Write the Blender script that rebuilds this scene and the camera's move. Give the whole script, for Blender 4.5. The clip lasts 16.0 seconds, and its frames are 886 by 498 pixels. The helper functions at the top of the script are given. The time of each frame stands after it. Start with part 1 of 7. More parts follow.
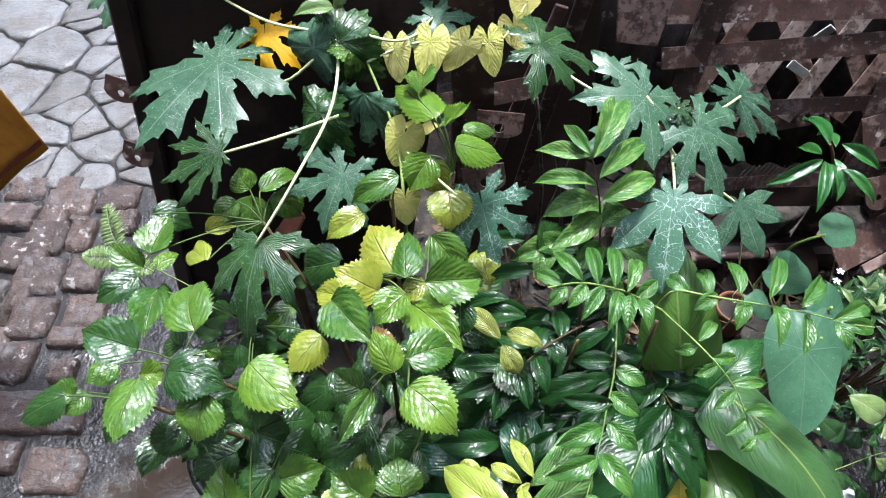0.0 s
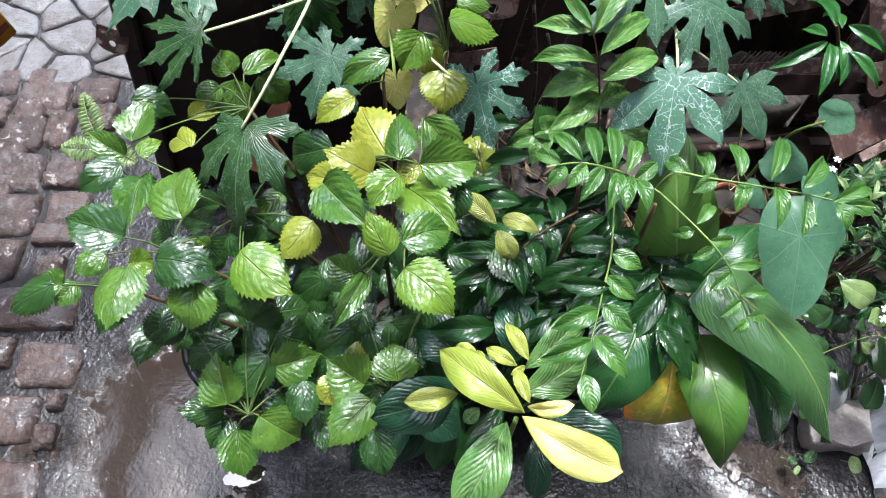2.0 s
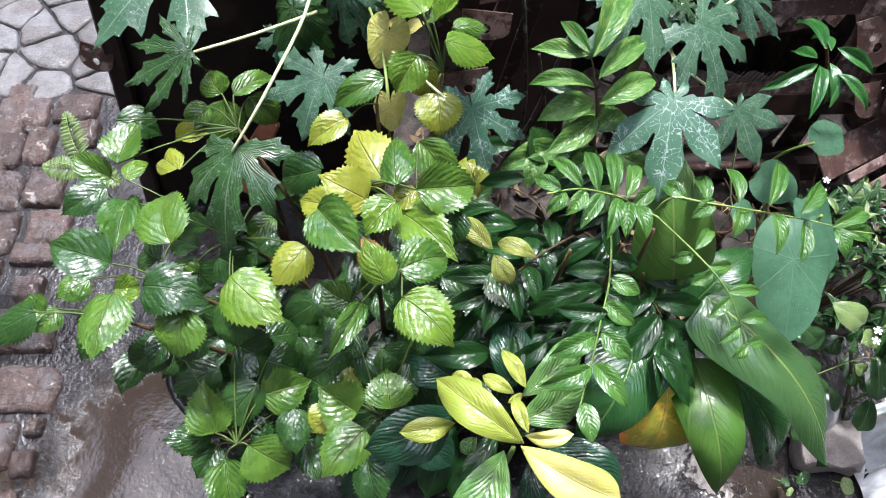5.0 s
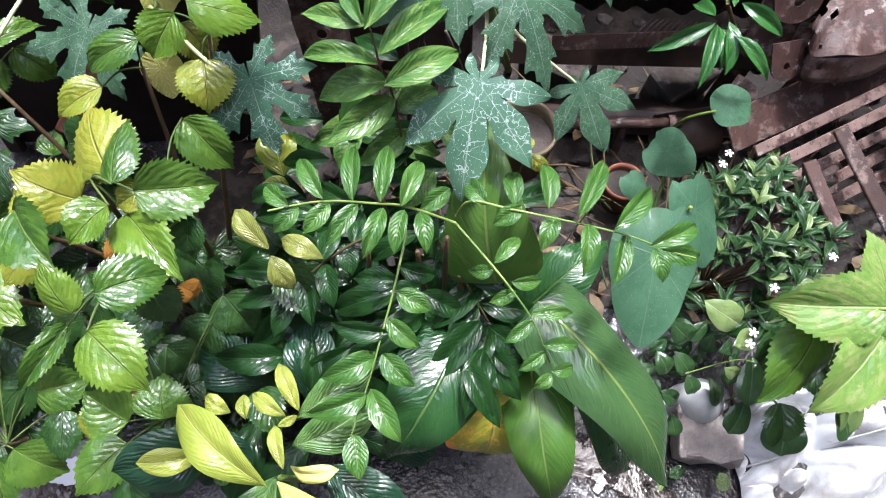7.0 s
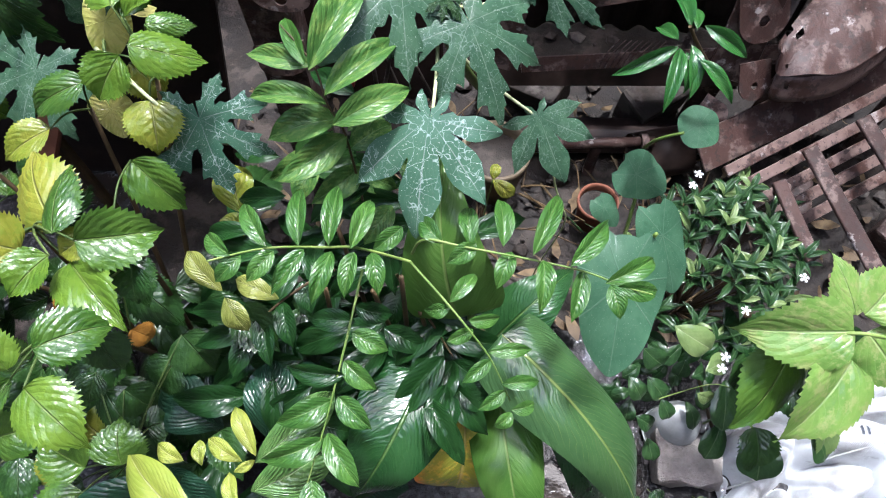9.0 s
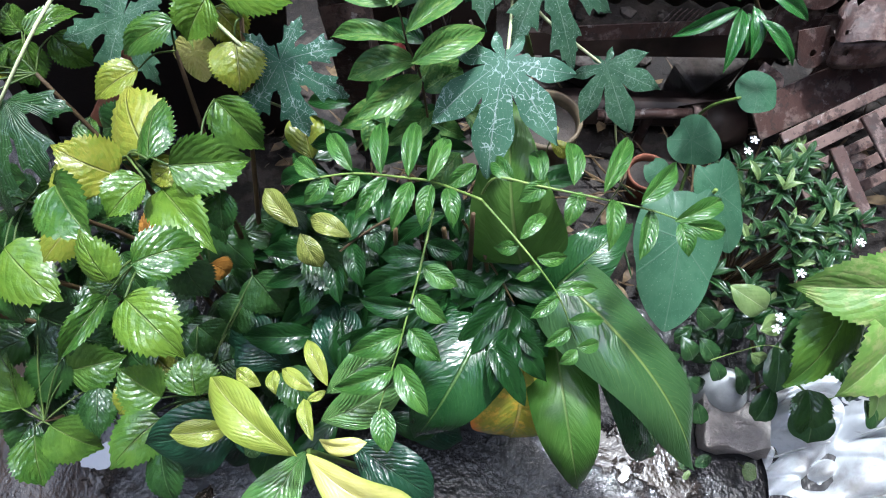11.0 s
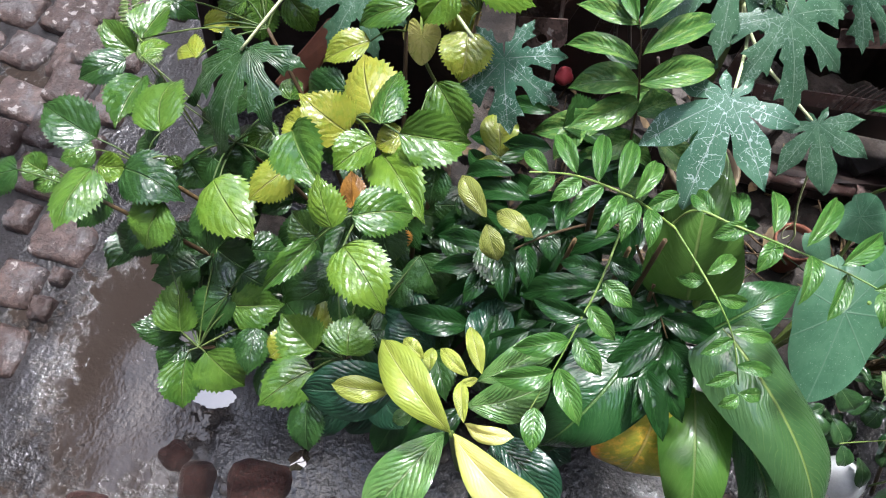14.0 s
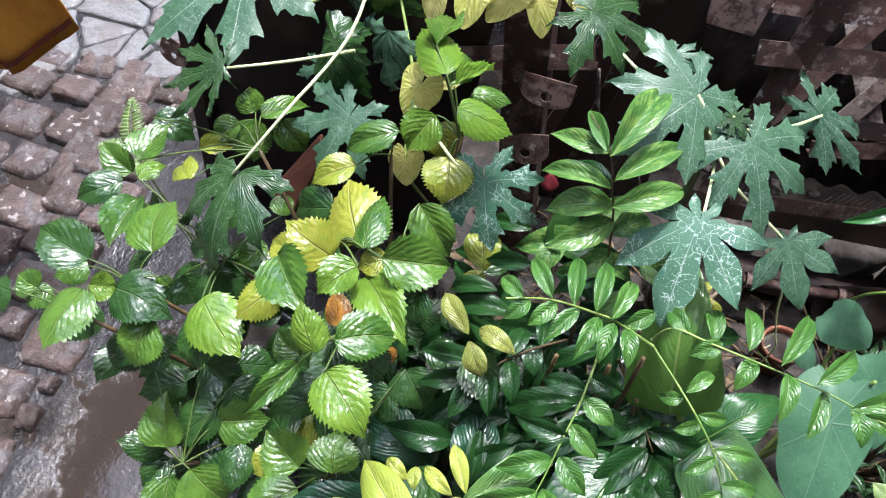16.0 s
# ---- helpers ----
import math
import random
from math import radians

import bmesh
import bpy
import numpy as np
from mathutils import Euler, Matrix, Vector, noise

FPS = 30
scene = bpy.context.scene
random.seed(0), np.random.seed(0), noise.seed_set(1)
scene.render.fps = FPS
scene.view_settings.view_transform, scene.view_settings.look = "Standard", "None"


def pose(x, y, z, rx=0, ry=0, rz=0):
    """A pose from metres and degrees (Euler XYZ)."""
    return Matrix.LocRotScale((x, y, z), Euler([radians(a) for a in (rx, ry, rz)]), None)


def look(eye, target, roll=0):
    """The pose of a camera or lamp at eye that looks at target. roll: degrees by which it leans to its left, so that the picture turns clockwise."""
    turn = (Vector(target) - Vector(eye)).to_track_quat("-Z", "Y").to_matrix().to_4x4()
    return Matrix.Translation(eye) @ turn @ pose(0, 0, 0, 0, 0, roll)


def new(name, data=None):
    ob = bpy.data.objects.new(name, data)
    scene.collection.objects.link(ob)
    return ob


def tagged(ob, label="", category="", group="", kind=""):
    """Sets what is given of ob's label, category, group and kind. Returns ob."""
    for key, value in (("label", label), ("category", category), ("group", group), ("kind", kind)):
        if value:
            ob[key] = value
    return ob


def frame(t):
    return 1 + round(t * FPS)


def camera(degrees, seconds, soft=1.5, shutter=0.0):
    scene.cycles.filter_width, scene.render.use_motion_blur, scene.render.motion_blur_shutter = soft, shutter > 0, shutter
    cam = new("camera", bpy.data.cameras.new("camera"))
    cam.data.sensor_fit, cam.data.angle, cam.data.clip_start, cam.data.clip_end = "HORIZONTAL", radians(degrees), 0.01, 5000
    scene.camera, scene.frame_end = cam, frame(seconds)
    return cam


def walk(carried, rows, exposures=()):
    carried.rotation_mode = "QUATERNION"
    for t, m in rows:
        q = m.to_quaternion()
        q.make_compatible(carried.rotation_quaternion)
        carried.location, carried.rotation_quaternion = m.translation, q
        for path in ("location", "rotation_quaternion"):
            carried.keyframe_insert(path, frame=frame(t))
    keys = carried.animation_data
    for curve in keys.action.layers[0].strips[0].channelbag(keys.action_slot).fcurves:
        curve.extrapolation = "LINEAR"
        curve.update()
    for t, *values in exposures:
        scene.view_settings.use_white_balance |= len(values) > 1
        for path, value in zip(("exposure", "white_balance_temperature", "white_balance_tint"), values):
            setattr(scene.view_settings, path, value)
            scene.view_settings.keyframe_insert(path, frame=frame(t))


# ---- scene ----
cam = camera(62.8, 16.0, soft=1.1)
PATH = [
    (0, (0.029, 0.07, 1.536), (-0.072, 1.286, -0.049), -2.5),
    (0.5, (0.031, 0.077, 1.523), (-0.059, 1.214, -0.12), -2.1),
    (1, (0.03, 0.07, 1.512), (-0.069, 1.119, -0.187), -2.9),
    (1.5, (0.026, 0.059, 1.501), (-0.066, 1.048, -0.234), -3.0),
    (2, (0.019, 0.061, 1.502), (-0.041, 1.06, -0.229), -1.8),
    (2.5, (0.004, 0.071, 1.505), (-0.042, 1.094, -0.213), -1.2),
    (3, (-0.003, 0.079, 1.503), (-0.034, 1.103, -0.214), -1.3),
    (3.5, (-0.012, 0.072, 1.509), (-0.019, 1.118, -0.195), -0.3),
    (3.7, (-0.013, 0.069, 1.508), (-0.002, 1.122, -0.193), 0.3),
    (5.8, (0.038, 0.133, 1.491), (-0.027, 1.089, -0.264), 1.9),
    (6, (0.087, 0.166, 1.489), (-0.005, 1.089, -0.283), 2.4),
    (6.5, (0.197, 0.22, 1.453), (0.092, 1.099, -0.34), 1.2),
    (7, (0.262, 0.259, 1.428), (0.253, 1.066, -0.402), 2.6),
    (7.5, (0.298, 0.274, 1.422), (0.322, 1.1, -0.4), 3.1),
    (8, (0.301, 0.29, 1.419), (0.304, 1.108, -0.407), 2.3),
    (8.2, (0.303, 0.298, 1.428), (0.303, 1.153, -0.381), 2.4),
    (10.3, (0.3, 0.256, 1.43), (0.316, 1.038, -0.41), 2.1),
    (10.5, (0.287, 0.245, 1.424), (0.27, 1.032, -0.414), -0.1),
    (11, (0.259, 0.225, 1.425), (0.189, 1.043, -0.399), -1.3),
    (11.5, (0.217, 0.202, 1.415), (0.087, 0.942, -0.439), -1.7),
    (12, (0.197, 0.187, 1.419), (0.034, 0.931, -0.431), -1.9),
    (12.5, (0.191, 0.184, 1.419), (0.02, 0.941, -0.424), -0.8),
    (13, (0.171, 0.183, 1.425), (-0.033, 0.955, -0.409), -1.1),
    (13.5, (0.15, 0.175, 1.429), (-0.091, 0.978, -0.387), -1.1),
    (14, (0.14, 0.168, 1.435), (-0.133, 1.008, -0.36), -0.8),
    (14.5, (0.133, 0.171, 1.45), (-0.179, 1.076, -0.307), -0.7),
    (15, (0.134, 0.179, 1.452), (-0.184, 1.112, -0.288), -0.1),
    (15.5, (0.144, 0.189, 1.462), (-0.183, 1.184, -0.242), -0.5),
    (16, (0.151, 0.193, 1.47), (-0.177, 1.237, -0.204), -0.7),
]
EXPOSURES = [(0, 2.99, 5700, 5), (3.5, 2.96, 5820, 8), (6, 2.98, 5850, 11), (8, 2.92, 5820, 13), (10.5, 2.73, 5430, 5), (11.2, 2.73, 5430, 5), (12, 2.80, 5720, 7), (13, 2.82, 5850, 8), (14.5, 2.88, 5850, 9), (16, 3.03, 5800, 9)]
walk(cam, [(t, look(eye, target, roll)) for t, eye, target, roll in PATH], EXPOSURES)

# ---- light ----
world = bpy.data.worlds.new("sky")
scene.world = world
world.use_nodes = True
wn = world.node_tree.nodes
sky = wn.new("ShaderNodeTexSky")
sky.sky_type, sky.sun_disc = "NISHITA", False
SUN_UP, SUN_ROUND = 76.0, 14.0
sky.sun_elevation, sky.sun_rotation = radians(SUN_UP), radians(SUN_ROUND)
sky.air_density, sky.dust_density = 1.0, 4.0
wn["Background"].inputs["Strength"].default_value = 0.15
world.node_tree.links.new(sky.outputs[0], wn["Background"].inputs["Color"])
sun_data = bpy.data.lights.new("sun", "SUN")
sun_data.energy, sun_data.angle, sun_data.color = 1.4, radians(4.0), (1.0, 0.98, 0.95)
sun = new("sun", sun_data)
az = radians(SUN_ROUND)
toward = Vector((math.sin(az) * math.cos(radians(SUN_UP)), math.cos(az) * math.cos(radians(SUN_UP)), math.sin(radians(SUN_UP))))
sun.matrix_world = look(toward * 20, (0, 0, 0))

# ---- materials ----
def rgb(h):
    """Linear colour from a hex string."""
    v = [int(h[i:i + 2], 16) / 255 for i in (0, 2, 4)]
    return (*[c / 12.92 if c <= 0.04045 else ((c + 0.055) / 1.055) ** 2.4 for c in v], 1)


class Nodes:
    """A small wrapper to write node trees shortly."""

    def __init__(self, name):
        self.mat = bpy.data.materials.new(name)
        self.mat.use_nodes = True
        self.tree = self.mat.node_tree
        self.bsdf = self.tree.nodes["Principled BSDF"]
        self.out = self.tree.nodes["Material Output"]

    def set(self, node, key, value):
        if isinstance(value, bpy.types.NodeSocket):
            self.tree.links.new(value, node.inputs[key])
        else:
            node.inputs[key].default_value = value

    def node(self, kind, out=0, **inputs):
        n = self.tree.nodes.new(kind)
        for k, v in inputs.items():
            self.set(n, k, v)
        return n.outputs[out]

    def math(self, op, a, b=0.0, c=0.0):
        n = self.tree.nodes.new("ShaderNodeMath")
        n.operation = op
        for i, v in enumerate((a, b, c)):
            self.set(n, i, v)
        return n.outputs[0]

    def mix(self, fac, a, b, mode="MIX"):
        n = self.tree.nodes.new("ShaderNodeMix")
        n.data_type, n.blend_type = "RGBA", mode
        self.set(n, 0, fac), self.set(n, 6, a), self.set(n, 7, b)
        return n.outputs[2]

    def noise(self, scale, detail=4.0, rough=0.55, vec=None, out=0):
        n = self.tree.nodes.new("ShaderNodeTexNoise")
        self.set(n, "Scale", scale), self.set(n, "Detail", detail), self.set(n, "Roughness", rough)
        if vec is not None:
            self.set(n, "Vector", vec)
        return n.outputs[out]

    def step(self, v, lo, hi, a=0.0, b=1.0):
        n = self.tree.nodes.new("ShaderNodeMapRange")
        n.interpolation_type = "SMOOTHSTEP"
        for k, x in zip((0, 1, 2, 3, 4), (v, lo, hi, a, b)):
            self.set(n, k, x)
        return n.outputs[0]

    def bump(self, height, strength=0.3, dist=0.002, normal=None):
        n = self.tree.nodes.new("ShaderNodeBump")
        self.set(n, "Height", height), self.set(n, "Strength", strength), self.set(n, "Distance", dist)
        if normal is not None:
            self.set(n, "Normal", normal)
        return n.outputs[0]

    def coords(self, which="Object"):
        return self.tree.nodes.new("ShaderNodeTexCoord").outputs[which]

    def rand(self):
        return self.tree.nodes.new("ShaderNodeObjectInfo").outputs["Random"]


LEAF_TONE = 0.36  # the hex tones are those of a leaf seen in daylight; foliage itself reflects less
TONE = 0.55


def leaf_colour(q, tone):
    return (q[0] * LEAF_TONE * tone * 1.22, q[1] * LEAF_TONE * tone, q[2] * LEAF_TONE * tone * 1.55, 1)


def leaf_mat(name, deep, bright, vein, rough=0.3, veins=7.0, slope=0.45, relief=0.5, mottle=None, specks=0.0, thin=0.25, film=0.0, edge=None, wet=0.8, tone=1.0, vmix=0.6, streaks=False, quilt=0.12, soft=0.0):
    """A living leaf: vein net from its own map, patchy green, wet gloss, light through the blade. film: sheen of the
    wet blade, painted in as a pale net.
    """
    deep, bright, vein = [leaf_colour(q, tone) for q in (deep, bright, vein)]
    mottle, edge = [q and leaf_colour(q, tone) for q in (mottle, edge)]
    n = Nodes(name)
    uv = n.tree.nodes.new("ShaderNodeUVMap")
    uv.uv_map = "UVMap"
    sep = n.tree.nodes.new("ShaderNodeSeparateXYZ")
    n.tree.links.new(uv.outputs[0], sep.inputs[0])
    u = n.math("ABSOLUTE", n.math("SUBTRACT", n.math("MULTIPLY", sep.outputs[0], 2.0), 1.0))
    v = sep.outputs[1]
    rnd = n.rand()
    move = n.tree.nodes.new("ShaderNodeVectorMath")
    move.operation = "ADD"
    n.set(move, 0, n.coords("Object"))
    n.set(move, 1, n.node("ShaderNodeCombineXYZ", X=n.math("MULTIPLY", rnd, 37.0), Y=n.math("MULTIPLY", rnd, 11.0), Z=rnd))
    obj = move.outputs[0]
    wob = n.noise(4.0, 3.0, vec=obj)
    along = n.math("ADD", n.math("SUBTRACT", v, n.math("MULTIPLY", n.math("POWER", u, 1.25), slope)), n.math("MULTIPLY", wob, 0.16))
    ph = n.math("FRACT", n.math("MULTIPLY", along, veins))
    saw = n.math("ABSOLUTE", n.math("SUBTRACT", n.math("MULTIPLY", ph, 2.0), 1.0))
    lateral = n.math("MULTIPLY", n.step(saw, 0.90, 0.995), n.step(u, 1.0, 0.6))
    rib = n.step(u, 0.05, 0.012)
    line = n.math("MAXIMUM", rib, n.math("MULTIPLY", lateral, 0.34))
    patch = n.step(n.noise(3.2, 5.0, 0.65, vec=obj), 0.3, 0.7)
    col = n.mix(n.math("ADD", n.math("MULTIPLY", patch, 0.6), n.math("MULTIPLY", rnd, 0.4)), deep, bright)
    if mottle:
        col = n.mix(n.step(n.noise(7.0, 6.0, 0.7, vec=obj), 0.48, 0.62), col, mottle)
    col = n.mix(n.math("MULTIPLY", line, vmix), col, vein)
    col = n.mix(n.step(n.noise(30.0, 3.0, 0.6, vec=obj), 0.62, 0.72, 0.0, 0.25), col, deep)
    if edge:
        e = n.step(n.math("ADD", u, n.math("MULTIPLY", n.noise(5.0, 4.0, vec=obj), 0.6)), 1.05, 1.3)
        col = n.mix(e, col, edge)
    if specks:
        # pale flecks; on the papaya they stand for glinting water drops
        col = n.mix(n.math("MULTIPLY", n.step(n.noise(46.0, 2.0, 0.7, vec=obj), 0.64, 0.72), specks), col, rgb("A8B0A6"))
    gloss = n.math("ADD", rough + 0.04, n.math("MULTIPLY", n.noise(9.0, 4.0, 0.6, vec=obj), 0.22))
    if film:
        cells = n.tree.nodes.new("ShaderNodeTexVoronoi")
        cells.feature = "DISTANCE_TO_EDGE"
        warp = n.tree.nodes.new("ShaderNodeVectorMath")
        warp.operation = "MULTIPLY_ADD"
        n.set(warp, 0, n.noise(7.0, 2.0, 0.5, vec=obj, out=1)), n.set(warp, 1, (0.22, 0.22, 0.22)), n.set(warp, 2, obj)
        n.set(cells, "Scale", 9.0), n.set(cells, "Vector", warp.outputs[0])
        net = n.step(n.math("ADD", cells.outputs["Distance"], n.math("MULTIPLY", n.noise(24.0, 3.0, 0.7, vec=obj), 0.10)), 0.10, 0.04)
        streak = n.math("MULTIPLY", net, n.step(n.noise(2.6, 3.0, vec=obj), 0.42, 0.54))
        # silvery sky reflection of the wet blade, mixed into the base colour
        col = n.mix(n.math("MULTIPLY", streak, film), col, rgb("A6B0AC"))
    n.set(n.bsdf, "Base Color", col)
    n.set(n.bsdf, "Roughness", gloss)
    n.set(n.bsdf, "IOR", 1.5), n.set(n.bsdf, "Specular IOR Level", 0.06)
    n.set(n.bsdf, "Coat Weight", n.step(n.noise(3.0, 3.0, 0.6, vec=obj), 0.3, 0.6, wet * 0.45, wet))
    n.set(n.bsdf, "Coat Roughness", n.step(n.noise(6.0, 2.0, 0.5, vec=obj), 0.35, 0.65, 0.16 - 0.11 * wet + soft, 0.30 - 0.17 * wet + soft))
    pillow = n.math("MULTIPLY", n.math("POWER", n.math("SUBTRACT", 1.0, saw), 0.7), n.math("MULTIPLY", n.step(u, 1.0, 0.55, 0.35, 1.0), n.step(n.noise(5.0, 3.0, 0.6, vec=obj), 0.3, 0.7, 0.25, 1.3)))
    h = n.math("ADD", n.math("MULTIPLY", pillow, quilt), n.math("MULTIPLY", rib, -0.9))
    if streaks:
        lines = n.noise(1.0, 1.5, 0.4, vec=n.node("ShaderNodeCombineXYZ", X=n.math("MULTIPLY", along, veins * 1.6), Y=n.math("MULTIPLY", u, 2.5), Z=n.math("MULTIPLY", rnd, 9.0)))
        h = n.math("ADD", n.math("MULTIPLY", lines, 0.6), n.math("MULTIPLY", rib, -0.9))
    h = n.math("ADD", h, n.math("MULTIPLY", n.noise(3.6, 1.5, 0.4, vec=obj), 1.0))
    h = n.math("ADD", h, n.math("MULTIPLY", n.noise(15.0, 1.0, 0.4, vec=obj), 0.15))
    nrm = n.bump(h, min(1.0, relief * 1.15), 0.0045)
    n.set(n.bsdf, "Normal", nrm)
    n.set(n.bsdf, "Coat Normal", nrm)
    tr = n.tree.nodes.new("ShaderNodeBsdfTranslucent")
    n.set(tr, "Color", n.mix(0.5, col, bright)), n.set(tr, "Normal", nrm)
    mx = n.tree.nodes.new("ShaderNodeMixShader")
    n.set(mx, 0, thin)
    n.tree.links.new(n.bsdf.outputs[0], mx.inputs[1])
    n.tree.links.new(tr.outputs[0], mx.inputs[2])
    n.tree.links.new(mx.outputs[0], n.out.inputs[0])
    return n.mat


def plain_mat(name, a, b, rough=0.6, scale=8.0, metal=0.0, bump=0.4, dist=0.003, grain=60.0, spec=0.18, third=None, tscale=3.0, coat=0.0, world=False, spots=0.0, gritty=0.35):
    """Two tones in a patchy mix, a fine grain and a relief; third: a stain at a larger scale."""
    a, b, third = [q and (*[c * TONE for c in q[:3]], 1) for q in (a, b, third)]
    n = Nodes(name)
    obj = n.coords("Object")
    if world:
        place = n.tree.nodes.new("ShaderNodeNewGeometry").outputs["Position"]
        move = n.tree.nodes.new("ShaderNodeVectorMath")
        move.operation = "ADD"
        n.set(move, 0, place), n.set(move, 1, n.node("ShaderNodeCombineXYZ", X=n.math("MULTIPLY", n.rand(), 7.0), Y=n.math("MULTIPLY", n.rand(), 3.0), Z=0.0))
        obj = move.outputs[0]
    big = n.noise(scale, 6.0, 0.62, vec=obj)
    col = n.mix(n.step(n.math("ADD", big, n.math("MULTIPLY", n.math("SUBTRACT", n.rand(), 0.5), 0.25)), 0.32, 0.68), a, b)
    if third:
        col = n.mix(n.step(n.noise(tscale, 5.0, 0.65, vec=obj), 0.5, 0.62), col, third)
    fine = n.noise(grain, 4.0, 0.7, vec=obj)
    col = n.mix(n.step(fine, 0.3, 0.75, 0.0, 0.35), col, n.mix(0.55, col, (0.02, 0.018, 0.015, 1)))
    if spots:
        col = n.mix(n.step(n.noise(spots, 3.0, 0.6, vec=obj), 0.54, 0.62, 0.0, 0.75), col, (0.022, 0.016, 0.014, 1))
        col = n.mix(n.step(n.noise(spots * 0.6, 4.0, 0.6, vec=obj), 0.62, 0.68, 0.0, 0.5), col, (0.24, 0.22, 0.21, 1))
    n.set(n.bsdf, "Base Color", col), n.set(n.bsdf, "Metallic", metal), n.set(n.bsdf, "Specular IOR Level", spec)
    n.set(n.bsdf, "Roughness", n.math("ADD", rough - 0.12, n.math("MULTIPLY", big, 0.26)))
    if coat:
        n.set(n.bsdf, "Coat Weight", n.step(n.noise(tscale * 1.7, 3.0, vec=obj), 0.42, 0.56, 0.0, coat)), n.set(n.bsdf, "Coat Roughness", 0.07)
    nrm = n.bump(n.math("ADD", big, n.math("MULTIPLY", fine, gritty)), bump, dist)
    n.set(n.bsdf, "Normal", nrm)
    if coat:
        n.set(n.bsdf, "Coat Normal", n.bump(n.noise(scale * 2.5, 2.0, 0.45, vec=obj), bump, dist * 1.3))
    return n.mat


HIB = leaf_mat("hibiscus_green", rgb("386A1E"), rgb("68982C"), rgb("8CAE50"), 0.3, 6.4, 0.5, 0.75, tone=0.95, quilt=0.19, soft=0.05, wet=0.9)
HIB_LT = leaf_mat("hibiscus_fresh", rgb("588C22"), rgb("82B030"), rgb("A2C45C"), 0.3, 6.4, 0.5, 0.75, tone=1.0, thin=0.35, quilt=0.19, soft=0.05, wet=0.85)
# deep green; on the lower leaves it also stands for their shade
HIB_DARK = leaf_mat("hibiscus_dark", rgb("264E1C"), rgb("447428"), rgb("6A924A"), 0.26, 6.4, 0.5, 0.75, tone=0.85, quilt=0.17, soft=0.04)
HIB_YEL = leaf_mat("hibiscus_yellowing", rgb("7E9C28"), rgb("A4B034"), rgb("BCC868"), 0.3, 6.4, 0.5, 0.7, mottle=rgb("86A42C"), tone=1.12, thin=0.32, quilt=0.18, soft=0.06)
DRY = leaf_mat("dry_leaf", rgb("B98A2E"), rgb("D9A93C"), rgb("8A5A20"), 0.5, 6.0, 0.5, 0.5)
PAPAYA = leaf_mat("papaya_green", rgb("365F38"), rgb("527F4C"), rgb("90B080"), 0.42, 5.0, 0.8, 0.2, specks=0.45, vmix=0.6, wet=0.3, film=0.16, soft=0.06)
PAPAYA_SHEEN = leaf_mat("papaya_sheen", rgb("3C6C44"), rgb("5A8A58"), rgb("B0C8A0"), 0.38, 5.0, 0.8, 0.1, specks=0.7, film=0.58, tone=1.15, vmix=0.55, wet=0.45)
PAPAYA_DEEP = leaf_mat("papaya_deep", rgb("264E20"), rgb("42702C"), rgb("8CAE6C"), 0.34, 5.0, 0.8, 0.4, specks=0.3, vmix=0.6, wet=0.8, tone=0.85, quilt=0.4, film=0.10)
PAPAYA_YEL = leaf_mat("papaya_yellow", rgb("D8B408"), rgb("E8CC14"), rgb("F0E070"), 0.5, 6.0, 0.8, 0.2, wet=0.2, vmix=0.55)
HEART = leaf_mat("heart_vine", rgb("AEC04A"), rgb("D0D870"), rgb("A8BC58"), 0.45, 5.0, 0.5, 0.6, specks=0.5, thin=0.45, tone=2.05, vmix=0.5, edge=rgb("8CA83A"), quilt=0.3)
FERN = leaf_mat("pinnate_dark", rgb("1C4616"), rgb("326424"), rgb("4E7C36"), 0.26, 9.0, 0.35, 0.35, wet=0.55, tone=0.85, quilt=0.25)
FERN_LT = leaf_mat("pinnate_young", rgb("3A7024"), rgb("5E9634"), rgb("90B858"), 0.2, 8.0, 0.35, 0.4, quilt=0.32)
PINNA = leaf_mat("pinnate_old", rgb("3A6E26"), rgb("5E9238"), rgb("86AE5C"), 0.36, 9.0, 0.35, 0.4, wet=0.35, mottle=rgb("76A040"), tone=1.15, quilt=0.3)
GARD_YEL = leaf_mat("pale_yellow_leaf", rgb("8CAC34"), rgb("A8BE44"), rgb("C6D080"), 0.3, 12.0, 0.45, 0.6, thin=0.35, tone=1.3, quilt=0.14)
# pale young leaf with the sun on it put into the colour
GARD_SUNLIT = leaf_mat("sunlit_pale_leaf", rgb("BCCA50"), rgb("D4DA74"), rgb("DCE08C"), 0.4, 12.0, 0.45, 0.5, thin=0.3, edge=rgb("A4BC48"), tone=1.75, quilt=0.1, vmix=0.4)
GARD_LT = leaf_mat("light_green_leaf", rgb("508634"), rgb("78A84C"), rgb("A8C87C"), 0.28, 11.0, 0.45, 0.7, tone=1.15, quilt=0.4, soft=0.06, wet=1.0)
# darker copy of the yellow leaf, shade mixed into its tone
GARD_YEL_SHADED = leaf_mat("shaded_yellow_leaf", rgb("7E9434"), rgb("9CB048"), rgb("B8C478"), 0.4, 10.0, 0.45, 0.6, quilt=0.2, wet=0.4)
GARD_DK = leaf_mat("deep_green_leaf", rgb("1E4626"), rgb("305E34"), rgb("4E7A48"), 0.24, 11.0, 0.45, 0.65, quilt=0.3)
BANANA = leaf_mat("canna_green", rgb("345E2A"), rgb("4E7A38"), rgb("9CBC54"), 0.16, 24.0, 0.35, 0.6, wet=1.0, vmix=0.75, streaks=True, tone=1.15)
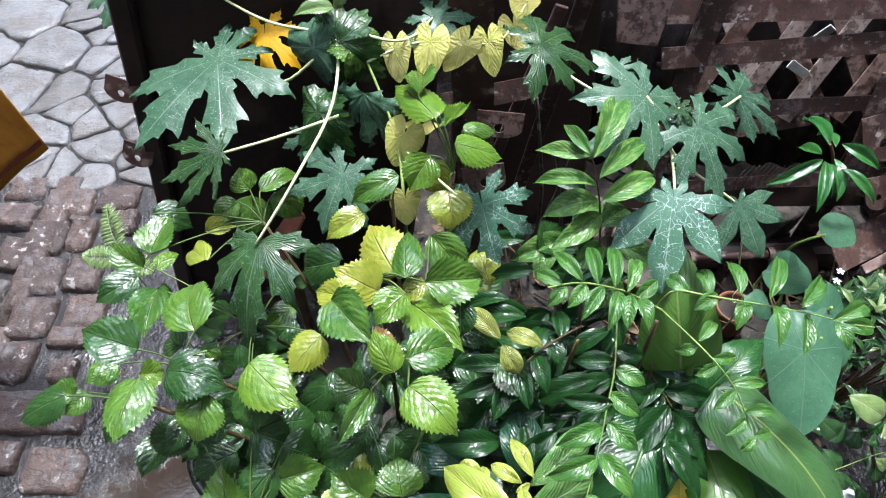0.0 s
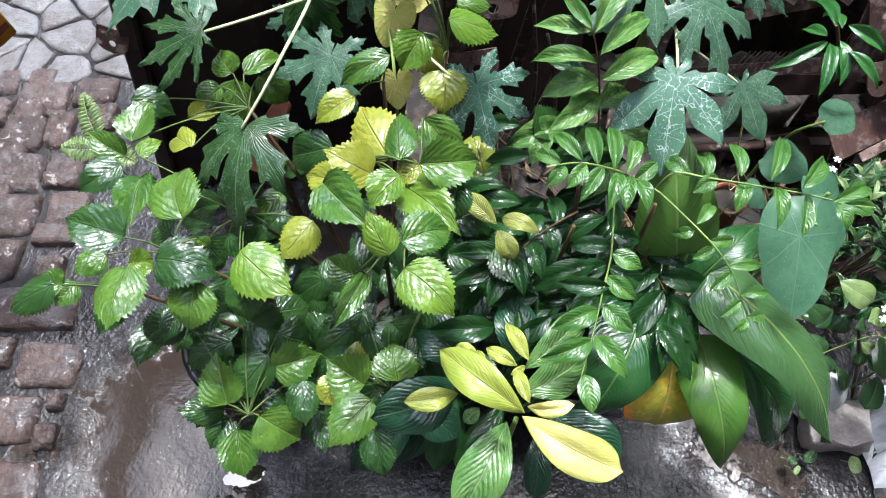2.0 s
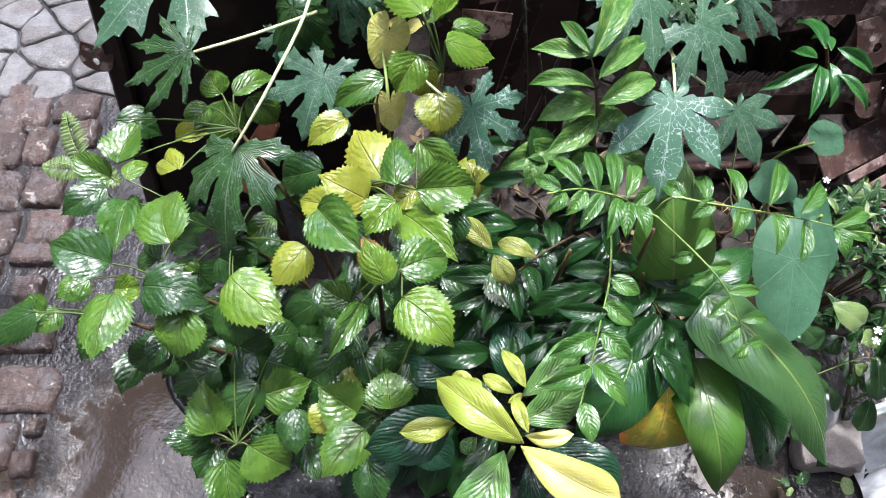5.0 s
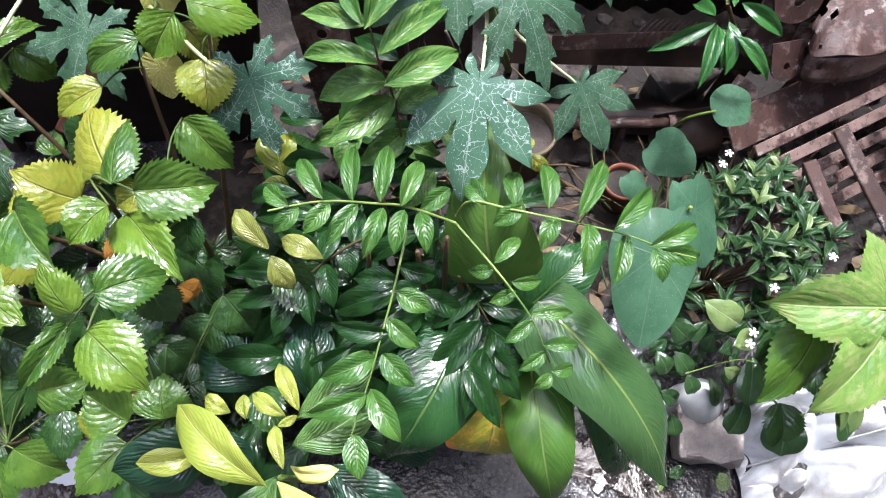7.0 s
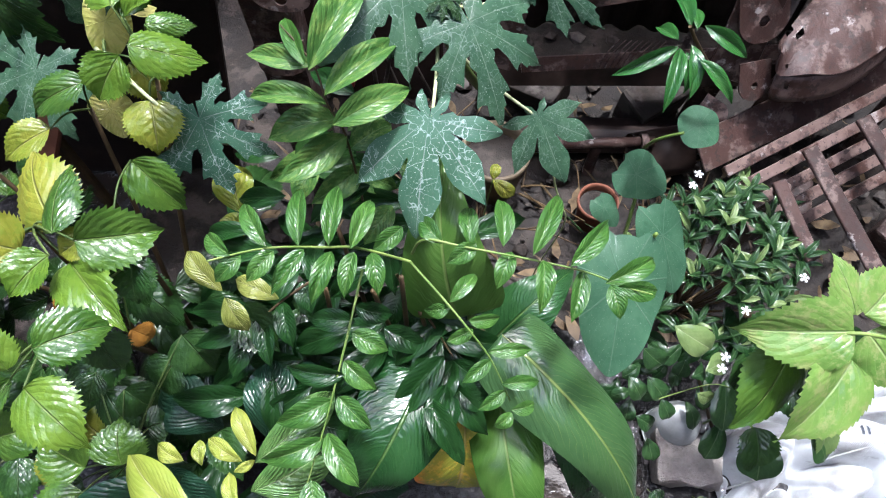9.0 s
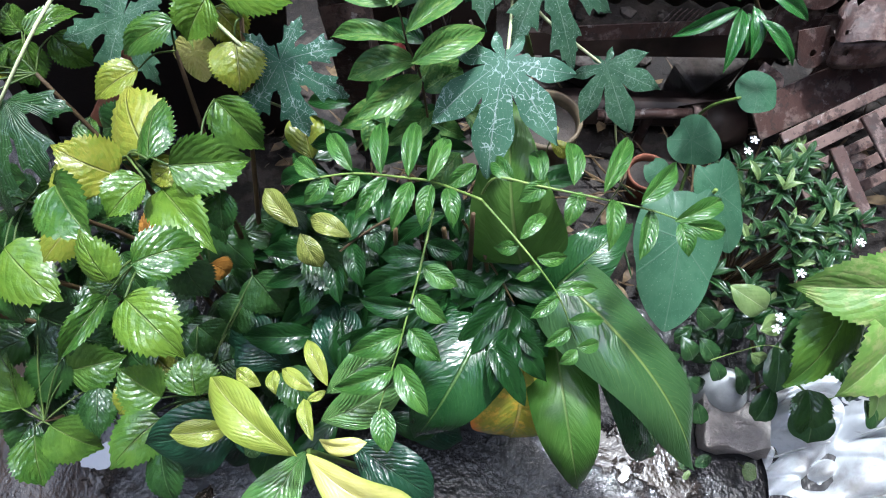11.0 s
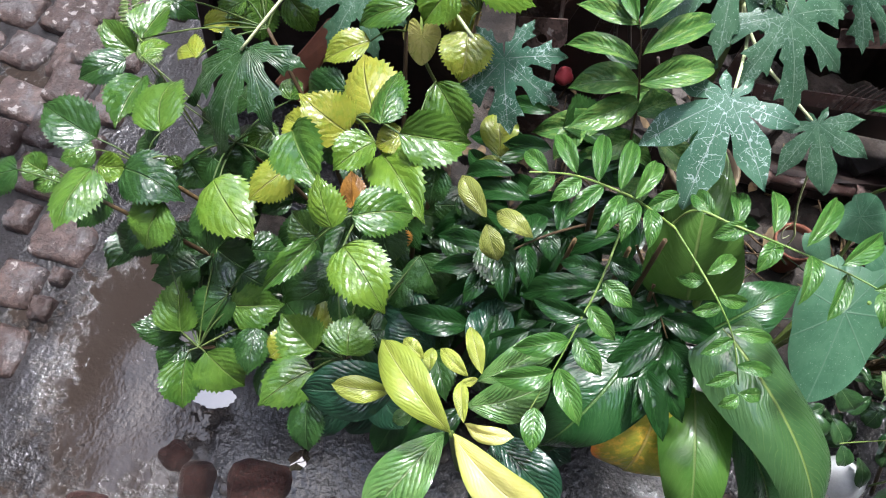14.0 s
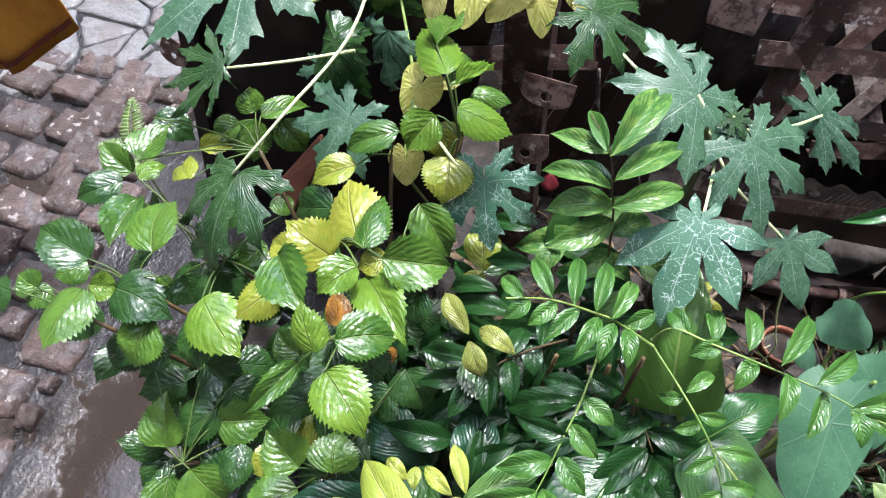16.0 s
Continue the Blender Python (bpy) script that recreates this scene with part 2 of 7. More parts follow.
BANANA_LT = leaf_mat("canna_young", rgb("4A8028"), rgb("6A9C3A"), rgb("B4CC6C"), 0.25, 24.0, 0.35, 0.4, wet=0.6, vmix=0.35, streaks=True, thin=0.5, tone=1.4)
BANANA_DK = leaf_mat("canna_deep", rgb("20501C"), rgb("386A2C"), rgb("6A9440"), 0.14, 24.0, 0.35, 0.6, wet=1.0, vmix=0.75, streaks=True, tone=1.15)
BANANA_OLD = leaf_mat("canna_yellowing", rgb("6E8C24"), rgb("B0A62C"), rgb("D0C868"), 0.18, 16.0, 0.35, 0.6, edge=rgb("E0902C"), wet=1.0, streaks=True, vmix=0.4, tone=2.0, mottle=rgb("C8B030"))
TARO = leaf_mat("taro_green", rgb("3E6E40"), rgb("568A54"), rgb("86AA7A"), 0.5, 4.0, 0.7, 0.25, wet=0.12, vmix=0.25, specks=0.2, soft=0.1)
SMALL = leaf_mat("small_glossy", rgb("264C22"), rgb("467232"), rgb("7A9C58"), 0.2, 6.0, 0.5, 0.3)
SMALL_LT = leaf_mat("small_fresh", rgb("689040"), rgb("8CB058"), rgb("B4CC84"), 0.25, 6.0, 0.5, 0.3)
RIGHT = leaf_mat("climber_pale", rgb("5C9030"), rgb("8AB84A"), rgb("A8CC70"), 0.34, 6.0, 0.6, 0.6, mottle=rgb("96B258"), tone=1.2, quilt=0.25)
MANGO = leaf_mat("shrub_glossy", rgb("2A6A24"), rgb("4A8E34"), rgb("88B060"), 0.2, 9.0, 0.4, 0.4, specks=0.3, quilt=0.2)
STEM = plain_mat("green_stem", rgb("627E36"), rgb("8A9E52"), 0.45, 30.0)
STALK = plain_mat("leaf_stalk", rgb("3E5226"), rgb("5C6C34"), 0.5, 30.0)
STEM_PALE = plain_mat("pale_stem", rgb("B4BC80"), rgb("CCD0A0"), 0.45, 30.0)
STEM_BR = plain_mat("brown_stem", rgb("4A3A28"), rgb("6A5638"), 0.6, 30.0)
PETAL = plain_mat("white_petal", rgb("F0F0EA"), rgb("FFFFFF"), 0.5, 30.0, bump=0.1)
BRICK = plain_mat("wet_brick", rgb("382B28"), rgb("574742"), 0.55, 22.0, bump=1.0, dist=0.006, third=rgb("565050"), tscale=16.0, coat=0.14, grain=70.0, world=True, gritty=1.0, spots=60.0)
BRICK_SUNK = plain_mat("soaked_brick", rgb("3C2824"), rgb("5A3C36"), 0.4, 22.0, bump=1.0, dist=0.008, third=rgb("3A322F"), tscale=16.0, coat=0.4, gritty=0.6)
STONE_GREY = plain_mat("grey_paving", rgb("55514F"), rgb("727070"), 0.55, 16.0, bump=1.0, dist=0.007, third=rgb("625C5A"), tscale=9.0, coat=0.2, grain=60.0, world=True, gritty=1.0)
RUST = plain_mat("rusty_iron", rgb("33211D"), rgb("4C3630"), 0.5, 12.0, 0.1, third=rgb("705E57"), tscale=26.0, spots=55.0, bump=0.8, gritty=0.8)
RUST_LT = plain_mat("worn_and_lit_rusty_iron", rgb("5C4841"), rgb("7C6760"), 0.5, 16.0, 0.1, third=rgb("472F28"), tscale=30.0, spots=70.0, bump=0.8, gritty=0.8)
# light grey iron; on rail and laths it also carries the light falling there
RUST_PALE = plain_mat("pale_lit_iron", rgb("75655F"), rgb("988A84"), 0.6, 14.0, third=rgb("54443E"), tscale=22.0, spots=60.0, bump=0.7)
# the door's paint; on board and lowest rail it stands for deep shade
DARK_SHEET = plain_mat("dark_brown_paint_and_shade", rgb("1C1210"), rgb("30211C"), 0.5, 6.0, third=rgb("42342E"), tscale=4.0)
WOOD_DK = plain_mat("grey_wood", rgb("453B36"), rgb("62574F"), 0.7, 10.0, third=rgb("332B27"), tscale=14.0, spots=40.0)
CLAY = plain_mat("clay_pot", rgb("7A4A38"), rgb("96604A"), 0.7, 10.0)
CREAM = plain_mat("cream_pot", rgb("9A8A6A"), rgb("B8A884"), 0.5, 8.0, third=rgb("6A5C48"))
STONE = plain_mat("pale_stone", rgb("8A827C"), rgb("B0A69E"), 0.6, 14.0, bump=1.0, dist=0.006, gritty=1.0, third=rgb("706858"), tscale=5.0)
POT_WHITE = plain_mat("pale_pot", rgb("CCCECC"), rgb("E4E6E4"), 0.5, 6.0)
CLOTH = plain_mat("orange_cloth", rgb("B4701C"), rgb("CC8A2A"), 0.85, 12.0, bump=0.2)
PLASTIC_DK = plain_mat("dark_nursery_bag", rgb("101214"), rgb("1C2022"), 0.35, 9.0)
WALL = plain_mat("grey_plaster", rgb("6E6864"), rgb("8E8884"), 0.85, 3.0)
RED = plain_mat("red_petal", rgb("9A3038"), rgb("B84A50"), 0.45, 30.0)
WHITE_SCRAP = plain_mat("white_scrap", rgb("B8B8B4"), rgb("DADAD6"), 0.6, 12.0)
SOIL = plain_mat("dark_earth", rgb("1E1713"), rgb("332A23"), 0.65, 20.0, bump=1.0, dist=0.008, third=rgb("463D36"), tscale=11.0)
CLOTH_DK = plain_mat("dark_red_thread", rgb("5A2418"), rgb("7A3A22"), 0.85, 30.0)


def sack_mat():
    """Woven plastic tape: a fine over-and-under weave, grubby in patches."""
    n = Nodes("woven_plastic")
    obj = n.coords("Object")
    sep = n.tree.nodes.new("ShaderNodeSeparateXYZ")
    n.tree.links.new(obj, sep.inputs[0])
    wx = n.math("SINE", n.math("MULTIPLY", sep.outputs[0], 1500.0))
    wy = n.math("SINE", n.math("MULTIPLY", n.math("ADD", sep.outputs[1], sep.outputs[2]), 1500.0))
    weave = n.math("MULTIPLY", wx, wy)
    dirt = n.step(n.noise(9.0, 6.0, 0.65, vec=obj), 0.42, 0.72)
    col = n.mix(dirt, rgb("B2B4B6"), rgb("7A7672"))
    col = n.mix(n.step(n.noise(34.0, 3.0, 0.6, vec=obj), 0.6, 0.72, 0.0, 0.5), col, rgb("55524E"))
    n.set(n.bsdf, "Base Color", col), n.set(n.bsdf, "Roughness", 0.42)
    crease = n.math("ABSOLUTE", n.math("SUBTRACT", n.noise(9.0, 4.0, 0.55, vec=obj), 0.5))
    n.set(n.bsdf, "Normal", n.bump(n.math("ADD", n.math("MULTIPLY", weave, 0.02), n.math("MULTIPLY", crease, 1.0)), 1.0, 0.014))
    return n.mat


SHEET_BR = plain_mat("dark_backdrop_sheet", rgb("352B27"), rgb("4E433D"), 0.6, 7.0, third=rgb("5E5453"), tscale=5.0, spots=30.0)
DIRT = plain_mat("earth_clod", rgb("2E2722"), rgb("4A4039"), 0.75, 20.0, bump=0.8, dist=0.004, third=rgb("645C56"), tscale=9.0)
SACK = sack_mat()


def mud_mat():
    """Trodden wet mud: brown water lies flat in the hollows and in one long puddle, the ridges glint."""
    n = Nodes("wet_mud_ground")
    obj = n.coords("Object")
    big = n.noise(3.4, 5.0, 0.6, vec=obj)
    mid = n.noise(30.0, 6.0, 0.7, vec=obj)
    fine = n.noise(130.0, 4.0, 0.7, vec=obj)
    sep = n.tree.nodes.new("ShaderNodeSeparateXYZ")
    n.tree.links.new(obj, sep.inputs[0])
    px = n.math("DIVIDE", n.math("ADD", sep.outputs[0], 0.58), 0.20)
    py = n.math("DIVIDE", n.math("SUBTRACT", sep.outputs[1], 0.45), 0.34)
    far = n.math("SQRT", n.math("ADD", n.math("MULTIPLY", px, px), n.math("MULTIPLY", py, py)))
    long_pool = n.step(n.math("ADD", far, n.math("MULTIPLY", n.math("SUBTRACT", mid, 0.5), 1.6)), 1.15, 0.8)
    pool = n.math("MAXIMUM", n.step(n.math("ADD", big, n.math("MULTIPLY", mid, 0.3)), 0.72, 0.77), long_pool)
    col = n.mix(n.step(mid, 0.3, 0.7), rgb("141211"), rgb("232122"))
    col = n.mix(n.step(fine, 0.45, 0.8, 0.0, 0.4), col, rgb("3C3B3D"))
    col = n.mix(pool, col, rgb("221C18"))
    foam = n.math("MULTIPLY", n.step(n.noise(120.0, 2.0, 0.6, vec=obj), 0.66, 0.70), n.step(n.noise(7.0, 3.0, 0.6, vec=obj), 0.5, 0.6))
    col = n.mix(n.math("MULTIPLY", foam, 0.2), col, rgb("A0A0A0"))
    n.set(n.bsdf, "Base Color", col)
    n.set(n.bsdf, "Roughness", n.step(pool, 0.0, 1.0, 0.5, 0.1))
    n.set(n.bsdf, "Coat Weight", n.step(pool, 0.0, 1.0, 0.48, 0.0)), n.set(n.bsdf, "Coat Roughness", 0.06)
    n.set(n.bsdf, "IOR", 1.33), n.set(n.bsdf, "Specular IOR Level", n.step(pool, 0.0, 1.0, 0.1, 0.5))
    ridge = n.noise(58.0, 3.0, 0.6, vec=obj)
    rough = n.math("ADD", ridge, n.math("MULTIPLY", n.noise(150.0, 1.0, 0.4, vec=obj), 0.34))
    h = n.math("MULTIPLY", rough, n.math("SUBTRACT", 1.0, n.math("MULTIPLY", pool, 0.8)))
    wet = n.bump(h, n.step(n.noise(5.0, 3.0, 0.6, vec=obj), 0.42, 0.64, 0.32, 1.0), 0.008)
    n.set(n.bsdf, "Normal", wet), n.set(n.bsdf, "Coat Normal", wet)
    return n.mat


MUD = mud_mat()

# ---- mesh helpers ----
def thing(name, label, category, group="", at=(0, 0, 0)):
    ob = new(name)
    ob.location = at
    ob.empty_display_size = 0.05
    tagged(ob, label, category, group)
    return ob


def mesh_ob(name, verts, faces, material, parent=None, label="", uvs=None, smooth=True):
    me = bpy.data.meshes.new(name)
    me.from_pydata(verts, [], faces)
    if smooth:
        me.polygons.foreach_set("use_smooth", [True] * len(me.polygons))
    if uvs:
        layer = me.uv_layers.new(name="UVMap")
        for loop in me.loops:
            layer.data[loop.index].uv = uvs[loop.vertex_index]
    me.materials.append(material)
    me.update()
    ob = new(name, me)
    if parent:
        ob.parent = parent
        ob.matrix_parent_inverse = Matrix.Translation(-Vector(parent.location)) if parent.type == "EMPTY" else Matrix()
    if label:
        ob["label"] = label
    return ob


def part(name, bm, material, parent=None, label="", smooth=False):
    """Links a bmesh as one mesh object under a thing; the coordinates are the world's."""
    me = bpy.data.meshes.new(name)
    bmesh.ops.recalc_face_normals(bm, faces=bm.faces)
    bm.to_mesh(me)
    bm.free()
    if smooth:
        me.polygons.foreach_set("use_smooth", [True] * len(me.polygons))
    me.materials.append(material)
    ob = new(name, me)
    if parent:
        ob.parent = parent
        ob.matrix_parent_inverse = Matrix.Translation(-Vector(parent.location)) if parent.type == "EMPTY" else Matrix()
    if label:
        ob["label"] = label
    return ob


def tube(name, points, r0, r1, material, parent, sides=7, label=""):
    """A tapering stem along a smooth line through the points."""
    pts = [Vector(p) for p in points]
    line = []
    for i in range(len(pts) - 1):
        a, b, c, d = pts[max(i - 1, 0)], pts[i], pts[i + 1], pts[min(i + 2, len(pts) - 1)]
        k = 5 if len(pts) > 2 else 2
        for j in range(k):
            t = j / k
            line.append(0.5 * (2 * b + (c - a) * t + (2 * a - 5 * b + 4 * c - d) * t * t + (3 * b - a - 3 * c + d) * t ** 3))
    line.append(pts[-1])
    verts, faces = [], []
    side = Vector((0.31, 0.17, 0.93))
    for i, p in enumerate(line):
        ahead = (line[min(i + 1, len(line) - 1)] - line[max(i - 1, 0)]).normalized()
        e = ahead.cross(side)
        if e.length < 0.1:
            e = ahead.cross(Vector((1, 0, 0)))
        e.normalize()
        f = ahead.cross(e)
        r = r0 + (r1 - r0) * i / (len(line) - 1)
        for s in range(sides):
            a = 2 * math.pi * s / sides
            verts.append(p + r * (math.cos(a) * e + math.sin(a) * f))
    for i in range(len(line) - 1):
        for s in range(sides):
            t = (s + 1) % sides
            faces.append((i * sides + s, i * sides + t, (i + 1) * sides + t, (i + 1) * sides + s))
    faces.append(tuple(range(sides)))
    faces.append(tuple(range((len(line) - 1) * sides, len(line) * sides)))
    return mesh_ob(name, verts, faces, material, parent, label)


def box_bm(size, bevel=0.004, segments=2):
    bm = bmesh.new()
    bmesh.ops.create_cube(bm, size=1.0)
    bmesh.ops.scale(bm, vec=size, verts=bm.verts)
    if bevel:
        bmesh.ops.bevel(bm, geom=bm.edges[:], offset=bevel, segments=segments, affect="EDGES", profile=0.6)
    return bm


def bar(name, a, b, wide, thick, material, parent, flat=(0, 0, 1), label="", bend=0.0):
    """A flat bar from a to b; flat: the way that its broad side faces."""
    a, b = Vector(a), Vector(b)
    y = (b - a).normalized()
    x = y.cross(Vector(flat)).normalized()
    z = x.cross(y)
    bm = box_bm((wide, (b - a).length, thick), min(wide, thick) * 0.2, 1)
    m = Matrix((x, y, z)).transposed().to_4x4()
    m.translation = (a + b) / 2
    bm.transform(m)
    return part(name, bm, material, parent, label)


# ---- leaf blades: base at 0, tip at y = 1, half width 0.5 at the broadest place, top side up ----
class Blade:
    def __init__(self, key, verts, faces, uvs):
        self.key, self.verts, self.faces, self.uvs, self.made = key, verts, faces, uvs, {}

    def mesh(self, material):
        if material.name not in self.made:
            me = bpy.data.meshes.new(self.key)
            me.from_pydata(self.verts, [], self.faces)
            me.polygons.foreach_set("use_smooth", [True] * len(me.polygons))
            layer = me.uv_layers.new(name="UVMap")
            for loop in me.loops:
                layer.data[loop.index].uv = self.uvs[loop.vertex_index]
            me.materials.append(material)
            self.made[material.name] = me
        return self.made[material.name]


def strip(key, half, rows=18, cols=4, arch=0.08, fold=0.12, wave=0.02, teeth=0.0, seed=1, twist=0.0):
    """An undivided blade; half(s): its half width along the midrib."""
    verts, faces, uvs = [], [], []
    rnd = random.Random(seed)
    p1, p2 = rnd.uniform(0, 6), rnd.uniform(0, 6)
    for i in range(rows + 1):
        s = i / rows
        w = half(s)
        if teeth and 0 < i < rows:
            w *= 1 + teeth * (1 if i % 2 else -1)
        for k in range(-cols, cols + 1):
            q = k / cols
            x = q * w
            z = arch * 4 * s * (1 - s) + fold * abs(q) * w * 2 - 0.22 * (abs(q) ** 2.2) * w
            z += wave * abs(q) * math.sin(9 * s + p1 + (1.3 if k > 0 else 0)) + wave * 0.6 * math.sin(5 * s + p2) * q
            z += twist * x * (s - 0.5)
            verts.append((x, s + (0.012 if teeth and i % 2 else 0) * abs(q) * (1 - s), z))
            uvs.append((0.5 + q / 2, s))
    n = 2 * cols + 1
    for i in range(rows):
        for k in range(n - 1):
            faces.append((i * n + k, i * n + k + 1, (i + 1) * n + k + 1, (i + 1) * n + k))
    return Blade(key, verts, faces, uvs)


def toothed(key, half, teeth=13, depth=0.08, cols=6, arch=0.08, fold=0.08, wave=0.02, droop=0.1, bend=0.03, seed=1):
    """An ovate blade with saw teeth that point forward, sides lifted from the midrib and a drooping tip."""
    rnd = random.Random(seed)
    p1, p2, lean = rnd.uniform(0, 6), rnd.uniform(0, 6), rnd.uniform(-0.07, 0.07)
    marks = [0.0, 0.03, 0.07] + [0.10 + 0.88 * (i + f) / teeth for i in range(teeth) for f in (0.0, 0.5, 0.86)] + [1.0]
    verts, faces, uvs = [], [], []
    for k, s in enumerate(marks):
        w = half(s)
        tooth = 0.0 if k < 3 or s == 1.0 else (-0.5, 0.15, 0.75)[(k - 3) % 3] * depth * rnd.uniform(0.6, 1.3)
        for j in range(-cols, cols + 1):
            q = j / cols
            side = w * (1 + lean * (1 if j > 0 else -1))
            x = q * side + (tooth * 0.5 * min(1.0, 3 * w) * q if abs(j) == cols else 0.0)
            ahead = 0.35 * tooth * 0.5 if abs(j) == cols and tooth > 0 else 0.0
            z = arch * 4 * s * (1 - s) - droop * s ** 3 + fold * abs(x) * 2 - 0.5 * x * x
            z += wave * abs(q) * math.sin(8 * s + p1 + (1.7 if j > 0 else 0)) + wave * 0.7 * math.sin(5 * s + p2) * q
            verts.append((x + bend * (s * s - s), s + ahead, z))
            uvs.append((0.5 + q / 2, s))
    n = 2 * cols + 1
    for i in range(len(marks) - 1):
        for j in range(n - 1):
            faces.append((i * n + j, i * n + j + 1, (i + 1) * n + j + 1, (i + 1) * n + j))
    return Blade(key, verts, faces, uvs)


def palm(key, radius, axes, steps=126, rings=5, dome=0.10, wave=0.03, seed=1, ribs=0.05):
    """A blade spread round its stalk; radius(angle in degrees from the tip's way); axes: the angles of its main veins."""
    rnd = random.Random(seed)
    ph = rnd.uniform(0, 6)
    verts, faces, uvs = [(0, 0, 0)], [], [(0.5, 0)]
    for j in range(1, rings + 1):
        for i in range(steps):
            a = -180 + 360 * (i + 0.5) / steps
            f = j / rings
            r = radius(a) * f
            near = min(axes, key=lambda x: abs(x - a))
            off = math.radians(a - near)
            x, y = math.sin(math.radians(a)) * r, math.cos(math.radians(a)) * r
            z = -dome * r * r + ribs * abs(math.sin(off)) * r + wave * f * f * math.sin(3 * math.radians(a) + ph) * r
            verts.append((x, y, z))
            uvs.append((0.5 + 0.5 * max(-1, min(1, r * math.sin(off) * 4.0)), r))
    for i in range(steps):
        k = (i + 1) % steps
        faces.append((0, 1 + i, 1 + k))
        for j in range(rings - 1):
            faces.append((1 + j * steps + i, 1 + (j + 1) * steps + i, 1 + (j + 1) * steps + k, 1 + j * steps + k))
    return Blade(key, verts, faces, uvs)


def egg(a, b, c=1.0):
    """A half width that rises as s^a and falls as (1-s)^b, 0.5 at its broadest."""
    top = (a / (a + b)) ** a * (b / (a + b)) ** b
    return lambda s: 0.5 * (max(s, 0.0) ** a * max(1 - s, 0.0) ** b / top) ** c + 0.004


def fan(key, axes, profile, forward=0.45, dome=0.12, fold=0.05, droop=0.1, wave=0.02, seed=1, rows=30, cols=3):
    """A palmate blade: a lobe for each (angle, length), joined in a web round the stalk. profile: (place, half width) along a lobe, its side lobes slanting forward."""
    rnd = random.Random(seed)
    axes = sorted(axes)
    verts, faces, uvs = [], [], []
    for k, (ang, length) in enumerate(axes):
        gaps = [ang - axes[k - 1][0] if k else 70, axes[k + 1][0] - ang if k + 1 < len(axes) else 70]
        tips = rnd.uniform(-0.2, 1.0) * droop
        swing = rnd.uniform(-0.06, 0.06)
        shift = rnd.uniform(-0.05, 0.05), rnd.uniform(-0.05, 0.05)
        grow = rnd.uniform(0.88, 1.1), rnd.uniform(0.88, 1.1)
        ph = rnd.uniform(0, 6)
        c, d = math.cos(radians(ang)), math.sin(radians(ang))
        marks = sorted({p + h for p, _ in profile for h in shift if 0.02 < p + h < 0.99} | {i / rows for i in range(rows + 1)})
        first = len(verts)
        for s in marks:
            for j in range(-cols, cols + 1):
                q = abs(j) / cols
                side = 1 if j > 0 else 0
                at = s if s > 0.98 else min(0.99, max(0.0, s - shift[side]))
                w = 0.0
                for (p, h), (p2, h2) in zip(profile, profile[1:]):
                    if p <= at <= p2:
                        e = (at - p) / (p2 - p)
                        w = (h + (h2 - h) * (0.85 * e + 0.15 * e * e * (3 - 2 * e))) * length * grow[side]
                t = math.tan(radians(min(gaps[side] / 2, 42)))
                w = max(0.0, min(w, s * length * t / max(0.3, 1 - forward * t)))
                a, b = q * w * (1 if j > 0 else -1), s * length + forward * q * w
                a += swing * max(0.0, s - 0.3) ** 2 * 2
                x, y = a * c + b * d, b * c - a * d
                r2 = x * x + y * y
                z = -dome * r2 + fold * abs(a) - 2.2 * fold * a * a / 0.2 - tips * max(0.0, s - 0.3) ** 2 + wave * max(0.0, s - 0.25) * math.sin(7 * s + ph + 2 * side) * q
                verts.append((x, y, z))
                uvs.append((0.5 + 0.5 * q * (1 if j > 0 else -1), s))
        n = 2 * cols + 1
        for i in range(len(marks) - 1):
            for j in range(n - 1):
                o = first + i * n + j
                faces.append((o, o + 1, o + n + 1, o + n))
    return Blade(key, verts, faces, uvs)


def heart(a):
    t = abs(a)
    if t < 60:
        return 0.56 + 0.44 * (1 - t / 60.0) ** 1.5
    if t < 150:
        return 0.56 + 0.02 * math.sin(math.radians((t - 60) * 2))
    return max(0.07, 0.56 * (1 - ((t - 150) / 30.0) ** 1.6) + 0.02)


def point(base, start=0.86, sharp=1.5):
    """Draws the end of a half width out to a fine tip."""
    return lambda s: base(s) if s < start else base(start) * ((1 - s) / (1 - start)) ** sharp + 0.003


OVATE = [toothed("hibiscus_leaf", point(egg(0.46, 0.88), 0.74, 1.3), 12 + k % 3, 0.11, 6, 0.05 + 0.03 * (k % 3), (0.05, 0.22, 0.12, 0.30, 0.0, 0.16)[k], 0.012 + 0.008 * (k % 4), 0.04 + 0.05 * (k % 3), (-0.16, 0.10, 0.2, -0.08, 0.05, 0.15)[k], 11 + k) for k in range(6)]
LANCE = [strip("leaflet", point(egg(0.72, 1.0), 0.86, 1.2), 16, 3, 0.06 + 0.06 * k, 0.22, 0.02, 0, 21 + k, 0.3 * k - 0.3) for k in range(3)]
ELLIPTIC = [strip("broad_leaf", point(egg(0.95, 0.78), 0.9, 1.1), 26, 5, 0.10 + 0.05 * k, 0.14, 0.03, 0, 36 + k, 0.2 * k - 0.2) for k in range(3)]
BROAD = [strip("broad_leaf", point(egg(0.85, 0.55), 0.88, 1.2), 18, 4, 0.09 + 0.05 * k, 0.10, 0.03, 0, 31 + k) for k in range(3)]
TOOTHED = ((0, 0.5), (0.10, 0.33), (0.22, 0.165), (0.32, 0.118), (0.42, 0.145), (0.52, 0.215), (0.56, 0.225), (0.59, 0.165), (0.64, 0.12), (0.70, 0.122), (0.74, 0.125), (0.78, 0.085), (0.88, 0.05), (1.0, 0.0))
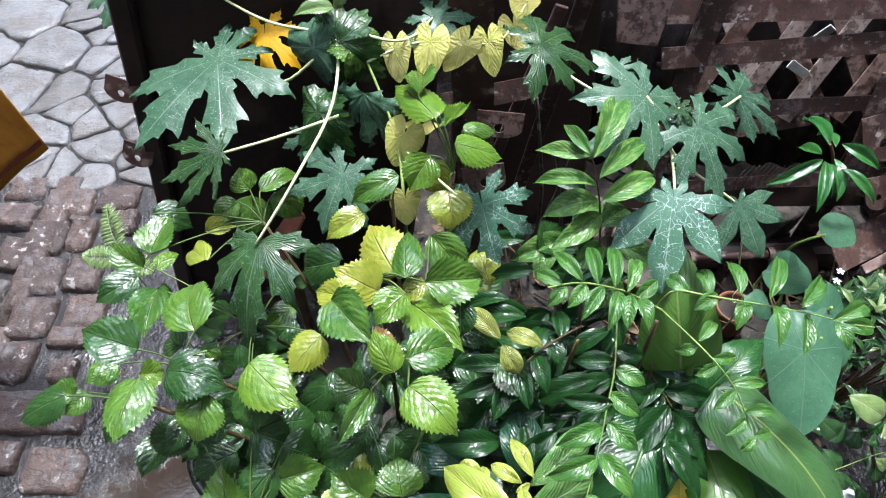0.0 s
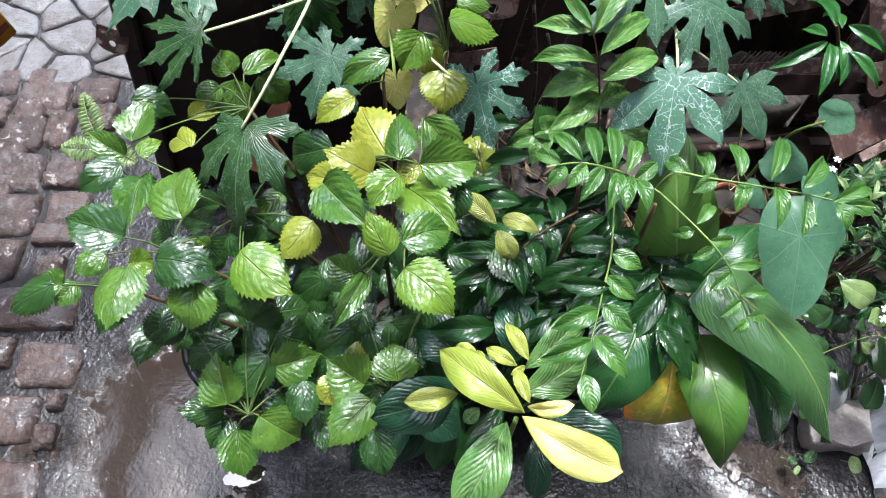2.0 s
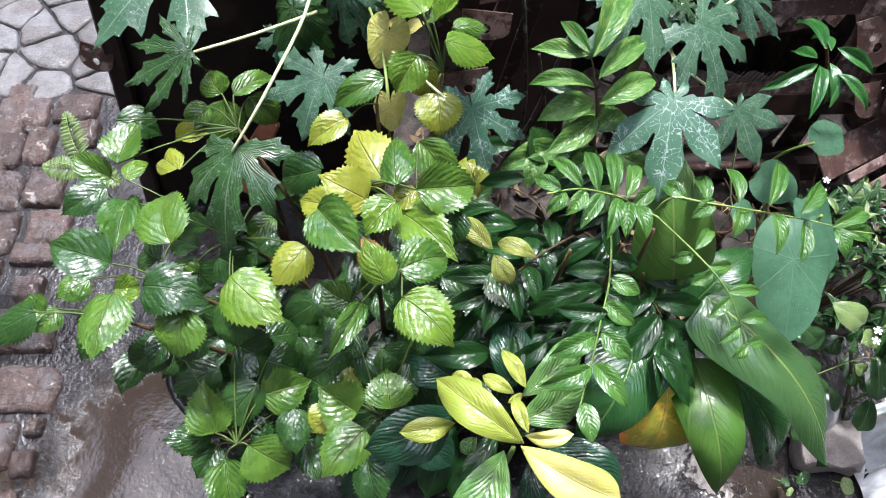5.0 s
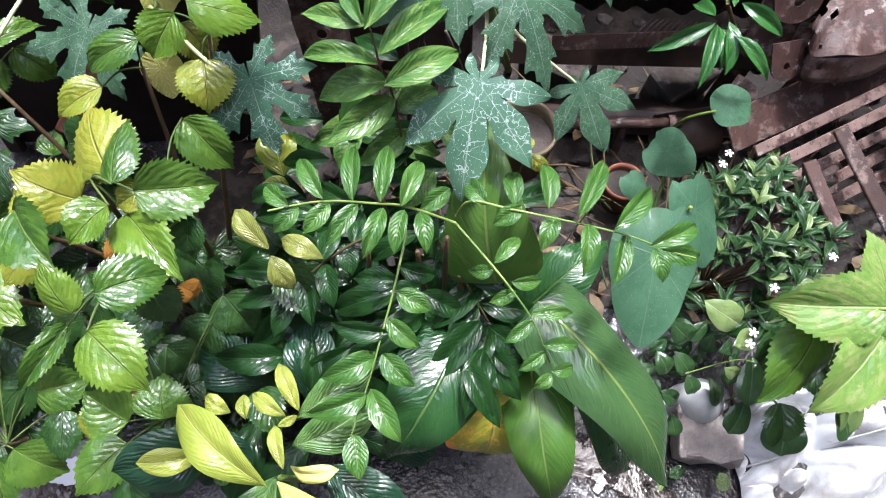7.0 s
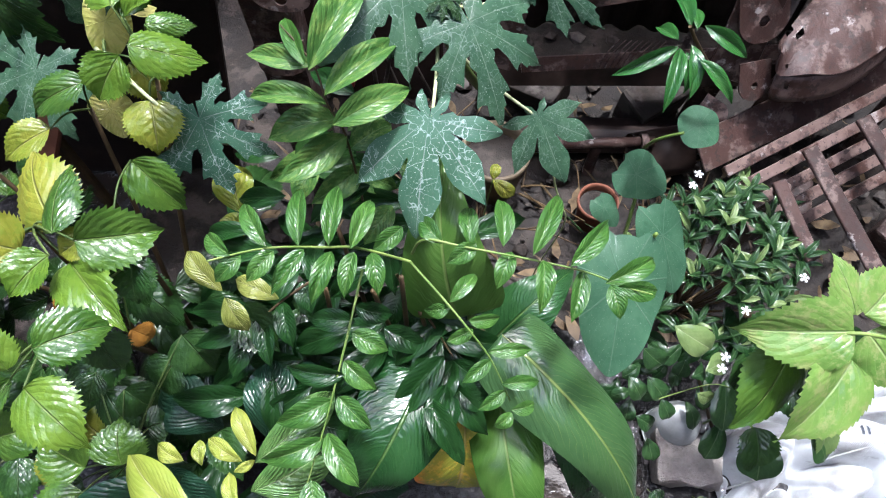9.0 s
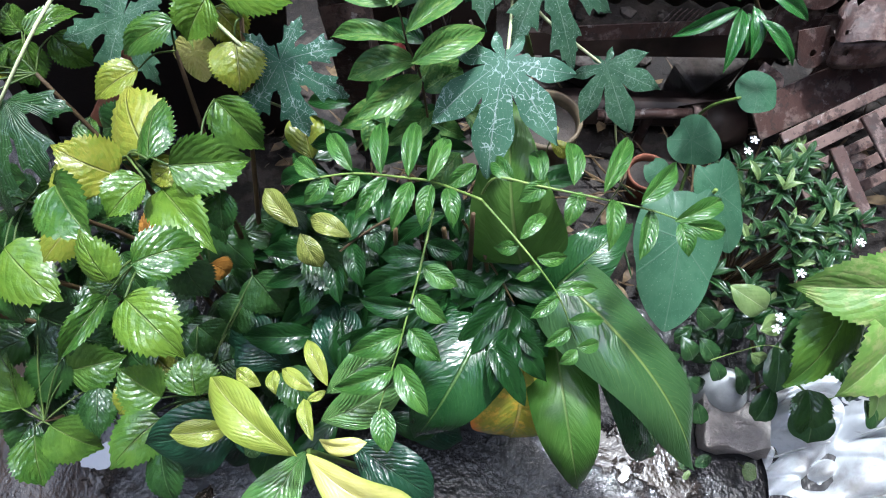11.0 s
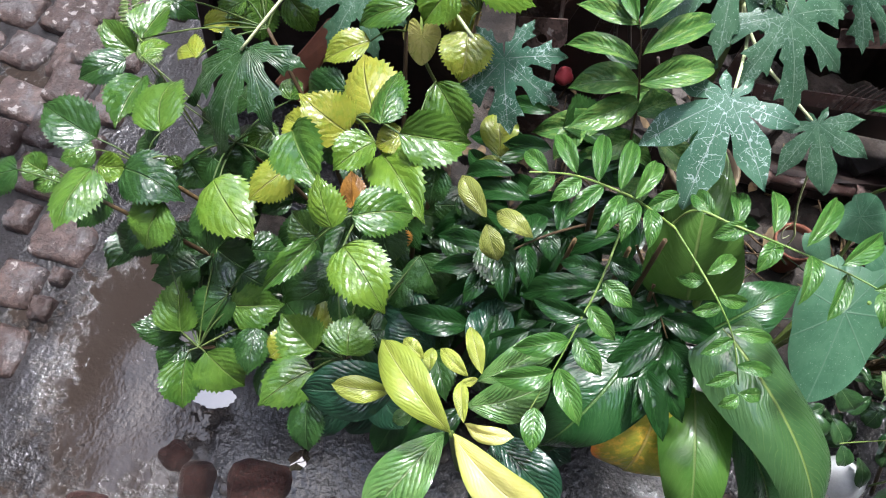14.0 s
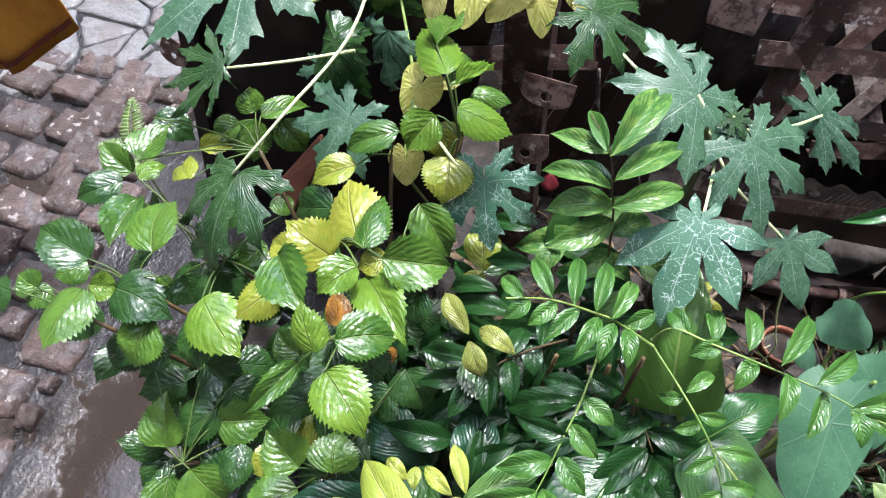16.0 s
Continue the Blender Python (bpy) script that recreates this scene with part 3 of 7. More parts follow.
LEAFY = ((0, 0.5), (0.10, 0.33), (0.20, 0.18), (0.28, 0.135), (0.38, 0.155), (0.50, 0.195), (0.60, 0.19), (0.72, 0.145), (0.85, 0.08), (1.0, 0.0))
PALM = [fan("papaya_leaf", ((0, 1.0), (46, 0.95 - 0.08 * k), (-46, 0.92), (93, 0.84), (-92, 0.80 + 0.04 * k), (140, 0.56), (-140, 0.6)), TOOTHED, 0.75, 0.14 + 0.08 * k, 0.10, 0.22, 0.05, 51 + k) for k in range(3)]
STAR = [fan("papaya_leaf", ((0, 1.0), (45, 0.86), (-44, 0.84), (92, 0.50), (-84, 0.60), (142, 0.26), (-142, 0.26)), LEAFY, 0.25, 0.14 + 0.06 * k, 0.08, 0.12, 0.04, 61 + k) for k in range(2)]
NARROW = tuple((p, h * (1.0 if p < 0.15 else 0.66)) for p, h in TOOTHED)
SPREAD = [fan("papaya_leaf", ((0, 1.0), (50, 1.16), (82, 0.92), (139, 0.36), (-168, 0.44), (-134, 0.5), (-92, 0.52), (-51, 0.86)), TOOTHED, 0.7, 0.10, 0.10, 0.14, 0.05, 55)]
SLENDER = [fan("papaya_leaf", ((0, 1.0), (-29, 0.92), (-60, 0.58), (31, 0.85), (64, 0.62), (112, 0.3), (-108, 0.25)), NARROW, 0.6, 0.16, 0.12, 0.2, 0.06, 56)]
DROOP = [fan("papaya_leaf", ((0, 1.0), (40, 0.82), (-46, 0.74), (84, 0.46), (-98, 0.58)), TOOTHED, 0.5, 0.35, 0.14, 0.4, 0.10, 57)]
CRUMPLED = [fan("papaya_leaf", ((0, 1.0), (36, 0.95), (-36, 0.98), (72, 0.86), (-72, 0.84)), TOOTHED, 0.45, 0.5, 0.9, 0.9, 0.35, 58)]
CRINKLED = [palm("round_leaf", lambda a: (0.84 + 0.16 * math.cos(math.radians(a))) * (1 + 0.05 * math.sin(math.radians(a * 21)) + 0.07 * math.sin(math.radians(a * 6))), [-150, -100, -50, 0, 50, 100, 150], 130, 7, 0.75, 0.42, 85 + k, 0.28) for k in range(2)]
FLAG = [strip("canna_leaf", point(egg(0.17, 0.80), 0.93, 1.05), 36, 6, 0.15, 0.05, 0.035, 0, 47, 0.0)]
CANNA = [strip("canna_leaf", point(egg(0.17, 0.80), 0.93, 1.05), 36, 6, 0.24 + 0.06 * k, 0.05, 0.035, 0, 47 + k, 0.3) for k in range(2)]
HEARTS = [palm("heart_leaf", heart, [-150, -100, -50, 0, 50, 100, 150], 84, 5, 0.12 + 0.1 * k, 0.05, 71 + k, 0.004) for k in range(2)]
ROUND = [palm("round_leaf", lambda a: 0.9 + 0.1 * math.cos(math.radians(a)) + 0.03 * math.sin(math.radians(a * 5)), [-150, -100, -50, 0, 50, 100, 150], 48, 4, 0.1, 0.08, 81, 0.01)]
TRIL = [toothed("pointed_leaf", point(egg(0.42, 1.05), 0.70, 1.35), 14, 0.065, 6, 0.06, 0.06 + 0.14 * k, 0.03, 0.12, 0.1 - 0.2 * k, 91 + k) for k in range(2)]
TAROS = [palm("heart_leaf", lambda a: max(0.46, heart(a)) * 1.08 if abs(a) > 40 else heart(a) * (1 + 0.08 * abs(a) / 40), [-150, -100, -50, 0, 50, 100, 150], 96, 6, 0.16 + 0.1 * k, 0.10, 75 + k, 0.004) for k in range(2)]
pick = random.Random(5)
PALM_LIKE = ("papaya_leaf", "heart_leaf", "round_leaf")


def leaf(plant, kind, material, base, tip, wide, face=(0.0, -0.5, 1.0), roll=None, name="leaf", label=""):
    """A leaf from base (palmate ones: from the stalk's end) to tip; wide: its breadth in metres, for palmate ones a factor."""
    base, tip = Vector(base), Vector(tip)
    y = tip - base
    size = y.length
    y.normalize()
    x = y.cross(Vector(face)).normalized()
    z = x.cross(y)
    blade = pick.choice(kind)
    across = wide * size if blade.key in PALM_LIKE else wide
    m = Matrix((x, y, z)).transposed().to_4x4()
    m = m @ Matrix.Rotation(radians(pick.uniform(-14, 14) if roll is None else roll), 4, "Y")
    ob = new(name, blade.mesh(material))
    ob.matrix_basis = Matrix.Translation(base) @ m @ Matrix.Diagonal((across, size, size, 1))
    if plant:
        ob.parent = plant
        ob.matrix_parent_inverse = Matrix.Translation(-Vector(plant.location))
    if label:
        ob["label"] = label
    return ob


def petiole(plant, base, node, r=0.0012, material=None, sag=0.01):
    a, b = Vector(node), Vector(base)
    return tube("petiole", [a, (a + b) / 2 + Vector((0, 0, sag)), b], r * 1.3, r, material or STEM, plant, 5)

# ---- ground ----
def ground_height(x, y):
    """Soft unevenness of the trodden mud."""
    h = 0.010 * noise.noise(Vector((x * 3, y * 3, 0))) + 0.006 * noise.noise(Vector((x * 9, y * 9, 4))) + 0.003 * noise.noise(Vector((x * 26, y * 26, 9)))
    if x < -0.86 or (y > 1.42 and x < -0.4):
        return 0.5 * h - (0.006 if y > 1.42 else 0.016)
    return h - 0.012


def make_ground():
    xs = [-40, -12, -5] + [-2.4 + 0.03 * i for i in range(155)] + [5, 12, 40]
    ys = [-40, -12, -4] + [-0.6 + 0.03 * i for i in range(125)] + [6, 12, 40]
    verts = [(x, y, ground_height(x, y) if abs(x) < 3 and -1 < y < 4 else -0.012) for y in ys for x in xs]
    n = len(xs)
    faces = [(j * n + i, j * n + i + 1, (j + 1) * n + i + 1, (j + 1) * n + i) for j in range(len(ys) - 1) for i in range(n - 1)]
    ob = mesh_ob("ground", verts, faces, MUD)
    tagged(ob, "wet trodden mud and cement with a thin film of water", "ground", kind="structure")
    return ob


ground = make_ground()


def brick_mesh(seed, lump=False):
    """A worn block, one unit wide and long: chipped corners, a pitted top and a broken edge."""
    rnd = random.Random(seed)
    n = 9
    verts, faces = [], []
    cut = [rnd.choice((0.26, 0.36, 0.16, 0.10) if lump else (0.02, 0.05, 0.16)) for _ in range(4)]
    slope = rnd.uniform(-0.18, 0.18), rnd.uniform(-0.18, 0.18)
    for j in range(n + 1):
        for i in range(n + 1):
            u, v = i / n * 2 - 1, j / n * 2 - 1
            r = max(abs(u), abs(v))
            k = 1 - cut[(u > 0) + 2 * (v > 0)] * (abs(u * v)) ** 2.5
            z = 1.0 - 0.5 * max(0.0, (r - 0.82) / 0.18) ** 2 + 0.2 * noise.noise(Vector((u * 2.2 + seed * 5, v * 2.2, seed))) + 0.2 * noise.noise(Vector((u * 6 + seed * 5, v * 6, seed))) + slope[0] * u + slope[1] * v
            if lump:
                z = 0.9 - 1.9 * max(0.0, ((u * u + v * v) ** 0.5 * 0.5 + r * 0.5 - 0.42) / 0.7) ** 2 + 0.42 * noise.noise(Vector((u * 1.8 + seed * 5, v * 1.8, seed))) + 0.14 * noise.noise(Vector((u * 5 + seed * 5, v * 5, seed)))
            edge = 1 + (0.16 if lump else 0.0) * noise.noise(Vector((u * 1.3 + seed * 3, v * 1.3, 5))) * r + (0.07 * noise.noise(Vector((u * 2.5 + seed, v * 2.5, 7))) + 0.03 * noise.noise(Vector((u * 8 + seed, v * 8, 7))) if r > 0.7 else 0)
            verts.append((u * k * 0.5 * edge, v * k * 0.5 * edge, z))
    rim = [i for i in range(n + 1)] + [(j + 1) * (n + 1) - 1 for j in range(1, n + 1)] + [n * (n + 1) + i for i in range(n - 1, -1, -1)] + [j * (n + 1) for j in range(n - 1, 0, -1)]
    low = len(verts)
    for i in rim:
        verts.append((verts[i][0] * 1.03, verts[i][1] * 1.03, -1.0))
    for j in range(n):
        for i in range(n):
            a = j * (n + 1) + i
            faces.append((a, a + 1, a + n + 2, a + n + 1))
    for i in range(len(rim)):
        k = (i + 1) % len(rim)
        faces.append((rim[i], low + i, low + k, rim[k]))
    return verts, faces


BRICKS = []
for k in range(8):
    for mat in (BRICK, STONE_GREY):
        v_, f_ = brick_mesh(k + 1)
        me = bpy.data.meshes.new("brick")
        me.from_pydata(v_, [], f_)
        me.polygons.foreach_set("use_smooth", [True] * len(me.polygons))
        me.materials.append(mat)
        BRICKS.append(me)


LUMPS = []
for k in range(5):
    v_, f_ = brick_mesh(k + 21, True)
    me = bpy.data.meshes.new("brick")
    me.from_pydata(v_, [], f_)
    me.polygons.foreach_set("use_smooth", [True] * len(me.polygons))
    me.materials.append(BRICK_SUNK)
    LUMPS.append(me)


def sunk_brick(parent, x, y, wide, deep, top, turn, k):
    """A worn brick half sunk in the mud."""
    ob = new("brick", LUMPS[k % 5])
    ob.parent = parent
    ob.matrix_basis = pose(x, y, top - 0.036, 0, 0, turn) @ Matrix.Diagonal((wide, deep, 0.032, 1))
    return ob


def brick(parent, x, y, wide, deep, top, turn, grey, k):
    ob = new("brick", BRICKS[2 * (k % 8) + (1 if grey else 0)])
    ob.parent = parent
    ob.matrix_basis = pose(x, y, top - 0.035, 0, 0, turn) @ Matrix.Diagonal((wide, deep, 0.035, 1))
    return ob


WATER = Nodes("clear_water")
WATER.set(WATER.bsdf, "Base Color", rgb("2A241F")), WATER.set(WATER.bsdf, "Roughness", 0.02), WATER.set(WATER.bsdf, "IOR", 1.33)
WATER.set(WATER.bsdf, "Specular IOR Level", 1.0), WATER.set(WATER.bsdf, "Coat Weight", 1.0), WATER.set(WATER.bsdf, "Coat Roughness", 0.01)


def puddle(x, y, wide, deep, turn, seed):
    """A thin sheet of standing water with a frayed edge, lying in a hollow of the mud."""
    n = 72
    ring = []
    for i in range(n):
        a = 2 * math.pi * i / n
        r = 1 + 0.34 * noise.noise(Vector((math.cos(a) * 1.3, math.sin(a) * 1.3, seed))) + 0.22 * noise.noise(Vector((math.cos(a) * 4.5, math.sin(a) * 4.5, seed + 3)))
        ring.append(pose(x, y, 0, 0, 0, turn) @ Vector((0.5 * wide * r * math.cos(a), 0.5 * deep * r * math.sin(a), 0)))
    top = max(ground_height(p.x, p.y) for p in ring) + 0.002
    verts = [Vector((x, y, top))] + [Vector((p.x, p.y, top)) for p in ring] + [Vector((x + (p.x - x) * 1.04, y + (p.y - y) * 1.04, top - 0.012)) for p in ring]
    faces = [(0, 1 + i, 1 + (i + 1) % n) for i in range(n)] + [(1 + i, 1 + n + i, 1 + n + (i + 1) % n, 1 + (i + 1) % n) for i in range(n)]
    tagged(mesh_ob("puddle", verts, faces, WATER.mat, smooth=False), "small clear puddle lying in the mud and mirroring the sky", "puddle", kind="structure")


puddle(-0.423, 0.393, 0.085, 0.05, 10, 1)
puddle(-0.210, 0.325, 0.045, 0.035, 60, 2)
puddle(-0.071, 0.241, 0.05, 0.03, 30, 3)
SLAB_Y = 1.46
path = tagged(new("pavement"), "uneven path of worn red bricks and pale grey slabs, wet, with earth in the joints", "pavement", kind="structure")
rb = random.Random(12)


def slab(poly, top, k):
    """A worn flagstone: an uneven block with this outline, its arris rounded and its face pitted."""
    poly = [Vector(c) for c in poly]
    mid = sum(poly, Vector((0, 0))) / len(poly)
    ring = []
    for i, a in enumerate(poly):
        b = poly[(i + 1) % len(poly)]
        steps = max(2, int((b - a).length / 0.022))
        for j in range(steps):
            p = a.lerp(b, (j + 0.25) / steps)
            ring.append(p + (mid - p) * (0.03 + 0.10 * noise.noise(Vector((p.x * 30, p.y * 30, k)))))
    n = len(ring)
    verts, faces = [], []
    for f, z in ((1.02, -0.05), (1.0, -0.006), (0.965, 0.0), (0.8, 0.002), (0.5, 0.003), (0.2, 0.003)):
        for p in ring:
            q = mid + (p - mid) * f
            verts.append((q.x, q.y, top + z + (0.007 * noise.noise(Vector((q.x * 9, q.y * 9, k))) + 0.004 * noise.noise(Vector((q.x * 32, q.y * 32, k))) if f < 1.01 else 0)))
    for j in range(5):
        for i in range(n):
            h = (i + 1) % n
            faces.append((j * n + i, j * n + h, (j + 1) * n + h, (j + 1) * n + i))
    faces.append(tuple(range(5 * n, 6 * n)))
    return mesh_ob("slab", verts, faces, STONE_GREY, path)


def cell(p, others, joint):
    """The ground nearer to p than to the others, less half a joint all round."""
    poly = [p + Vector(c) for c in ((-0.2, -0.2), (0.2, -0.2), (0.2, 0.2), (-0.2, 0.2))]
    for q in others:
        d = (q - p).length
        if d > 0.5 or d < 1e-6:
            continue
        n = (q - p) / d
        limit = d / 2 - joint
        cut = []
        for i, a in enumerate(poly):
            b = poly[(i + 1) % len(poly)]
            u, v = (a - p).dot(n) - limit, (b - p).dot(n) - limit
            if u <= 0:
                cut.append(a)
            if u * v < 0:
                cut.append(a.lerp(b, u / (u - v)))
        poly = cut
    return poly


seeds = []
for j in range(-1, 20):
    x = -0.44 - 0.07 * (j % 2)
    while x > -2.4:
        far = x < -1.35
        if not (far and j % 2):
            seeds.append(Vector((x + rb.uniform(-0.05, 0.05), SLAB_Y + 0.03 + 0.098 * j + rb.uniform(-0.034, 0.034))))
        x -= 0.27 if far else rb.choice((0.08, 0.12, 0.15, 0.19))
for k, p in enumerate(seeds):
    poly = cell(p, seeds, rb.uniform(0.001, 0.005))
    if len(poly) > 2 and p.y > SLAB_Y - 0.02:
        slab(poly, 0.004 + rb.uniform(-0.004, 0.006), k)
count = 0
row_y = 0.30
while row_y < SLAB_Y:
    deep = rb.uniform(0.095, 0.125)
    x = -1.13
    while x > -2.4:
        wide = rb.choice((rb.uniform(0.12, 0.16), rb.uniform(0.12, 0.16), rb.uniform(0.06, 0.09)))
        gy = row_y + 0.03 * math.sin(x * 4)
        brick(path, x - wide / 2, gy, wide * 0.93, deep * rb.uniform(0.86, 0.93), 0.012 + rb.uniform(-0.006, 0.01), rb.uniform(-6, 6), 0, count)
        x -= wide + rb.uniform(0.006, 0.018)
        count += 1
    row_y += deep + rb.uniform(0.008, 0.018)

# bricks of the path's near side and in the mud in front
brick(path, -1.150, 1.385, 0.143, 0.105, 0.014, 1, 0, 1)
brick(path, -1.008, 1.407, 0.112, 0.092, 0.014, 1, 0, 2)
brick(path, -1.165, 1.264, 0.112, 0.118, 0.014, 1, 0, 3)
brick(path, -1.071, 1.269, 0.074, 0.105, 0.014, 1, 0, 4)
brick(path, -1.087, 1.321, 0.060, 0.025, 0.014, 1, 0, 5)
brick(path, -1.137, 1.133, 0.127, 0.117, 0.014, 2, 0, 6)
brick(path, -1.016, 1.143, 0.091, 0.109, 0.014, 1, 0, 7)
brick(path, -1.102, 1.002, 0.112, 0.119, 0.014, 2, 0, 8)
brick(path, -0.973, 1.022, 0.104, 0.102, 0.014, 2, 0, 9)
brick(path, -1.091, 0.875, 0.080, 0.111, 0.014, 2, 0, 10)
brick(path, -0.984, 0.949, 0.105, 0.057, 0.014, 2, 0, 11)
brick(path, -0.970, 0.854, 0.069, 0.063, 0.014, 2, 0, 12)
brick(path, -0.990, 0.750, 0.228, 0.108, 0.014, 2, 0, 13)
brick(path, -0.897, 0.614, 0.132, 0.102, 0.014, 2, 0, 14)
brick(path, -1.016, 0.641, 0.055, 0.076, 0.014, 2, 0, 15)
brick(path, -0.933, 0.489, 0.093, 0.103, 0.014, 2, 0, 16)
brick(path, -0.855, 0.455, 0.047, 0.054, 0.014, 2, 0, 17)
brick(path, -0.855, 0.531, 0.032, 0.039, 0.014, 2, 0, 18)
brick(path, -0.889, 0.350, 0.106, 0.106, 0.014, 3, 0, 19)
brick(path, -0.964, 1.319, 0.072, 0.076, 0.014, 1, 0, 20)
sunk_brick(path, -0.269, 0.256, 0.142, 0.122, 0.024, 8, 21)
sunk_brick(path, -0.384, 0.230, 0.090, 0.098, 0.018, 20, 22)
sunk_brick(path, -0.446, 0.262, 0.074, 0.070, 0.014, -15, 23)
sunk_brick(path, -0.122, 0.244, 0.135, 0.105, 0.004, 12, 24)
sunk_brick(path, -0.571, 0.131, 0.104, 0.056, 0.014, 12, 25)

# ---- behind the plants: scrap iron, sheet, boards ----
def plate(name, quad, thick, material, parent, label=""):
    """A flat piece with these four corners and a thickness behind it."""
    v = [Vector(p) for p in quad]
    n = (v[1] - v[0]).cross(v[3] - v[0]).normalized() * thick
    bm = bmesh.new()
    f = [bm.verts.new(p) for p in v]
    g = [bm.verts.new(p - n) for p in v]
    bm.faces.new(f), bm.faces.new(g[::-1])
    for i in range(4):
        bm.faces.new((f[i], g[i], g[(i + 1) % 4], f[(i + 1) % 4]))
    bmesh.ops.bevel(bm, geom=bm.edges[:], offset=thick * 0.25, segments=1, affect="EDGES")
    return part(name, bm, material, parent, label)


def angle_iron(name, a, b, wide, material, parent, face=(0, -1, 0.3), thick=0.006):
    """An angle iron: two flats along one line."""
    a, b = Vector(a), Vector(b)
    y = (b - a).normalized()
    x = y.cross(Vector(face)).normalized()
    z = x.cross(y)
    bm = bmesh.new()
    pro = [(-wide / 2, 0), (wide / 2, 0), (wide / 2, -wide), (wide / 2 - thick, -wide), (wide / 2 - thick, -thick), (-wide / 2, -thick)]
    r1 = [bm.verts.new(a + x * p + z * q) for p, q in pro]
    r2 = [bm.verts.new(b + x * p + z * q) for p, q in pro]
    for i in range(6):
        k = (i + 1) % 6
        bm.faces.new((r1[i], r1[k], r2[k], r2[i]))
    bm.faces.new(r1[::-1]), bm.faces.new(r2)
    return part(name, bm, material, parent)


def tab(parent, at, size, face=(0, -1, 0.35), material=None, turn=0.0):
    """A lug with rounded end and a drilled hole."""
    n = 18
    y = Vector(face).normalized()
    x = Vector((1, 0, 0)) - y * y.x
    x.normalize()
    z = y.cross(x)
    rot = Matrix.Rotation(radians(turn), 3, y)
    x, z = rot @ x, rot @ z
    w, h = size
    outer = [(-w / 2, h / 2), (0, h / 2), (w / 2, h / 2)] + [(w / 2 * math.cos(a), -0.1 * h - 0.4 * h * math.sin(a)) for a in [math.pi * i / 14 for i in range(15)]]
    inner = []
    for p, q in outer:
        a = math.atan2(q + 0.12 * h, p)
        inner.append((0.11 * w * math.cos(a), -0.12 * h + 0.11 * w * math.sin(a)))
    bm = bmesh.new()
    rings = []
    for d in (0.0, 0.004):
        rings.append([bm.verts.new(Vector(at) + x * p + z * q - y * d) for p, q in outer])
        rings.append([bm.verts.new(Vector(at) + x * p + z * q - y * d) for p, q in inner])
    for i in range(n):
        k = (i + 1) % n
        bm.faces.new((rings[0][i], rings[0][k], rings[1][k], rings[1][i]))
        bm.faces.new((rings[2][k], rings[2][i], rings[3][i], rings[3][k]))
        bm.faces.new((rings[0][k], rings[0][i], rings[2][i], rings[2][k]))
        bm.faces.new((rings[1][i], rings[1][k], rings[3][k], rings[3][i]))
    return part("lug", bm, material or RUST, parent, "drilled rusty lug")


def solid(name, lo, hi, material, label, category="wall"):
    """A plain wall or slab between two corners."""
    bm = box_bm([q - p for p, q in zip(lo, hi)], 0.01, 1)
    bmesh.ops.translate(bm, vec=[(p + q) / 2 for p, q in zip(lo, hi)], verts=bm.verts)
    return tagged(part(name, bm, material), label, category, kind="structure")


# Added walls: one darkens the background, three unseen ones block and shape sky light.
solid("wall_back", (-0.6, 2.05, -0.1), (2.3, 2.25, 2.1), WALL, "added plaster wall that darkens the background behind the scrap")
solid("wall_house", (-2.7, -1.4, -0.1), (2.1, -1.2, 4.2), WALL, "unseen added wall facing the plants, blocks sky light and reflections")
solid("wall_side", (2.1, -1.4, -0.1), (2.3, 2.05, 4.2), WALL, "unseen added wall on the right, blocks sky light and reflections")
solid("wall_lane", (-2.9, -1.4, -0.1), (-2.7, 6.0, 4.2), WALL, "unseen added wall on the left, blocks sky light on the path")


sheet = thing("metal_door", "dark brown painted steel door leaf leaning on edge with hinge lugs", "metal door", at=(-0.4, 1.1, 0))
plate("panel", ((-0.73, 1.09, 0.0), (-0.16, 1.13, 0.0), (0.0, 1.13, 1.0), (-0.555, 1.09, 1.0)), 0.03, DARK_SHEET, sheet)
plate("edge_strip", ((-0.735, 1.065, 0.0), (-0.695, 1.065, 0.0), (-0.515, 1.065, 1.0), (-0.556, 1.065, 1.0)), 0.022, DARK_SHEET, sheet)
tab(sheet, (-0.652, 1.062, 0.525), (0.06, 0.05), material=RUST, turn=-20)
tab(sheet, (-0.622, 1.062, 0.69), (0.06, 0.045), material=RUST, turn=-20)
frame_iron = thing("angle_iron_frame", "rusty brown angle iron post with drilled lugs", "iron frame", at=(0.02, 1.08, 0))
angle_iron("post", (0.03, 1.10, 0.0), (0.0, 1.10, 1.05), 0.075, RUST, frame_iron)
tab(frame_iron, (0.035, 1.06, 0.475), (0.085, 0.06), material=RUST_LT, turn=10)
tab(frame_iron, (0.06, 1.05, 0.63), (0.085, 0.05), material=RUST_LT, turn=-5)
angle_iron("rail", (-0.14, 1.11, 0.60), (0.12, 1.12, 0.66), 0.04, RUST, frame_iron, (0, -1, 0.6))
bar("brace", (0.12, 1.25, 0.25), (0.20, 1.15, 0.85), 0.03, 0.008, RUST, frame_iron, (0, -1, 0.2))
bar("brace", (0.05, 1.22, 0.35), (0.17, 1.24, 0.75), 0.025, 0.008, RUST, frame_iron, (0, -1, 0.2))

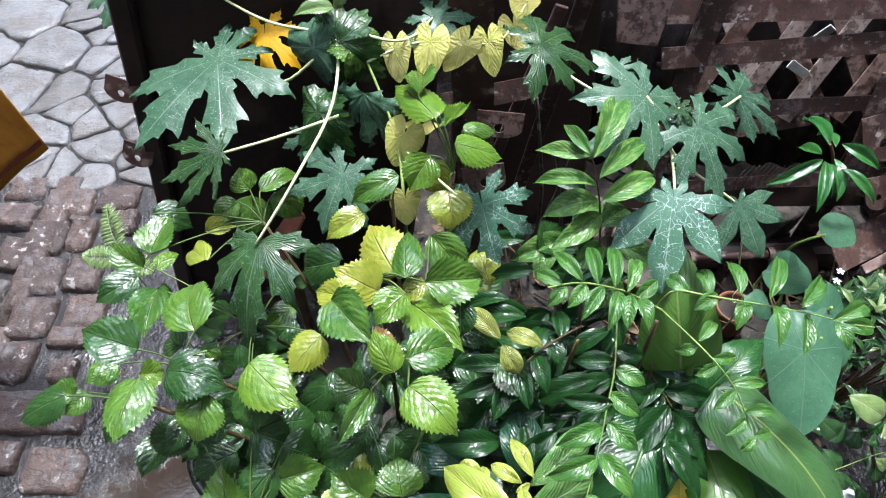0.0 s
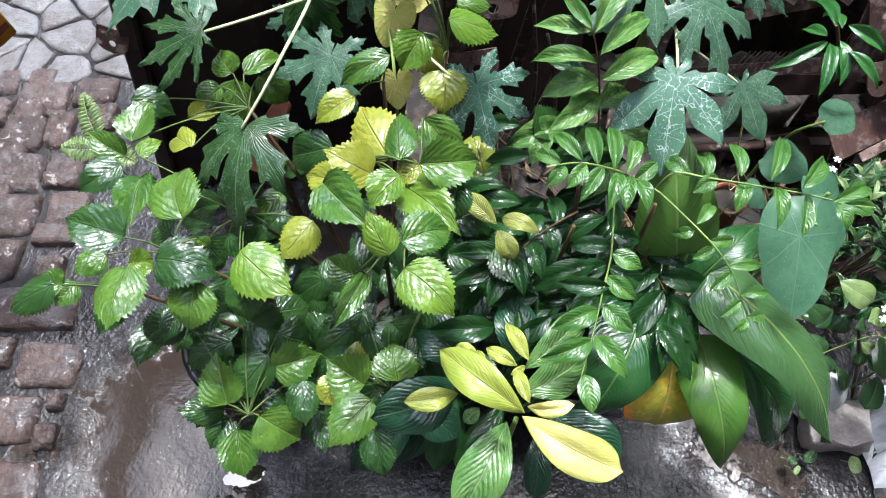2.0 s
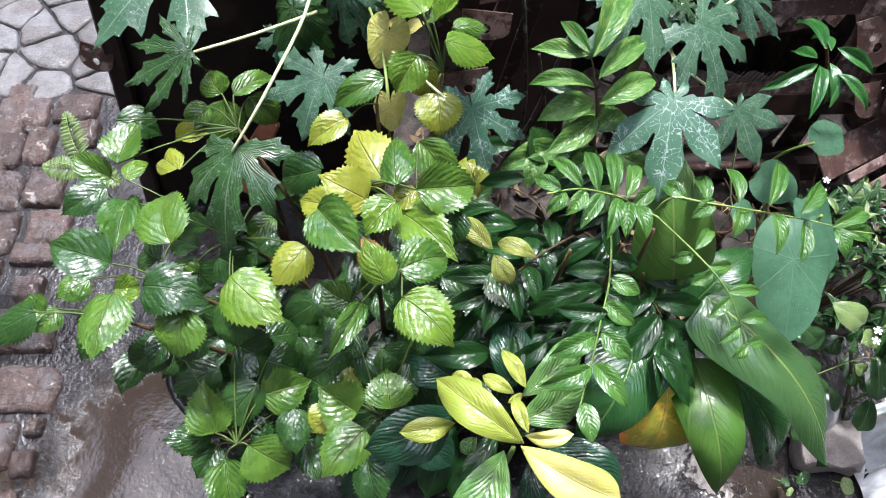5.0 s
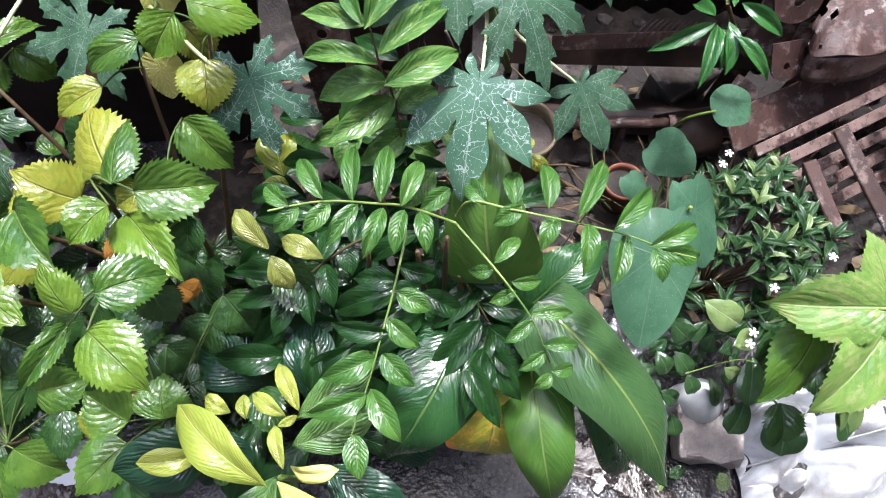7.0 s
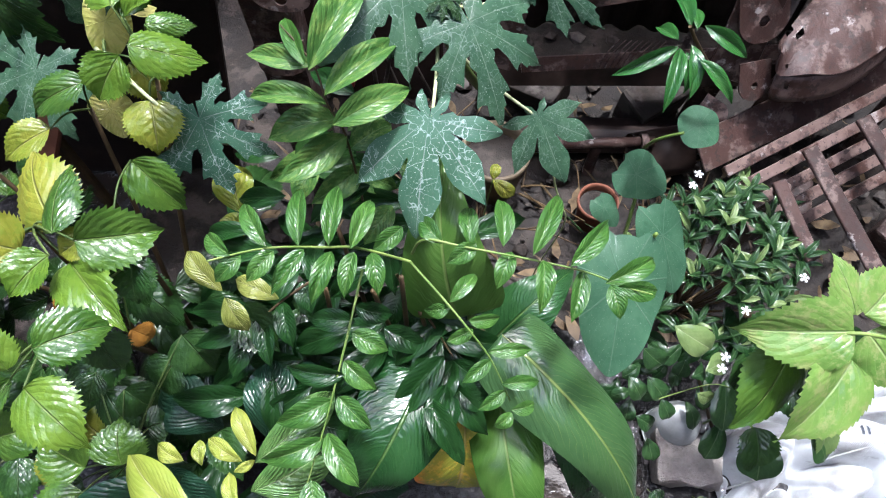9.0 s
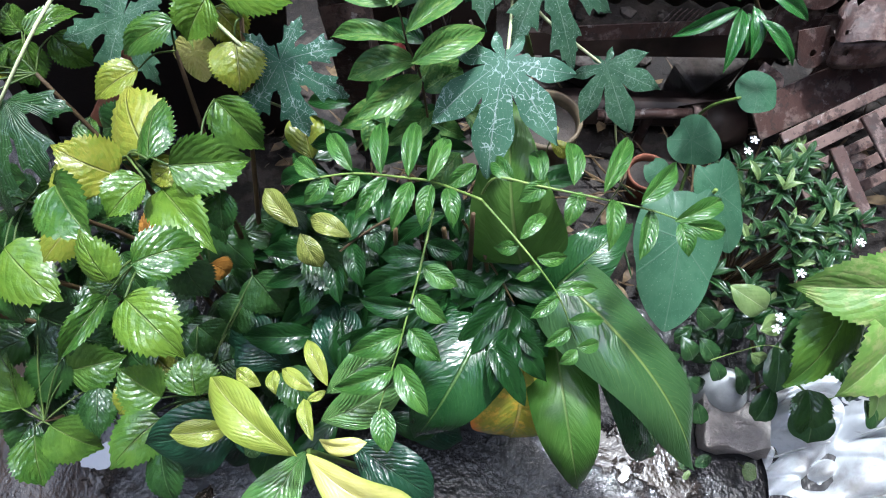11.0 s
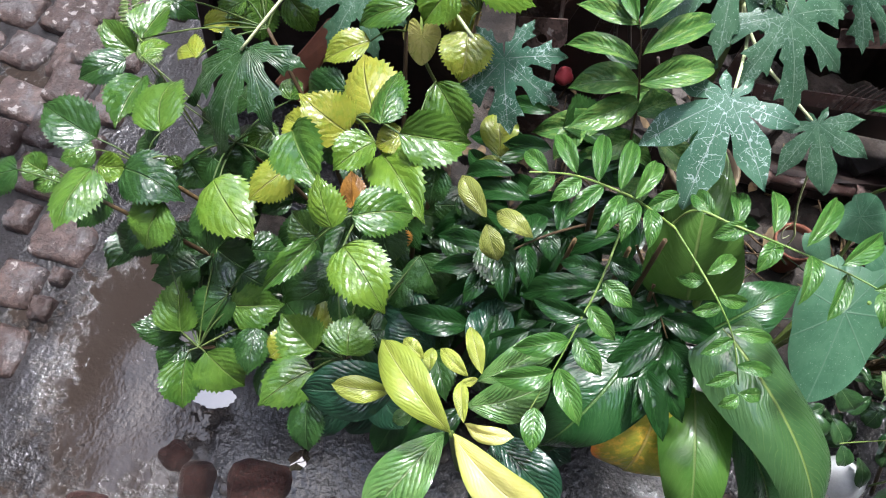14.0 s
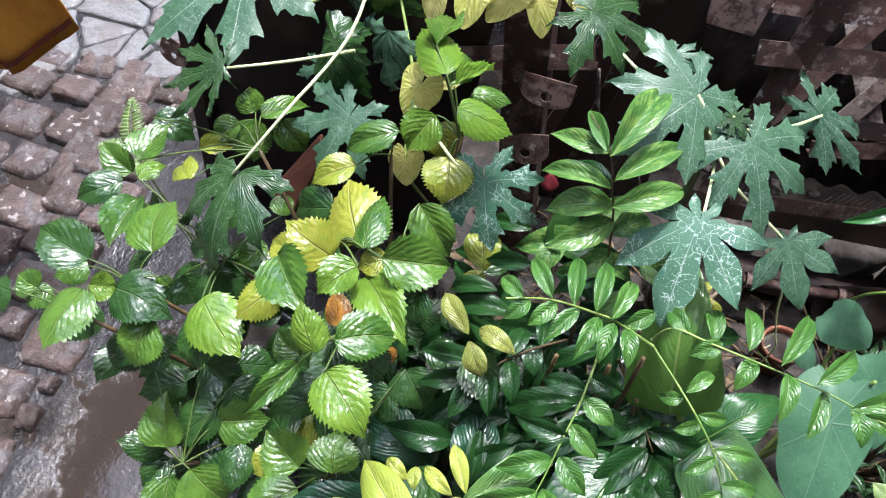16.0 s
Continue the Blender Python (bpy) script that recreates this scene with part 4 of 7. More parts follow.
grille = thing("iron_grille", "rusty brown iron grille of flat bars standing among scrap", "iron grille", at=(0.8, 1.25, 0))
# the second rail's right half is paler: sunlight on it, put into the colour
for x0, z0, x1, z1, y, w, m in ((0.38, 0.705, 1.6, 0.731, 1.30, 0.06, RUST), (0.38, 0.617, 0.85, 0.642, 1.26, 0.042, RUST), (0.85, 0.642, 1.6, 0.681, 1.27, 0.042, RUST_PALE), (0.50, 0.475, 1.6, 0.537, 1.27, 0.032, RUST), (0.56, 0.382, 0.80, 0.417, 1.30, 0.034, RUST_LT), (0.45, 0.272, 1.4, 0.36, 1.23, 0.03, RUST), (0.35, 0.20, 1.3, 0.21, 1.26, 0.05, DARK_SHEET)):
    angle_iron("rail", (x0, y, z0), (x1, y + 0.03, z1), w, m, grille, (0, -1, 0.5))
angle_iron("upright", (0.40, 1.20, 0.30), (0.50, 1.34, 1.0), 0.05, RUST, grille, (-0.2, -1, 0.2))
angle_iron("upright", (0.86, 1.28, 0.0), (0.92, 1.30, 0.95), 0.05, RUST, grille, (-0.2, -1, 0.2))
for i in range(8):
    x = 0.46 + 0.115 * i
    bar("lath", (x, 1.31, 0.42), (x + 0.20, 1.47, 0.74), 0.038, 0.006, RUST_PALE if i % 3 else RUST_LT, grille, (0, -0.9, 0.45))
    bar("lath", (x + 0.20, 1.325, 0.42), (x, 1.485, 0.74), 0.038, 0.006, RUST_LT if i % 3 else RUST_PALE, grille, (0, -0.9, 0.45))
for i in range(8):
    bar("slat", (0.94 + 0.055 * i, 1.30, 0.34), (1.00 + 0.06 * i, 1.44, 0.80), 0.04, 0.01, RUST_PALE, grille, (0, -1, 0.2))
plate("gusset", ((0.28, 1.24, 0.67), (0.36, 1.24, 0.66), (0.385, 1.28, 0.80), (0.27, 1.28, 0.80)), 0.006, RUST_LT, grille)
plate("gusset", ((0.94, 1.21, 0.18), (1.06, 1.20, 0.16), (1.10, 1.24, 0.44), (0.98, 1.25, 0.46)), 0.006, RUST, grille)

stack = thing("iron_bed_frame", "rust-flecked flat iron bars of an old bed frame", "scrap iron", at=(0.95, 1.0, 0))
bar("side_plate", (0.77, 1.02, 0.30), (1.35, 1.33, 0.34), 0.075, 0.006, RUST, stack, (0.2, -0.6, 0.8))
for i, (x, y) in enumerate(((0.80, 0.965), (0.815, 0.935), (0.83, 0.905), (0.84, 0.875), (0.85, 0.845))):
    bar("flat_bar", (x, y, 0.33 - 0.012 * i), (x + 0.46, y + 0.255, 0.37 - 0.012 * i), 0.020, 0.006, RUST_LT, stack, (0.1, -0.5, 0.85))
bar("cross_bar", (0.925, 0.985, 0.385), (1.02, 0.78, 0.34), 0.030, 0.008, RUST, stack, (0.1, -0.3, 0.9))
bar("cross_bar", (0.872, 0.93, 0.365), (0.925, 0.80, 0.33), 0.026, 0.008, RUST, stack, (0.1, -0.3, 0.9))
bar("cross_bar", (1.02, 1.04, 0.40), (1.12, 0.84, 0.36), 0.030, 0.008, RUST, stack, (0.1, -0.3, 0.9))
bar("leg", (0.90, 0.94, 0.0), (0.90, 0.94, 0.33), 0.03, 0.02, RUST, stack, (0, -1, 0))
bar("leg", (1.2, 1.2, 0.0), (1.2, 1.2, 0.33), 0.03, 0.02, RUST, stack, (0, -1, 0))


rim = thing("bent_iron_strip", "curved rusty pressed-steel strip with punched holes and a pale flange", "scrap iron", at=(1.0, 1.15, 0.0))
outer = [Vector(p) for p in ((0.870, 1.122, 0.440), (0.871, 1.093, 0.440), (0.914, 1.087, 0.445), (0.972, 1.097, 0.450), (1.024, 1.128, 0.455), (1.066, 1.162, 0.460), (1.149, 1.233, 0.470))]
inner = [Vector(p) for p in ((0.877, 1.134, 0.470), (0.870, 1.144, 0.475), (0.890, 1.175, 0.490), (0.933, 1.226, 0.500), (0.974, 1.263, 0.510), (1.023, 1.305, 0.510), (1.091, 1.365, 0.520))]


def curve(pts, t):
    t = min(max(t, 0), len(pts) - 1.001)
    i = int(t)
    a, b, c, d = pts[max(i - 1, 0)], pts[i], pts[i + 1], pts[min(i + 2, len(pts) - 1)]
    t -= i
    return 0.5 * (2 * b + (c - a) * t + (2 * a - 5 * b + 4 * c - d) * t * t + (3 * b - a - 3 * c + d) * t ** 3)


NA, NB = 36, 10
verts = [curve(outer, 6 * i / NA).lerp(curve(inner, 6 * i / NA), j / NB) + Vector((0, 0, 0.010 * noise.noise(Vector((i * 0.13, j * 0.2, 4))) - 0.015 * (j / NB) ** 3)) for i in range(NA + 1) for j in range(NB + 1)]
faces = [(i * (NB + 1) + j, i * (NB + 1) + j + 1, (i + 1) * (NB + 1) + j + 1, (i + 1) * (NB + 1) + j) for i in range(NA) for j in range(NB) if not (i in (11, 12) and j in (7,)) and (i, j) != (7, 2) and not (i < 3 and j > 6) and not (i < 1 and j > 3) and not (i in (9, 10) and j == 9)]
mesh_ob("strip", verts, faces, RUST, rim, smooth=False).modifiers.new("thick", "SOLIDIFY").thickness = 0.004
verts = [curve(outer, 6 * i / NA) + Vector((0, -0.004 * k, -0.012 * k)) for i in range(3, NA + 1) for k in range(5)]
faces = [(i * 5 + k, i * 5 + k + 1, i * 5 + k + 6, i * 5 + k + 5) for i in range(NA - 3) for k in range(4) if (i, k) != (5, 1)]
# lighter iron than the strip: the sun on the flange is in its colour
mesh_ob("flange", verts, faces, RUST_LT, rim, "pale flange with sunlight in its tone").modifiers.new("thick", "SOLIDIFY").thickness = 0.003
bar("prop", (1.1, 1.25, 0.0), (1.12, 1.25, 0.46), 0.03, 0.02, RUST, rim, (0, -1, 0))

lug_plate = thing("iron_bracket", "brown bent iron bracket with drilled lugs hanging from the grille", "scrap iron", at=(0.82, 1.2, 0.3))
plate("arm", ((0.77, 1.14, 0.38), (0.85, 1.13, 0.36), (0.87, 1.22, 0.62), (0.79, 1.22, 0.62)), 0.006, RUST, lug_plate)
tab(lug_plate, (0.845, 1.11, 0.40), (0.06, 0.07), (0.2, -0.7, 0.6), RUST, 10)
tab(lug_plate, (0.80, 1.10, 0.30), (0.07, 0.06), (0, -0.6, 0.8), RUST_LT, 60)
tab(lug_plate, (0.83, 1.17, 0.50), (0.09, 0.10), (0.2, -0.8, 0.5), RUST, 15)

beam = thing("wooden_beam", "dark weathered timber lying behind the pots", "timber", at=(0.5, 1.2, 0))
bar("beam", (0.30, 1.22, 0.035), (1.0, 1.24, 0.035), 0.07, 0.07, DARK_SHEET, beam, (0, -1, 0.3))
pipe = thing("metal_tube", "short grey metal tube with end collars", "tube", at=(0.6, 1.15, 0.1))
tube("tube", ((0.52, 1.15, 0.115), (0.75, 1.16, 0.125)), 0.011, 0.011, RUST, pipe, 10)
tube("collar", ((0.535, 1.15, 0.1155), (0.55, 1.151, 0.116)), 0.018, 0.018, RUST_LT, pipe, 10)
tube("collar", ((0.72, 1.158, 0.1235), (0.735, 1.159, 0.124)), 0.018, 0.018, RUST_LT, pipe, 10)
tube("support", ((0.63, 1.155, 0.0), (0.63, 1.155, 0.11)), 0.012, 0.012, RUST, pipe, 8)


def pot(name, label, at, r_top, r_base, high, material, soil=True, lean=(0, 0)):
    """A round pot with a rim, wall thickness and earth in it."""
    ob = thing(name, label, "pot", at=at)
    prof = [(r_base, 0), (r_top * 0.96, high * 0.86), (r_top * 1.04, high * 0.87), (r_top * 1.05, high), (r_top * 0.95, high), (r_top * 0.92, high * 0.86), (r_base * 0.9, 0.012)]
    n = 28
    verts, faces = [], []
    for r, z in prof:
        for i in range(n):
            a = 2 * math.pi * i / n
            verts.append((at[0] + r * math.cos(a) + lean[0] * z, at[1] + r * math.sin(a) + lean[1] * z, at[2] + z))
    for j in range(len(prof) - 1):
        for i in range(n):
            k = (i + 1) % n
            faces.append((j * n + i, j * n + k, (j + 1) * n + k, (j + 1) * n + i))
    faces.append(tuple(range(n))[::-1])
    mesh_ob("wall", verts, faces, material, ob)
    if soil:
        v = [(at[0] + lean[0] * high * 0.8, at[1] + lean[1] * high * 0.8, at[2] + high * 0.82)]
        v += [(at[0] + r_top * 0.93 * math.cos(2 * math.pi * i / n) + lean[0] * high * 0.8, at[1] + r_top * 0.93 * math.sin(2 * math.pi * i / n) + lean[1] * high * 0.8, at[2] + high * 0.78) for i in range(n)]
        mesh_ob("earth", v, [(0, 1 + i, 1 + (i + 1) % n) for i in range(n)], SOIL, ob, "dark earth")
    return ob


pot("plastic_pot", "black plastic pot holding the hibiscus", (-0.40, 0.63, 0.0), 0.14, 0.11, 0.16, PLASTIC_DK)
pot("plastic_pot", "black plastic pot with dark earth", (-0.05, 0.62, 0.0), 0.15, 0.12, 0.20, PLASTIC_DK)
pot("cream_pot", "stained cream plaster pot with dark earth", (0.41, 1.11, 0.0), 0.07, 0.055, 0.15, CREAM)
pot("clay_pot", "small red clay pot holding the taro", (0.63, 1.03, 0.0), 0.042, 0.032, 0.09, CLAY)
pot("plastic_pot", "black plastic pot holding the pinnate shrub", (0.24, 0.62, 0.0), 0.12, 0.10, 0.18, PLASTIC_DK)
bud = thing("red_flower_bud", "closed pinkish red flower bud on a thin brown stalk", "flower bud", at=(0.072, 1.321, 0.0))
verts, faces = [], []
for j in range(9):
    h, r = j / 8, 0.021 * math.sin(math.pi * min(1.0, 0.12 + 0.86 * j / 8)) ** 0.8
    for i in range(16):
        a = 2 * math.pi * i / 16
        e = r * (1 + 0.10 * math.cos(5 * a + 2 * h))
        verts.append((0.072 + e * math.cos(a), 1.321 + e * math.sin(a), 0.081 + 0.055 * (h - 0.5)))
faces = [(16 * j + i, 16 * j + (i + 1) % 16, 16 * j + 16 + (i + 1) % 16, 16 * j + 16 + i) for j in range(8) for i in range(16)] + [tuple(range(128, 144)), tuple(range(16))[::-1]]
mesh_ob("bud", verts, faces, RED, bud)
tube("stalk", ((0.072, 1.321, 0.0), (0.072 + 0.01, 1.321, 0.081 * 0.5), (0.072, 1.321, 0.081 - 0.025)), 0.003, 0.002, STEM_BR, bud)

# pale scraps seen in the gaps
for a, b, w, lab in (((0.705, 1.353, 0.595), (0.730, 1.350, 0.630), 0.018, "bent white plastic strip in the lattice"), ((0.675, 1.350, 0.540), (0.724, 1.353, 0.505), 0.020, "torn white plastic scrap in the lattice")):
    ob = thing("white_scrap", lab, "scrap", at=a)
    bar("scrap", a, b, w, 0.004, WHITE_SCRAP, ob, (0, -1, 0.4))
shard = thing("clay_shard", "broken red-brown clay tile leaning behind the shrub", "tile", at=(-0.38, 0.97, 0.0))
plate("shard", ((-0.46, 0.95, 0.30), (-0.40, 0.93, 0.28), (-0.32, 0.98, 0.44), (-0.34, 1.0, 0.46)), 0.012, CLAY, shard)
bar("stake", (-0.38, 0.98, 0.0), (-0.38, 0.98, 0.36), 0.02, 0.02, STEM_BR, shard, (0, -1, 0))

# twigs and litter in the dark corner
rt = random.Random(8)
for i in range(60):
    x, y = rt.uniform(0.05, 0.9), rt.uniform(0.88, 1.2)
    a = rt.uniform(0, 6.28)
    d = rt.uniform(0.06, 0.24)
    ob = thing("twig", "dry brown twig lying in the litter", "twig", "twigs in the litter", (x, y, 0.01))
    tube("stick", ((x, y, 0.006), (x + 0.5 * d * math.cos(a), y + 0.5 * d * math.sin(a), 0.02 + 0.05 * rt.random()), (x + d * math.cos(a), y + d * math.sin(a), rt.uniform(0.005, 0.12))), 0.003, 0.0015, STEM_BR, ob, 5)
for i, (p, q) in enumerate((((0.10, 1.18, 0.0), (0.22, 1.12, 0.55)), ((0.16, 1.2, 0.0), (0.13, 1.14, 0.62)), ((0.22, 1.2, 0.0), (0.17, 1.12, 0.5)), ((0.30, 1.18, 0.0), (0.24, 1.12, 0.42)))):
    ob = thing("dry_cane", "dry grey cane standing among the scrap", "cane", "canes", p)
    tube("cane", (p, ((p[0] + q[0]) / 2 + 0.02, (p[1] + q[1]) / 2, (p[2] + q[2]) / 2), q), 0.006, 0.003, WOOD_DK, ob, 6)

# ---- beside the path: orange cloth ----
cloth = thing("orange_cloth", "orange-brown cloth hanging with a stitched border", "cloth", at=(-0.95, 0.92, 0.6))
verts, faces = [], []
NU, NV = 18, 14
for j in range(NV + 1):
    for i in range(NU + 1):
        u, v = i / NU, j / NV
        x = -1.39 + 0.64 * u
        hem = 0.41 + 0.22 * u ** 2.4
        z = hem + (1.15 - hem) * v
        x = x - 0.03 * v * u
        y = 0.96 + 0.022 * math.sin(u * 15 + v * 2) * (0.4 + 0.6 * (1 - v)) + 0.01 * math.sin(u * 31)
        verts.append((x, y, z))
n = NU + 1
faces = [(j * n + i, j * n + i + 1, (j + 1) * n + i + 1, (j + 1) * n + i) for j in range(NV) for i in range(NU)]
drape = mesh_ob("drape", verts, faces, CLOTH, cloth)
m = drape.modifiers.new("thick", "SOLIDIFY")
m.thickness = 0.004
verts = []
for i in range(NU + 1):
    u = i / NU
    hem = 0.41 + 0.22 * u ** 2.4
    for k in (0.018, 0.03):
        y = 0.96 + 0.022 * math.sin(u * 15) * (0.4 + 0.6) + 0.01 * math.sin(u * 31)
        verts.append((-1.39 + 0.64 * u, y - 0.004, hem + k))
mesh_ob("border", verts, [(2 * i, 2 * i + 2, 2 * i + 3, 2 * i + 1) for i in range(NU)], CLOTH_DK, cloth, "dark red stitched border")
tube("line", ((-2.2, 0.95, 1.16), (-1.4, 0.96, 1.15), (-0.95, 0.96, 1.15), (-0.89, 0.96, 1.15)), 0.003, 0.003, STEM_BR, cloth, 6)
post = thing("wooden_post", "grey wooden post that holds the cloth line", "post", at=(-2.2, 0.95, 0))
tube("post", ((-2.2, 0.95, 0), (-2.2, 0.95, 1.25)), 0.03, 0.025, WOOD_DK, post, 10)

# ---- stone, cup and sack at the foot of the plants ----
block = thing("stone_block", "pale rough stone block on the wet ground", "stone", at=(0.775, 0.51, 0))
bm = box_bm((0.125, 0.095, 0.075), 0.008, 2)
bmesh.ops.subdivide_edges(bm, edges=bm.edges[:], cuts=5, use_grid_fill=True)
for v in bm.verts:
    v.co += 0.010 * Vector((noise.noise(v.co * 24), noise.noise(v.co * 30 + Vector((5, 0, 0))), noise.noise(v.co * 30 + Vector((0, 7, 0)))))
bm.transform(pose(0.775, 0.515, 0.034, 2, -3, -4))
part("block", bm, STONE, block, smooth=True)
bowl = thing("white_bowl", "small white plastic bowl turned upside down", "bowl", at=(0.755, 0.575, 0))
verts, faces = [], []
for j in range(9):
    a = math.pi / 2 * j / 8
    for i in range(24):
        b = 2 * math.pi * i / 24
        r = 0.046 * (0.55 + 0.45 * math.cos(a)) if j < 5 else 0.046 * (0.55 + 0.45 * math.cos(a)) * (1 - 0.9 * ((j - 4) / 4) ** 2)
        verts.append((0.755 + r * math.cos(b) * (1 + 0.03 * math.sin(3 * b)), 0.575 + r * math.sin(b), 0.118 * math.sin(a)))
for j in range(8):
    for i in range(24):
        k = (i + 1) % 24
        faces.append((j * 24 + i, j * 24 + k, (j + 1) * 24 + k, (j + 1) * 24 + i))
faces.append(tuple(range(8 * 24, 9 * 24)))
mesh_ob("shell", verts, faces, POT_WHITE, bowl)
tube("rim", [(0.755 + 0.047 * math.cos(2 * math.pi * i / 16), 0.575 + 0.047 * math.sin(2 * math.pi * i / 16), 0.003) for i in range(17)], 0.003, 0.003, POT_WHITE, bowl, 6)

sack = thing("woven_sack", "white woven plastic sack, slumped and creased, with faded print", "sack")
bm = bmesh.new()
bmesh.ops.create_grid(bm, x_segments=110, y_segments=110, size=1.0)
for v in bm.verts:
    u, w = v.co.x, v.co.y
    r = min(1.0, max(abs(u), abs(w)))
    body = (1 - r ** 4) ** 0.5
    fold = 0.050 * (1 - abs(noise.noise(Vector((u * 1.3 + w * 0.7, w * 1.5 - u * 0.8, 3))))) ** 6 + 0.012 * (1 - abs(noise.noise(Vector((u * 2.2 + w * 1.6, w * 2.4, 9))))) ** 8 + 0.010 * noise.noise(Vector((u * 2.2, w * 2.6, 2)))
    k = 1 - 0.12 * (abs(u) * abs(w)) ** 2
    wob = 0.05 * noise.noise(Vector((u * 2, w * 2, 12)))
    v.co = Vector((1.04 + 0.205 * (u * k + wob), 0.515 + 0.135 * (w * k + wob) + 0.05 * u, 0.004 + body * (0.115 + 0.05 * u + 0.035 * w) - fold * body * 2.0))
part("sack_body", bm, SACK, sack, smooth=True)

PRINT = plain_mat("faded_blue_print", rgb("3A3E48"), rgb("5A5E68"), 0.6, 40.0, bump=0.1)


def on_sack(x, y):
    """Height of the sack's cloth there."""
    hit, place, _, _ = sack_ob.ray_cast(Vector((x, y, 1.0)), Vector((0, 0, -1)))
    return place.z if hit else 0.1


sack_ob = [o for o in sack.children if o.name.startswith("sack_body")][0]
sack_ob.matrix_parent_inverse = Matrix()
sack.location = (0, 0, 0)
for x, y, dx, dy in ((0.985, 0.575, 0.004, 0.022), (0.995, 0.578, 0.004, 0.020), (1.004, 0.580, 0.004, 0.022), (1.014, 0.578, 0.004, 0.022), (0.99, 0.587, 0.016, 0.004), (1.03, 0.585, 0.004, 0.020), (1.04, 0.585, 0.012, 0.004), (1.06, 0.56, 0.004, 0.016), (1.07, 0.56, 0.004, 0.016), (1.08, 0.565, 0.012, 0.004)):
    n = 5
    v, f = [], []
    for i in range(n):
        for s in (-0.5, 0.5):
            px = x + (dx * (i / (n - 1) - 0.5) if dx > dy else dx * s)
            py = y + (dy * s if dx > dy else dy * (i / (n - 1) - 0.5))
            v.append((px, py, on_sack(px, py) + 0.0025))
    for i in range(n - 1):
        f.append((2 * i, 2 * i + 1, 2 * i + 3, 2 * i + 2))
    mesh_ob("print_bar", v, f, PRINT, sack, "faded dark print")
tube("seam", [(0.86 + 0.04 * i, 0.47 + 0.012 * i, on_sack(0.86 + 0.04 * i, 0.47 + 0.012 * i)) for i in range(8)], 0.0022, 0.0022, WHITE_SCRAP, sack, 5)

# earth bed whose dark colour includes the shade under the scrap
litter = tagged(mesh_ob("soil_bed", [(x, y, ground_height(x, y) + 0.006 + 0.03 * max(0.0, noise.noise(Vector((x * 7, y * 7, 3)))) * min(1, (x + 0.35) * 6, (1.75 - x) * 6, (y - 0.78) * 9, (1.9 - y) * 9)) for y in [0.78 + 0.028 * j for j in range(41)] for x in [-0.35 + 0.035 * i for i in range(61)]],
    [(j * 61 + i, j * 61 + i + 1, (j + 1) * 61 + i + 1, (j + 1) * 61 + i) for j in range(40) for i in range(60)], SOIL), "damp earth with litter under the scrap, shade put into its colour", "soil", kind="structure")
# sheet added to hide bright ground; its dark tone stands for deep shade
back_sheet = thing("backdrop_sheet", "added dark corrugated sheet, backdrop for the shade behind the grille", "metal sheet", at=(0.9, 1.6, 0))
verts, faces = [], []
for i in range(141):
    x = 0.05 + 1.9 * i / 140
    for z, y in ((0.0, 1.58), (0.5, 1.64), (1.0, 1.70)):
        verts.append((x, y + 0.012 * math.sin(x * 82), z))
faces = [(3 * i + k, 3 * i + 3 + k, 3 * i + 4 + k, 3 * i + 1 + k) for i in range(140) for k in range(2)]
ob = mesh_ob("sheet", verts, faces, SHEET_BR, back_sheet)
ob.modifiers.new("thick", "SOLIDIFY").thickness = 0.002
# added board, coloured nearly black to act as the shade behind the post
planks = thing("shade_board", "added dark board, backdrop for the shade behind the iron post", "board", at=(0.1, 1.3, 0))
plate("board", ((-0.05, 1.34, 0.0), (0.30, 1.34, 0.0), (0.26, 1.42, 0.95), (-0.04, 1.42, 0.95)), 0.02, DARK_SHEET, planks)
drum = thing("dark_tin", "dark round tin lying among the scrap", "tin", at=(0.75, 1.18, 0.0))
tube("can", ((0.72, 1.16, 0.055), (0.84, 1.19, 0.055)), 0.055, 0.055, DARK_SHEET, drum, 20)
comb = thing("wire_comb", "row of thin curved wires hooked on a rusty rail", "wire", at=(0.63, 1.25, 0.28))
for i in range(9):
    x = 0.60 + 0.011 * i
    tube("wire", [(x + 0.03, 1.24, 0.345), (x + 0.012, 1.225, 0.335), (x, 1.215, 0.31), (x, 1.22, 0.285 + 0.09 * (x - 0.58))], 0.0012, 0.0012, RUST, comb, 4)

# ---- clods and rubble on the earth ----
rc = random.Random(40)
verts, faces = [], []
for i in range(260):
    x, y, r = rc.uniform(-0.1, 1.5), rc.uniform(0.92, 1.55), 0.006 + 0.02 * rc.random() ** 3
    bm = bmesh.new()
    bmesh.ops.create_icosphere(bm, subdivisions=1, radius=r)
    o = len(verts)
    for v in bm.verts:
        verts.append((x + v.co.x * rc.uniform(0.8, 1.4), y + v.co.y * rc.uniform(0.8, 1.3), max(-0.01, 0.006 + 0.6 * v.co.z)))
    faces += [[o + v.index for v in f.verts] for f in bm.faces]
    bm.free()
tagged(mesh_ob("rubble", verts, faces, DIRT, smooth=False), "grey-brown clods and small stones strewn under the scrap", "rubble", kind="stuff")
